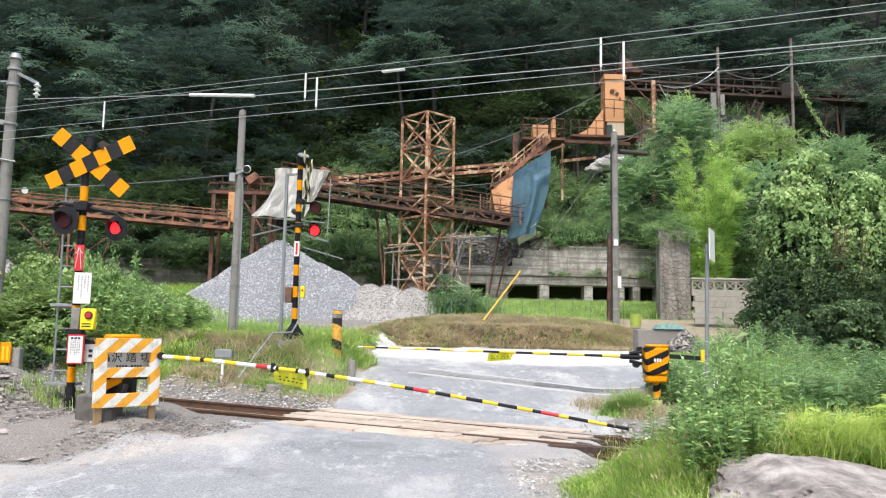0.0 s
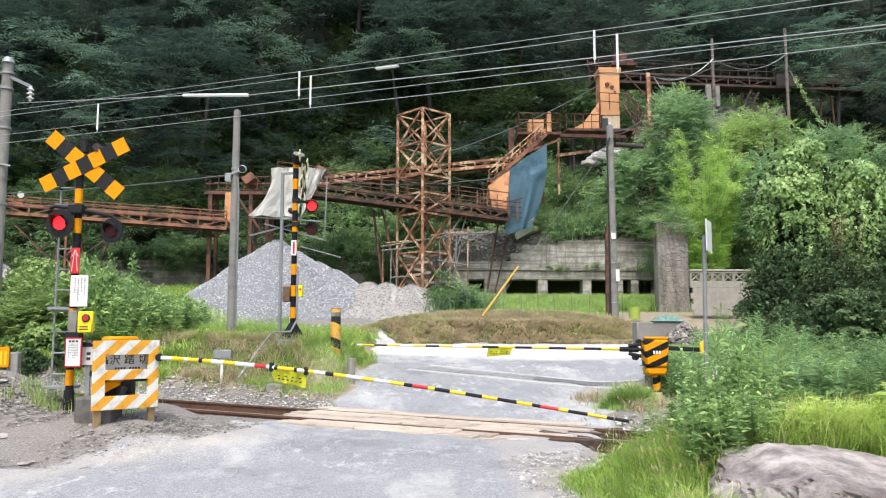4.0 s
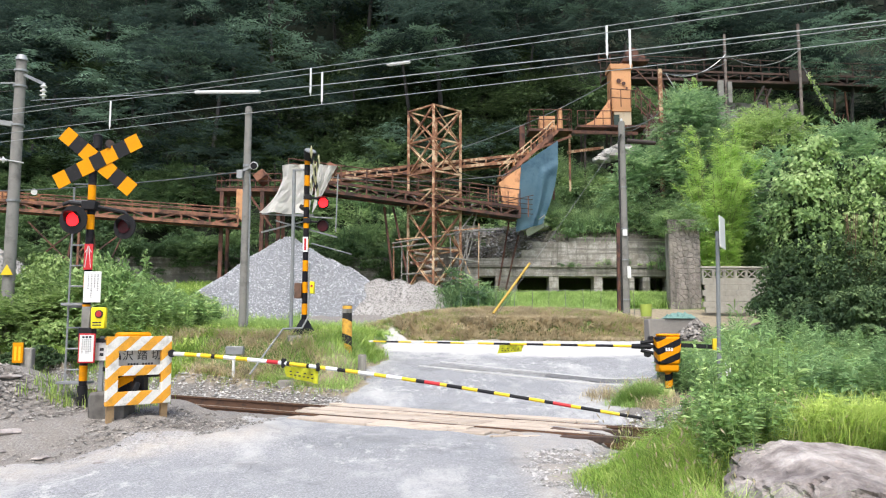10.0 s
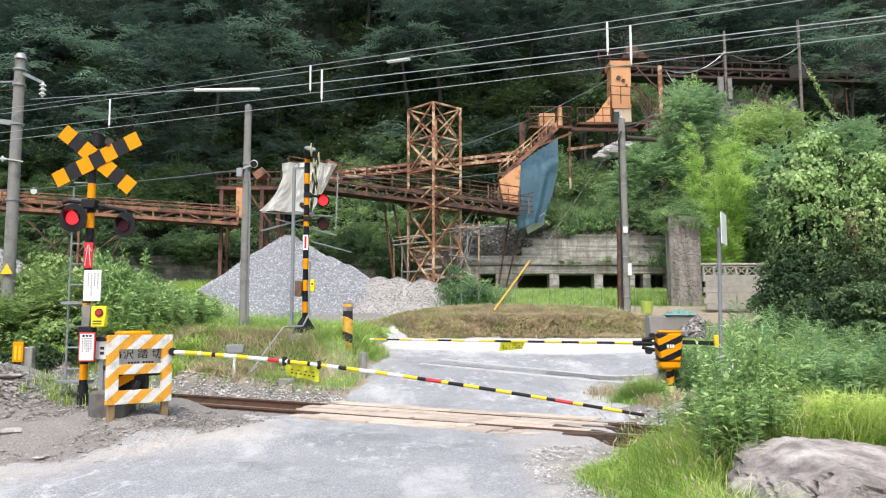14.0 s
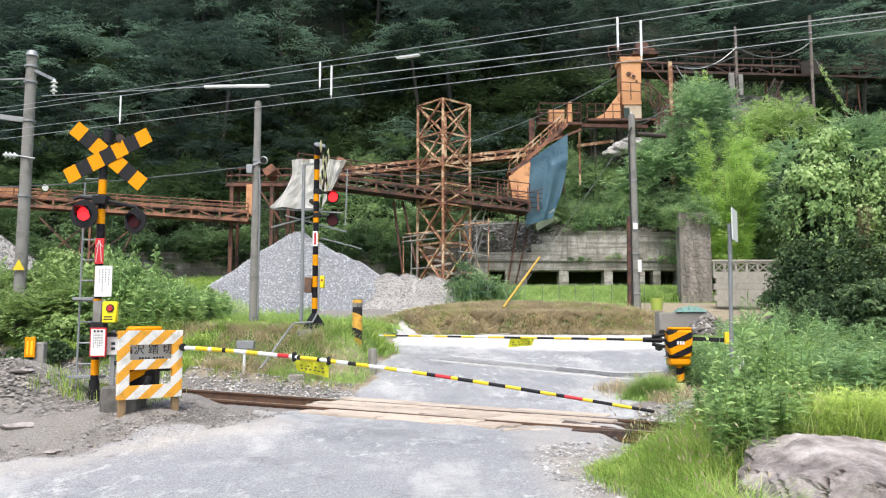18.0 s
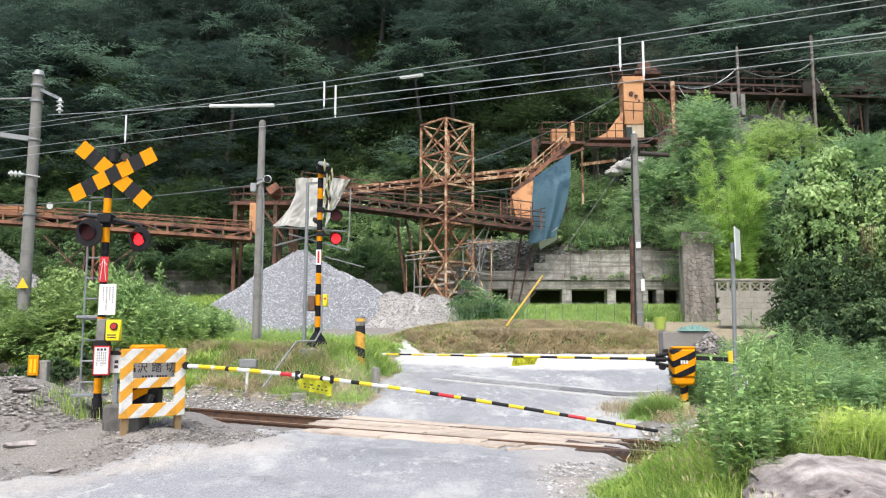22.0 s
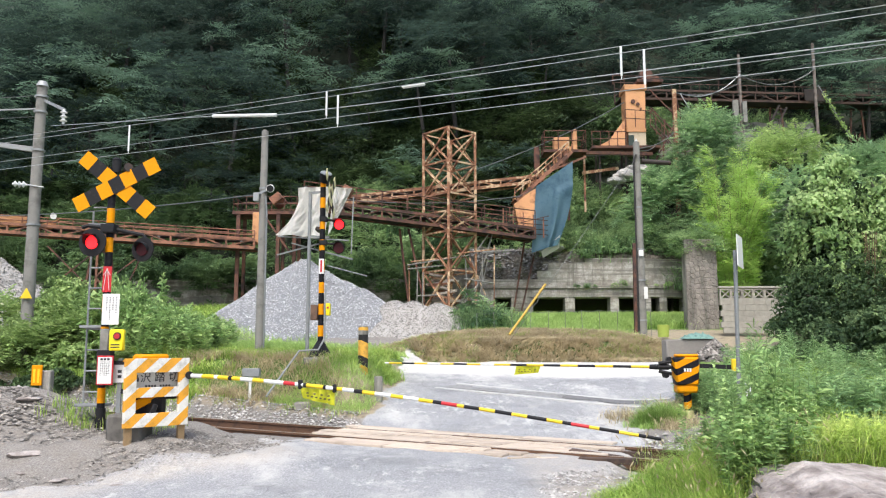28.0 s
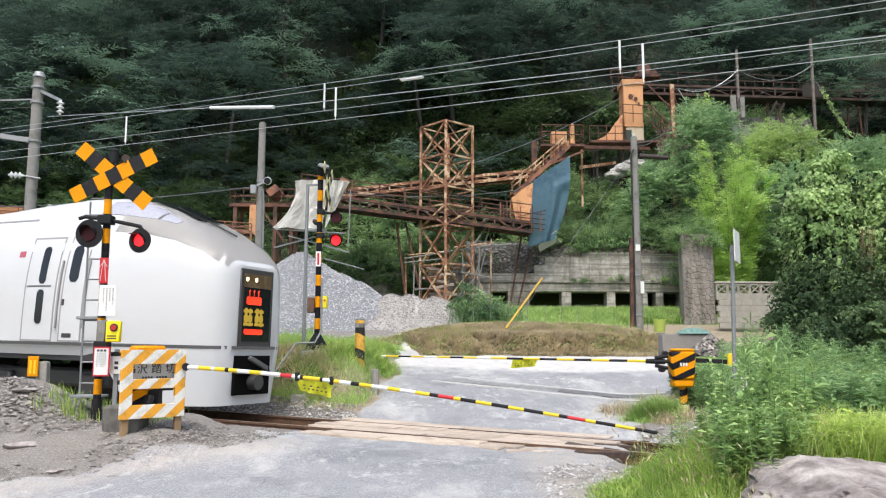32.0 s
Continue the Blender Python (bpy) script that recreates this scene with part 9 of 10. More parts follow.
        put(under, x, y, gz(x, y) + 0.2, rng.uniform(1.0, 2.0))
    for _ in range(70):       # hanging over the broken lower wall
        x = rng.uniform(-21, -1)
        put(dim, x, rng.uniform(37.5, 38.1), rng.uniform(4.9, 5.4) if -14.6 < x < -9.0 else rng.uniform(3.5, 4.9), rng.uniform(0.4, 0.65), 5)
    for _ in range(22):       # creepers down the face of the broken wall
        x = rng.choice([rng.uniform(-15.2, -12.6), rng.uniform(-10.2, -7.5)])
        put(dim, x, 37.95, rng.uniform(4.1, 5.1), rng.uniform(0.25, 0.5), 3)
    for _ in range(80):       # vines between the stone pier and the vine trees
        put(bright, rng.uniform(10.8, 18), rng.uniform(35.5, 40), rng.uniform(3.6, 7.2), rng.uniform(0.6, 1.1))
    for _ in range(46):       # before the broken lower wall
        x = rng.uniform(-22, -9.5)
        put(dim, x, rng.uniform(33.5, 37.2), rng.uniform(2.9, 3.9) - (1.2 if x > -14.6 else 0), rng.uniform(0.6, 1.0))
    for x, y, s in ((0.85, 30.4, 0.55), (1.1, 30.2, 0.62), (0.9, 30.5, 0.5), (1.6, 30.3, 0.5), (1.3, 30.6, 0.7), (0.95, 29.8, 0.8), (1.5, 29.3, 0.7), (2.1, 29.6, 0.65), (0.9, 30.3, 1.0)):
        put(bright, x, y, gz(x, y) + 0.45, s)
    for _ in range(16):       # seedlings on the ledge of the wall
        put(bright, rng.uniform(5.6, 10.6), 37.3, rng.uniform(4.5, 4.6), rng.uniform(0.1, 0.22))
    for _ in range(18):       # creepers over the stone pier
        put(bright, rng.uniform(8.9, 10.4), rng.uniform(31.4, 31.9), rng.uniform(5.2, 6.1), rng.uniform(0.3, 0.55), 5)
    put(bright, 0.62, 30.6, 3.0, 0.5)
    put(bright, 0.66, 30.6, 3.55, 0.42)
    for name, pieces, mat, lab in (("slope_shrubs", bright, LEAF_SLOPE, "bright green shrubs and vines covering the slope"), ("hill_shrubs", dim, LEAF_MID, "green shrubs along the foot of the wooded hill"), ("undergrowth", under, LEAF_DEEP_SHADE, "undergrowth beneath the forest, deep shade put into its leaf colour")):
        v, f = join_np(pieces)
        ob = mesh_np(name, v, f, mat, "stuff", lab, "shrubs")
        if pieces is bright:
            ob.data.attributes.new("tone", "FLOAT", "POINT").data.foreach_set("value", np.concatenate(tones).astype(np.float32))


build_slope_shrubs()


def bush(x, y, s, seed, sort):
    rng = np.random.default_rng(seed)
    th = thing("bush", x, y, gz(x, y), "leafy green bush on the grassy bank", "bush")
    part("trunk", limbs(rng, 0.5 * s, (0.9 * s, 0.9 * s, 0.9 * s), 0.025, 6), BARK, th)
    if sort == 0:      # feathery
        kinds = [frond(rng, 7, 0.42, 0.13, 0.042, 0.6) for _ in range(5)]
        v, _ = frond_crown(rng, (0.95 * s, 0.85 * s, 0.95 * s), int(75 * s), 6, kinds, 1.0, -0.4)
        v[:, 2] += 0.55 * s
    elif sort == 1:    # creeper-clad
        p, o = crown_points(rng, int(6000 * s), (0.95 * s, 0.85 * s, 0.95 * s), 40, 0.27, -0.5, 0.7, 0.4)
        p[:, 2] += 0.45 * s
        v = hanging(rng, p, o, 0.10, 0.07, 0.6)
    else:              # upright leafy stems
        stems = [weed_kind(rng, 1.0, 60, 0.12, 0.034, 0.55) for _ in range(5)]
        v = []
        for _ in range(int(70 * s)):
            w = stems[rng.integers(0, 5)] * np.array([1.3, 1.3, s * rng.uniform(0.75, 1.6)])
            v.append(w + np.array([rng.normal(0, 0.42 * s), rng.normal(0, 0.38 * s), 0]))
        v = np.concatenate(v)
    v = v[np.repeat(v.reshape(-1, 4, 3)[:, :, 2].min(1) > 0.0, 4)]
    mesh_np("crown", v, np.arange(len(v)).reshape(-1, 4), LEAF_BUSH, parent=th)


def build_bamboo():
    """Culms leaning out of one stool, with plumes of narrow leaves."""
    rng = np.random.default_rng(41)
    bx, by = 11.6, 33.2
    th = thing("bamboo_clump", bx, by, gz(bx, by), "pale yellow-green feathery bamboo clump", "bamboo")
    culms, pos, az, pitch = bmesh.new(), [], [], []
    for i in range(58):
        a, h = rng.uniform(0, 6.283), rng.uniform(4.4, 8.3)
        out = rng.uniform(0.2, 2.1) * (1.3 - 0.1 * h)
        r = np.array([math.cos(a), 0.8 * math.sin(a)])
        pts = [Vector((r[0] * (0.45 + out * k * k), r[1] * (0.45 + out * k * k), h * (k - 0.13 * k ** 4))) for k in np.linspace(0, 1, 9)]
        tube(culms, pts, 0.014, 4)
        for k in rng.uniform(0.22, 1.0, 30):
            p = pts[min(7, int(k * 8))].lerp(pts[min(8, int(k * 8) + 1)], k * 8 % 1)
            pos.append(p)
            az.append(a + rng.normal(0, 1.1))
            pitch.append(rng.uniform(0.2, 1.15))
    part("cane_growth", culms, worn("green_culms", (0.22, 0.27, 0.09), (0.3, 0.26, 0.12), 0.5), th, "thin green bamboo culms")
    twigs = [np.concatenate([v.reshape(-1, 4, 3) for v in (frond(rng, 6, 0.42, 0.19, 0.028, 0.35), frond(rng, 4, 0.3, 0.17, 0.026, 0.2) * [1, -1, 1.4])]).reshape(-1, 3) for _ in range(6)]
    n = len(pos)
    v, _ = scattered(rng, twigs, np.array([tuple(p) for p in pos]), np.array(az), np.array(pitch), rng.uniform(0.7, 1.3, n))
    mesh_np("plumage", v, np.arange(len(v)).reshape(-1, 4), LEAF_BAMBOO, parent=th)


def vine_tree(x, y, radii, trunk_h, n_leaf, seed, label, dead=False):
    """A tree hung with creepers: lumps of shingled leaves above, strands hanging below, wood and near-black leaves
    inside, their shade painted in.
    """
    rng = np.random.default_rng(seed)
    z0 = gz(x, y)
    th = thing("vine_tree", x, y, z0, label, "tree")
    part("trunk", limbs(rng, trunk_h, radii, 0.14), BARK, th)
    p, o = crown_points(rng, n_leaf, radii, 60, 0.24, -0.55, 0.75, 0.3)
    p[:, 2] += trunk_h
    front = o * np.array([1, 1, 0.6])
    v = [hanging(rng, p, front, 0.125, 0.10)]
    # strands
    for _ in range(150):
        a, k = rng.uniform(0, 6.283), rng.uniform(-0.6, 0.5)
        rim = math.sqrt(1 - k * k) * rng.uniform(0.85, 1.08)
        top = np.array([math.cos(a) * rim * radii[0], math.sin(a) * rim * radii[1], trunk_h + k * radii[2]])
        drop = min(rng.uniform(0.5, 2.2), top[2] - 0.7)
        n = max(3, int(drop / 0.045))
        u = np.linspace(0, 1, n)
        c = top + np.stack([0.08 * np.sin(u * 5 + a) + rng.normal(0, 0.05, n), 0.08 * np.cos(u * 4 + a) + rng.normal(0, 0.05, n), -drop * u], 1)
        d = np.tile([math.cos(a), math.sin(a), 0.5], (n, 1))
        v.append(hanging(rng, c, d, 0.115, 0.09))
    v = np.concatenate(v)
    mesh_np("creeper_leaves", v, np.arange(len(v)).reshape(-1, 4), LEAF_VINE, parent=th)
    # inner leaves, near black: the shade inside the crown put into their colour
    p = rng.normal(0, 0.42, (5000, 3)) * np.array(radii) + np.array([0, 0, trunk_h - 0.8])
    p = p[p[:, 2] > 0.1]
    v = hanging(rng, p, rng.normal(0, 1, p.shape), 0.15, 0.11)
    mesh_np("inner_leaves", v, np.arange(len(v)).reshape(-1, 4), LEAF_DEEP_SHADE, parent=th)
    if dead:
        bm = bmesh.new()
        for _ in range(12):
            px, py = rng.uniform(-1.5, -0.2), -radii[1] * rng.uniform(0.85, 1.1)
            tube(bm, [(px + rng.normal(0, 0.06), py + 0.1 * k, trunk_h - 0.2 - k * rng.uniform(0.7, 1.0)) for k in np.linspace(0, rng.uniform(2, 4), 7)], 0.009, 4)
        part("dead_growth", bm, worn("dead_stems", (0.22, 0.15, 0.09), (0.12, 0.085, 0.06), 0.95), th, "brown dead creeper stems")


def build_trees():
    rng = np.random.default_rng(40)
    fronds = [frond(rng, 10, 0.95, 0.21, 0.062, 0.55) for _ in range(6)]
    build_bamboo()
    vine_tree(11.65, 24.8, (1.25, 1.2, 2.5), 4.1, 16000, 42, "tall tree overgrown with glossy hanging vines")
    vine_tree(13.35, 24.6, (1.2, 1.2, 2.2), 3.9, 14000, 43, "broad tree overgrown with vines", True)
    vine_tree(16.0, 24.8, (1.9, 1.4, 2.4), 4.2, 9000, 45, "broad tree overgrown with vines")
    frond_tree("tree_of_heaven", 12.75, 39.0, 10.7, gz(12.75, 39.0), (1.75, 1.4, 2.2), 105, 7, fronds, LEAF_FROND, "young tree with long feathery leaves and a pale top shoot", "tree", 46, 1.0, 0.1, shoot=True)
    frond_tree("tree_of_heaven", 10.6, 39.2, 8.0, gz(10.6, 39.2), (1.9, 1.2, 2.1), 90, 7, fronds, LEAF_FROND, "dark feathery-leaved young tree above the wall", "tree", 47, 1.05, 0.09)
    frond_tree("tree_of_heaven", 15.7, 37.2, 9.7, gz(15.7, 37.2), (1.9, 1.4, 2.0), 100, 7, fronds, LEAF_FROND_PALE, "pale feathery-leaved young tree", "tree", 49, 0.95, 0.1)
    frond_tree("tree_of_heaven", 14.2, 33.6, 6.6, gz(14.2, 33.6), (1.6, 1.2, 2.3), 70, 7, fronds, LEAF_FROND, "dark feathery-leaved tree behind the vines", "tree", 50, 0.95, 0.09)
    frond_tree("tree_of_heaven", 20.4, 39.5, 9.3, gz(20.4, 39.5), (2.4, 1.4, 2.0), 80, 7, fronds, LEAF_FROND, "dark feathery-leaved tree on the slope", "tree", 51, 1.05, 0.09)
    frond_tree("young_tree", -1.9, 42.6, 9.6, gz(-1.9, 42.6), (1.6, 1.3, 1.6), 34, 6, fronds, LEAF_MID, "sparse feathery young tree behind the conveyor", "tree", 48, 1.0, 0.06, 0.0)
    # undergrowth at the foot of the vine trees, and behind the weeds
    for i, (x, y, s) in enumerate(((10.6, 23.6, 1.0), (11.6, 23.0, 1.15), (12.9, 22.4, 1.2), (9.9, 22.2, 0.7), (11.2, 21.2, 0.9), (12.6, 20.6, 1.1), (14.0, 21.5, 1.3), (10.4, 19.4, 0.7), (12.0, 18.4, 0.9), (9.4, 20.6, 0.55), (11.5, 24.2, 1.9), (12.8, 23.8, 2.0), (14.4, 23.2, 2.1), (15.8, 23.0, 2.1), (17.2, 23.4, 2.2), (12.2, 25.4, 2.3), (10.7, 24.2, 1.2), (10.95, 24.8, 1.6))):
        tree("shrub", x, y, 0.6 * s, (1.1 * s, 0.9 * s, 1.25 * s), int(4200 * max(1, s)), (0.13, 0.075), LEAF_SHADE, "dense leafy shrub darkened for the shade under the vine trees", "shrub", 80 + i, 44, 0.28, 0.03, -0.7)
    # bushes on the far bank, left of the lane
    for i, (x, y, s) in enumerate(((-11.4, 20.6, 1.1), (-10.2, 21.2, 1.65), (-9.2, 20.3, 1.35), (-8.1, 20.2, 1.15), (-7.3, 20.6, 1.1), (-9.7, 19.4, 0.9), (-8.5, 19.3, 0.8), (-12.8, 21.3, 1.0), (-7.4, 19.5, 0.6), (-9.6, 18.75, 0.85), (-8.7, 18.5, 0.75), (-10.6, 19.2, 0.95), (-11.7, 19.7, 1.0), (-7.8, 18.3, 0.62), (-7.2, 18.0, 0.45), (-13.0, 20.2, 1.1))):
        bush(x, y, 0.8 * s, 60 + i, (i * 7) % 3)
    # low shrubs added where the bushes' foot lies in shade; leaf colour carries it
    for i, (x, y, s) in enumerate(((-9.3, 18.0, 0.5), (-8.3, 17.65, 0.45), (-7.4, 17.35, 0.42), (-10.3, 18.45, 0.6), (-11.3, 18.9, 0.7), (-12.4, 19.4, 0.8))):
        tree("shrub", x, y, 0.3 * s, (1.0 * s, 0.8 * s, 0.9 * s), int(5000 * s), (0.10, 0.05), LEAF_SHADE, "low shrub darkened for the shade at the foot of the bushes", "shrub", 160 + i, 30, 0.28, 0.02, -0.7)


build_trees()
build_slope_clutter()


def tufts(rng, x, y, per, spread):
    n = len(x)
    return (np.repeat(x, per) + rng.normal(0, spread, n * per), np.repeat(y, per) + rng.normal(0, spread, n * per))


def sow(rng, n, x0, x1, y0, y1, test, per=14, spread=0.06):
    x, y = rng.uniform(x0, x1, n), rng.uniform(y0, y1, n)
    k = test(x, y)
    return tufts(rng, x[k], y[k], per, spread)


def q_of(x, y):
    return (x - TRACK_O[0]) * NX + (y - TRACK_O[1]) * NY


def build_grass():
    rng = np.random.default_rng(77)
    off = lambda x, y: road_mask(x, y) < -0.1
    green, dry, lush, pale = [], [], [], []

    def grow(into, xy, h, w, lean=0.5, short=None):
        x, y = xy
        if short is not None:
            h = h * short(x, y)
        into.append(blades(rng, x, y, ground_z(x, y) - 0.01, h, w, lean))

    bank = lambda x, y: (road_mask(x, y) < -0.38 + 0.22 * wob(x, y, 3.3, 0.2)) & (q_of(x, y) > 1.62)
    bald = lambda x, y: wob(x, y, 1.1, 0.9) + 0.6 * wob(x, y, 2.7, 2.0)
    # far bank beside the lane: green top, half dry face
    grow(green, sow(rng, 2900, -9.5, -0.9, 14.0, 21.5, lambda x, y: bank(x, y) & ((q_of(x, y) > 3.0) | (bald(x, y) > 0.35) | (x < -5.6))), 0.24, 0.018, 1.0)
    grow(green, sow(rng, 2600, -10, -1.0, 13.6, 20, lambda x, y: off(x, y) & (q_of(x, y) > 1.55) & (q_of(x, y) < 2.5) & (bald(x, y) > 0.1)), 0.17, 0.012, 1.0)
    grow(dry, sow(rng, 3000, -9.0, -0.9, 13.6, 19, lambda x, y: bank(x, y) & (bald(x, y) < 0.45) & (q_of(x, y) < 3.5) & (q_of(x, y) > 1.8) & (x > -6.0) & (x < -1.9 + 0.6 * bald(x, y))), 0.19, 0.013, 2.4)
    grow(lush, sow(rng, 1500, -3.3, -0.9, 13.8, 18.5, lambda x, y: (road_mask(x, y) < -0.16) & (q_of(x, y) > 1.75) & (x > -2.75 + 0.5 * bald(x, y)), 14, 0.07), 0.17, 0.008, 1.4)
    grow(green, sow(rng, 700, -7.0, -2.0, 13.5, 19, lambda x, y: bank(x, y) & (q_of(x, y) < 2.1), 14, 0.06), 0.14, 0.008, 1.3)
    grow(lush, sow(rng, 2000, -6.5, -1.2, 21.0, 27.5, lambda x, y: off(x, y), 12, 0.1), 0.15, 0.012, 1.2)
    grow(green, sow(rng, 1300, -9.5, -1.6, 15.5, 21.5, lambda x, y: bank(x, y) & (q_of(x, y) > 3.1), 8), 0.18, 0.013, 1.2)
    grow(green, sow(rng, 2600, -7.4, -1.1, 15.6, 21.5, lambda x, y: bank(x, y) & (q_of(x, y) > 2.95 + 0.4 * bald(x, y)), 14), 0.20, 0.013, 1.5)
    grow(lush, sow(rng, 1100, -6.7, -3.3, 18.6, 21.4, lambda x, y: bank(x, y) & (q_of(x, y) > 3.0), 22, 0.09), 0.34, 0.010, 1.0)
    # gate side of the far bank
    grow(green, sow(rng, 1500, 2.6, 8, 11.5, 21, lambda x, y: off(x, y) & (q_of(x, y) > 2.1) & (x > 0.335 * y), 16), 0.26, 0.010, 0.8)
    cx, cy = tufts(rng, np.full(1, 3.32), np.full(1, 13.5), 170, 0.19)
    grow(lush, tufts(rng, cx, cy, 22, 0.06), 0.40, 0.009, 1.2, lambda x, y: np.clip(1.1 - np.hypot((x - 3.35) / 0.5, (y - 13.45) / 0.5) + 0.3 * wob(x, y, 9.0, 0.4), 0.25, 1.1))
    cx, cy = tufts(rng, np.array([2.95, 3.5, 3.7]), np.array([14.2, 12.9, 14.4]), 34, 0.2)
    grow(dry, tufts(rng, cx, cy, 12, 0.07), 0.18, 0.009, 1.4)
    # mound: cut dry grass, green shoulders
    grow(dry, sow(rng, 3600, -2.2, 7.6, 23.2, 27.0, lambda x, y: off(x, y)), 0.13, 0.03, 2.6)
    grow(green, sow(rng, 1100, -2.4, 7.6, 23.4, 28, lambda x, y: off(x, y) & (bald(x, y) > 0.15)), 0.15, 0.016, 1.4)
    # bright yard grass before the wall
    grow(lush, sow(rng, 3000, 0.8, 10.5, 27.8, 35.0, lambda x, y: off(x, y) & (bald(x * 0.4, y * 0.4) > -0.5) & ((x < 6.2) | (y > 31.5)), 12, 0.12), 0.34, 0.026, 1.0)
    grow(lush, sow(rng, 1500, 0.8, 10.8, 34.0, 37.3, lambda x, y: bald(x * 0.5, y * 0.5) > -0.7, 12, 0.12), 0.36, 0.024, 1.0)
    grow(lush, sow(rng, 1800, -15, -4.5, 20.5, 30, lambda x, y: off(x, y), 10, 0.1), 0.24, 0.016, 1.0)
    grow(green, sow(rng, 1600, -14.5, -7.0, 29.5, 37.4, lambda x, y: off(x, y), 10, 0.12), 0.28, 0.022, 1.0)
    # near bank on the right: long bright grass
    edge = lambda x, y: 1.30 + 0.22 * wob(x, y, 2.5, 2) + 0.72 * np.clip(y - 7.5, 0, 2.9)
    nearside = lambda x, y: (x > edge(x, y)) & (q_of(x, y) < -1.5) & (np.hypot((x - 3.05) / 1.22, (y - 5.75) / 1.02) > 1) & ((x < 1.85) | (y > 5.8))
    grow(green, sow(rng, 1900, 1.2, 4.2, 4.6, 10.6, nearside, 26, 0.08), 0.33, 0.0075, 1.5, lambda x, y: np.clip(0.3 + 0.9 * (x - edge(x, y)), 0.3, 1))
    grow(pale, sow(rng, 900, 2.6, 6, 6.2, 10.2, nearside, 20, 0.10), 0.42, 0.008, 0.9, lambda x, y: np.clip(0.3 + 0.9 * (x - edge(x, y)), 0.3, 1))
    grow(dry, sow(rng, 1500, 1.2, 5.5, 4.6, 10.5, nearside, 10, 0.07), 0.30, 0.007, 1.3, lambda x, y: np.clip(0.2 + 0.9 * (x - edge(x, y)), 0.2, 1))
    grow(pale, sow(rng, 320, 3.0, 5.0, 6.9, 8.6, nearside, 20, 0.09), 0.45, 0.009, 0.9)
    # thin tufts on the dirt shoulder by the signal post
    grow(green, sow(rng, 60, -5.0, -3.5, 9.7, 11.0, lambda x, y: q_of(x, y) < -1.6), 0.16, 0.008)
    grow(green, sow(rng, 240, -12, -6.4, 9.0, 15, lambda x, y: q_of(x, y) < -1.7), 0.25, 0.010)
    # foxtails standing over the near grass
    x, y = sow(rng, 420, 1.5, 3.4, 5.0, 9.2, nearside, 1, 0.05)
    v, f = blades(rng, x, y, ground_z(x, y), 0.46, 0.004, 0.6)
    tip = (v.reshape(-1, 6, 3)[:, 4] + v.reshape(-1, 6, 3)[:, 5]) / 2
    lean = rng.normal(0, 0.5, (len(tip), 2))
    d = np.stack([lean[:, 0], lean[:, 1], np.ones(len(tip))], 1) * rng.uniform(0.03, 0.055, (len(tip), 1))
    for wx, wy in ((0.007, 0), (0, 0.007)):
        w = np.array([wx, wy, 0])
        q = np.stack([tip - d * 0.2, tip + d * 0.4 + w, tip + d, tip + d * 0.4 - w], 1).reshape(-1, 3)
        dry.append((q, np.arange(len(q)).reshape(-1, 4)))
    green.append((v, f))
    for name, parts_, mat, lab in (("grass", green, GRASS_GREEN, "long bright green grass on the banks"), ("dry_grass", dry, GRASS_DRY, "cut and dry straw-coloured grass on the banks"), ("lush_grass", lush, GRASS_LUSH, "lush lime-green grass of the yard and bank"), ("pale_grass", pale, LEAF_LIME, "long pale yellow-green grass behind the boulder")):
        v, f = join_np(parts_)
        mesh_np(name, v, f, mat, "stuff", lab, "grass")


build_grass()


def bushy_weed(rng):
    """A branching leafy weed one metre tall."""
    stems = [weed_kind(rng, rng.uniform(0.7, 1.05), 46, 0.048, 0.019, 0.45) + np.array([rng.normal(0, 0.08), rng.normal(0, 0.08), 0]) for _ in range(6)]
    return np.concatenate(stems)


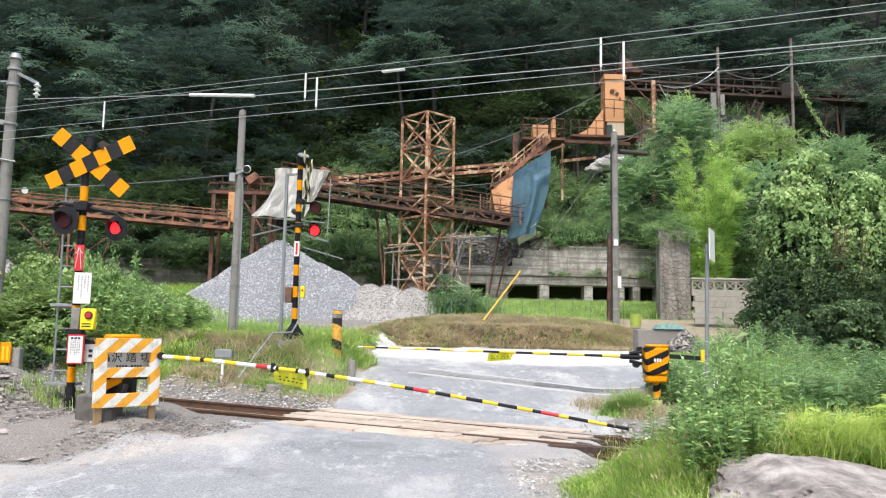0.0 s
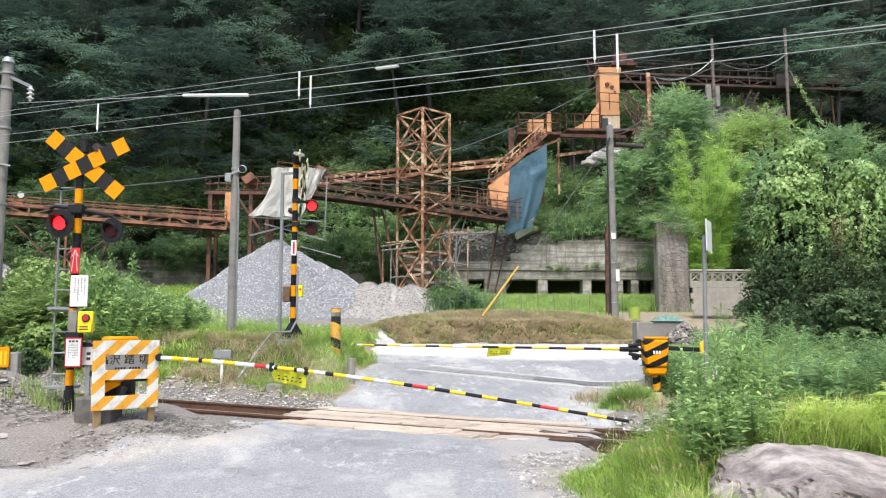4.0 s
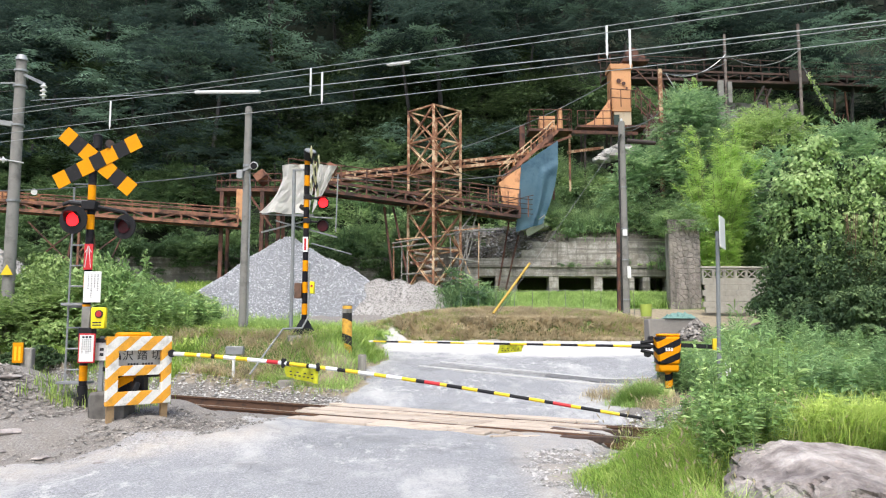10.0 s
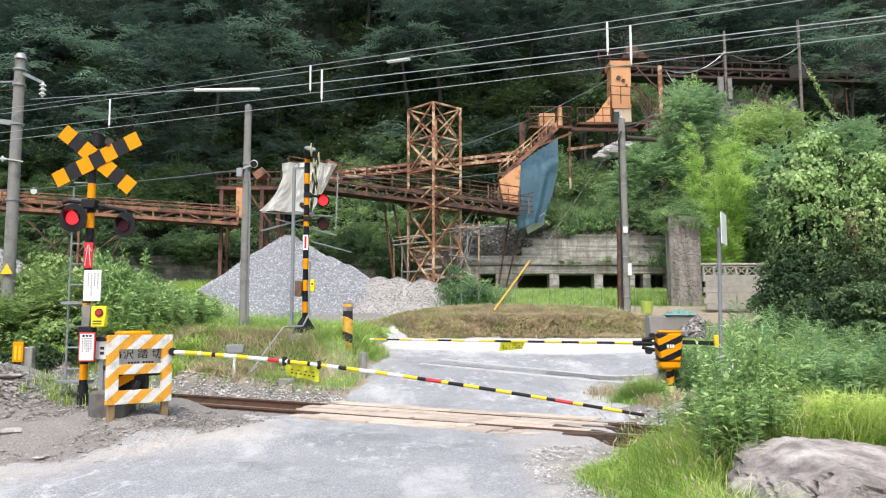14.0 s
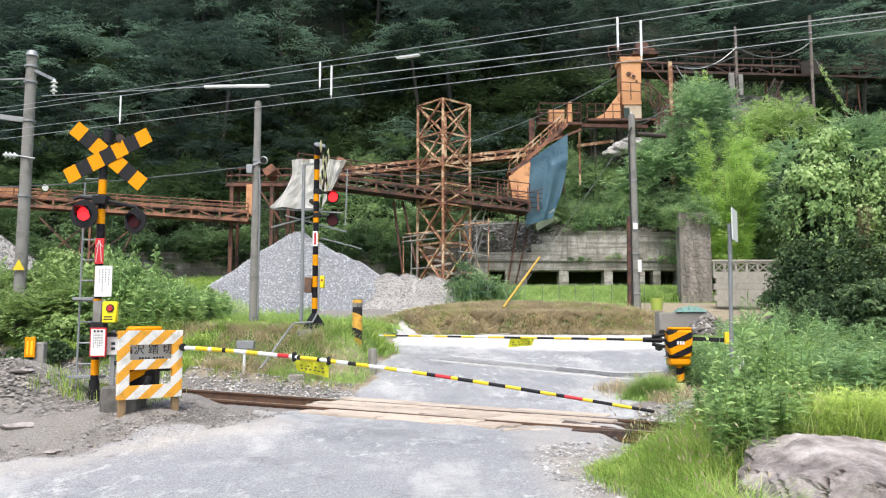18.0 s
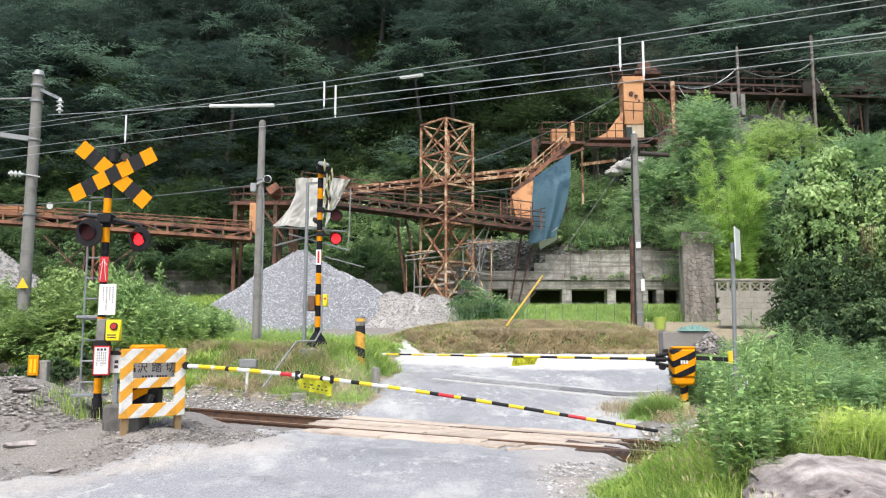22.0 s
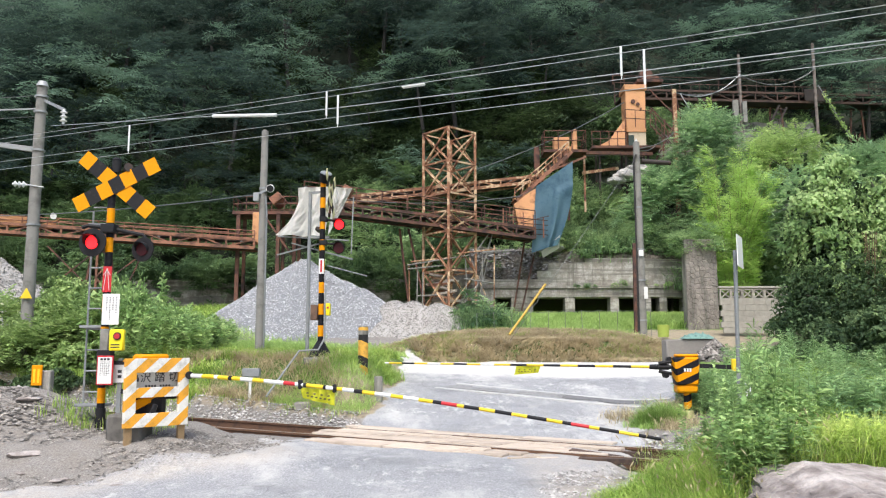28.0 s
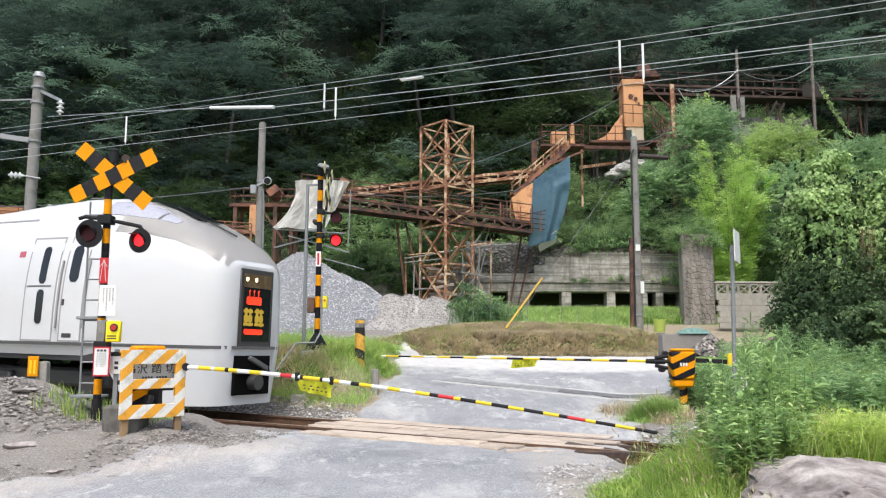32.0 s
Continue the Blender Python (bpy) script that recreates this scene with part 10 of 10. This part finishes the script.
def build_weeds():
    rng = np.random.default_rng(91)
    slim = [weed_kind(rng, 1.0, 90, 0.12, 0.013, 0.7) for _ in range(8)]
    oval = [np.concatenate([weed_kind(rng, rng.uniform(0.6, 1.05), 44, 0.055, 0.024, 0.6) * np.array([1.25, 1.25, 1]) + np.array([rng.normal(0, 0.09), rng.normal(0, 0.09), 0]) for _ in range(5)]) for _ in range(5)]
    thick = [weed_kind(rng, 1.0, 62, 0.15, 0.02, 0.55) for _ in range(6)]
    leafy = [weed_kind(rng, 1.0, 70, 0.11, 0.032, 0.45) for _ in range(6)]
    willowy = [weed_kind(rng, 1.0, 34, 0.15, 0.014, 0.6) for _ in range(6)]
    broad = [bushy_weed(rng) for _ in range(6)]
    rock = lambda x, y: np.hypot((x - 3.05) / 1.25, (y - 5.75) / 1.05) > 1 and y > 6.2
    tall, young, rods, bankside = [], [], [], []

    def plant(kinds, x, y, h, into=None):
        v = kinds[rng.integers(0, len(kinds))].copy()
        v[:, :2] *= rng.uniform(0.85, 1.3)
        v[:, 2] *= h
        a = rng.uniform(0, 6.283)
        c, s = math.cos(a), math.sin(a)
        q = np.stack([v[:, 0] * c - v[:, 1] * s + x, v[:, 0] * s + v[:, 1] * c + y, v[:, 2] + gz(x, y)], 1)
        (tall if into is None else into).append((q, np.arange(len(q)).reshape(-1, 4)))

    for _ in range(520):     # tall slim weeds behind the boulder
        y = rng.uniform(9.0, 13.2)
        x = y * rng.uniform(0.36, 0.62)
        if q_of(x, y) > -1.5 and q_of(x, y) < 1.9 or x < 0.36 * y + 0.2 + rng.normal(0, 0.2) or wob(x, y, 3.1, 0.3) < -0.45:
            continue
        plant(thick if rng.uniform(0, 1) < 0.7 else slim, x, y, (0.78 + 0.22 * wob(x, y, 1.7, 1.1)) * rng.uniform(0.6, 1.25) * (1.0 if y < 10 else 0.78), rods)
    for _ in range(210):      # leafy clump between boulder and sign
        x, y = rng.normal(2.95, 0.42), rng.normal(8.0, 0.75)
        if not rock(x, y) or q_of(x, y) > -1.5 or x < 0.335 * y + rng.normal(0, 0.14) or x > 0.425 * y + rng.normal(0, 0.1):
            continue
        plant(oval if rng.uniform(0, 1) < 0.45 else broad if rng.uniform(0, 1) < 0.5 else slim, x, y, (0.85 + 0.3 * wob(x, y, 2.3, 0.5)) * rng.uniform(0.5, 1.2))
    for x, y, h in ((2.95, 8.3, 1.55), (3.1, 8.5, 1.65), (3.0, 8.0, 1.3), (3.3, 9.0, 1.55), (3.2, 8.8, 1.6), (3.05, 8.7, 1.5), (3.45, 9.2, 1.5), (3.6, 9.3, 1.4), (2.85, 8.1, 1.2), (3.25, 8.6, 1.45), (2.7, 8.35, 1.0)):
        plant(willowy, x, y, h)
    for _ in range(560):      # low pale weeds among the grass beyond the boulder
        y = rng.uniform(6.9, 9.2)
        x = y * rng.uniform(0.41, 0.66)
        if rock(x, y) and q_of(x, y) < -1.5:
            plant(leafy if rng.uniform(0, 1) < 0.6 else broad, x, y, rng.uniform(0.22, 0.5) * (1.25 if wob(x, y, 2.1, 0.8) > 0.3 else 0.9), young)
    for _ in range(55):       # darker stems standing among them
        y = rng.uniform(7.6, 9.3)
        x = y * rng.uniform(0.40, 0.56)
        if rock(x, y) and q_of(x, y) < -1.5:
            plant(thick if rng.uniform(0, 1) < 0.6 else slim, x, y, rng.uniform(0.4, 0.95), rods)
    for _ in range(330):      # leafy weeds on the far bank beside the bushes
        x, y = rng.uniform(-8.4, -5.2), rng.uniform(17.6, 20.6)
        if q_of(x, y) > 2.5:
            plant(leafy, x, y, (0.75 + 0.36 * max(0.0, -5.6 - x)) * rng.uniform(0.65, 1.2), bankside)
    for x, y, h in ((-7.25, 19.0, 1.95), (-7.15, 19.1, 1.8), (-6.65, 19.0, 1.9), (-6.75, 19.1, 1.75)):
        plant(leafy, x, y, h, bankside)
    for _ in range(34):       # leafy weeds that lean over the end of the boulder
        y = rng.uniform(6.4, 7.7)
        x = y * rng.uniform(0.325, 0.385)
        plant(oval, x, y, rng.uniform(0.4, 0.85))
    for _ in range(70):       # and in the grass at the edge of the lane
        x, y = rng.uniform(2.15, 3.0), rng.uniform(6.2, 8.4)
        if rock(x, y) and x > 1.6 + 0.6 * max(0, y - 7.5):
            plant(slim if rng.uniform(0, 1) < 0.5 else broad, x, y, rng.uniform(0.25, 0.5))
    for _ in range(420):      # weeds round the far gate and beside the lane
        x, y = rng.uniform(3.4, 9.5), rng.uniform(12.5, 21)
        if q_of(x, y) < 2.2 or road_mask(x, y) > -0.5 or x < 0.33 * y + 0.05:
            continue
        plant(slim, x, y, rng.uniform(0.3, 0.75) if x > 0.42 * y else rng.uniform(0.4, 0.9), rods)
    for _ in range(150):      # dull weeds beside the far gate
        plant(slim if rng.uniform(0, 1) < 0.5 else oval, rng.uniform(4.02, 5.2), rng.uniform(12.8, 15.0), rng.uniform(0.3, 0.7), rods)
    for name, pieces, mat, lab in (("tall_weeds", tall, LEAF_WEED, "tall leafy roadside weeds"), ("goldenrod", rods, LEAF_ROD, "tall upright goldenrod with narrow leaves"), ("young_weeds", young, LEAF_LIME, "low pale yellow-green weeds among the grass"), ("bank_weeds", bankside, LEAF_WEED, "tall leafy weeds on the far bank")):
        v, f = join_np(pieces)
        mesh_np(name, v, f, mat, "stuff", lab, "weeds")


build_weeds()


# ---- what moves ----
def motions():
    # the train rolls in from the left at a steady pace
    rows = []
    for t in [0.0, 8.0, 16.0, 24.0, 28.0, 30.0] + [31.0 + 0.1 * k for k in range(11)]:
        rows.append((t, track_pose(-3.58 - 9.4 * (32.0 - t))))
    walk(TRAIN, rows)
    # the lamps of each signal flash by turns: an added flap swings up off the always lit lens, under the visor, and
    # drops again
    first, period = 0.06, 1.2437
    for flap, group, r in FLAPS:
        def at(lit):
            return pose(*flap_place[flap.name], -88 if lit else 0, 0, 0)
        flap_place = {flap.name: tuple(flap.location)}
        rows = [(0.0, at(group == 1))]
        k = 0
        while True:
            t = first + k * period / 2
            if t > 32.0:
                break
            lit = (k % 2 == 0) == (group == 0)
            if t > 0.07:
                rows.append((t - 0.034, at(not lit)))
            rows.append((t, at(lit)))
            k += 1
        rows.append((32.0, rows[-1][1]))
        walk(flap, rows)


motions()
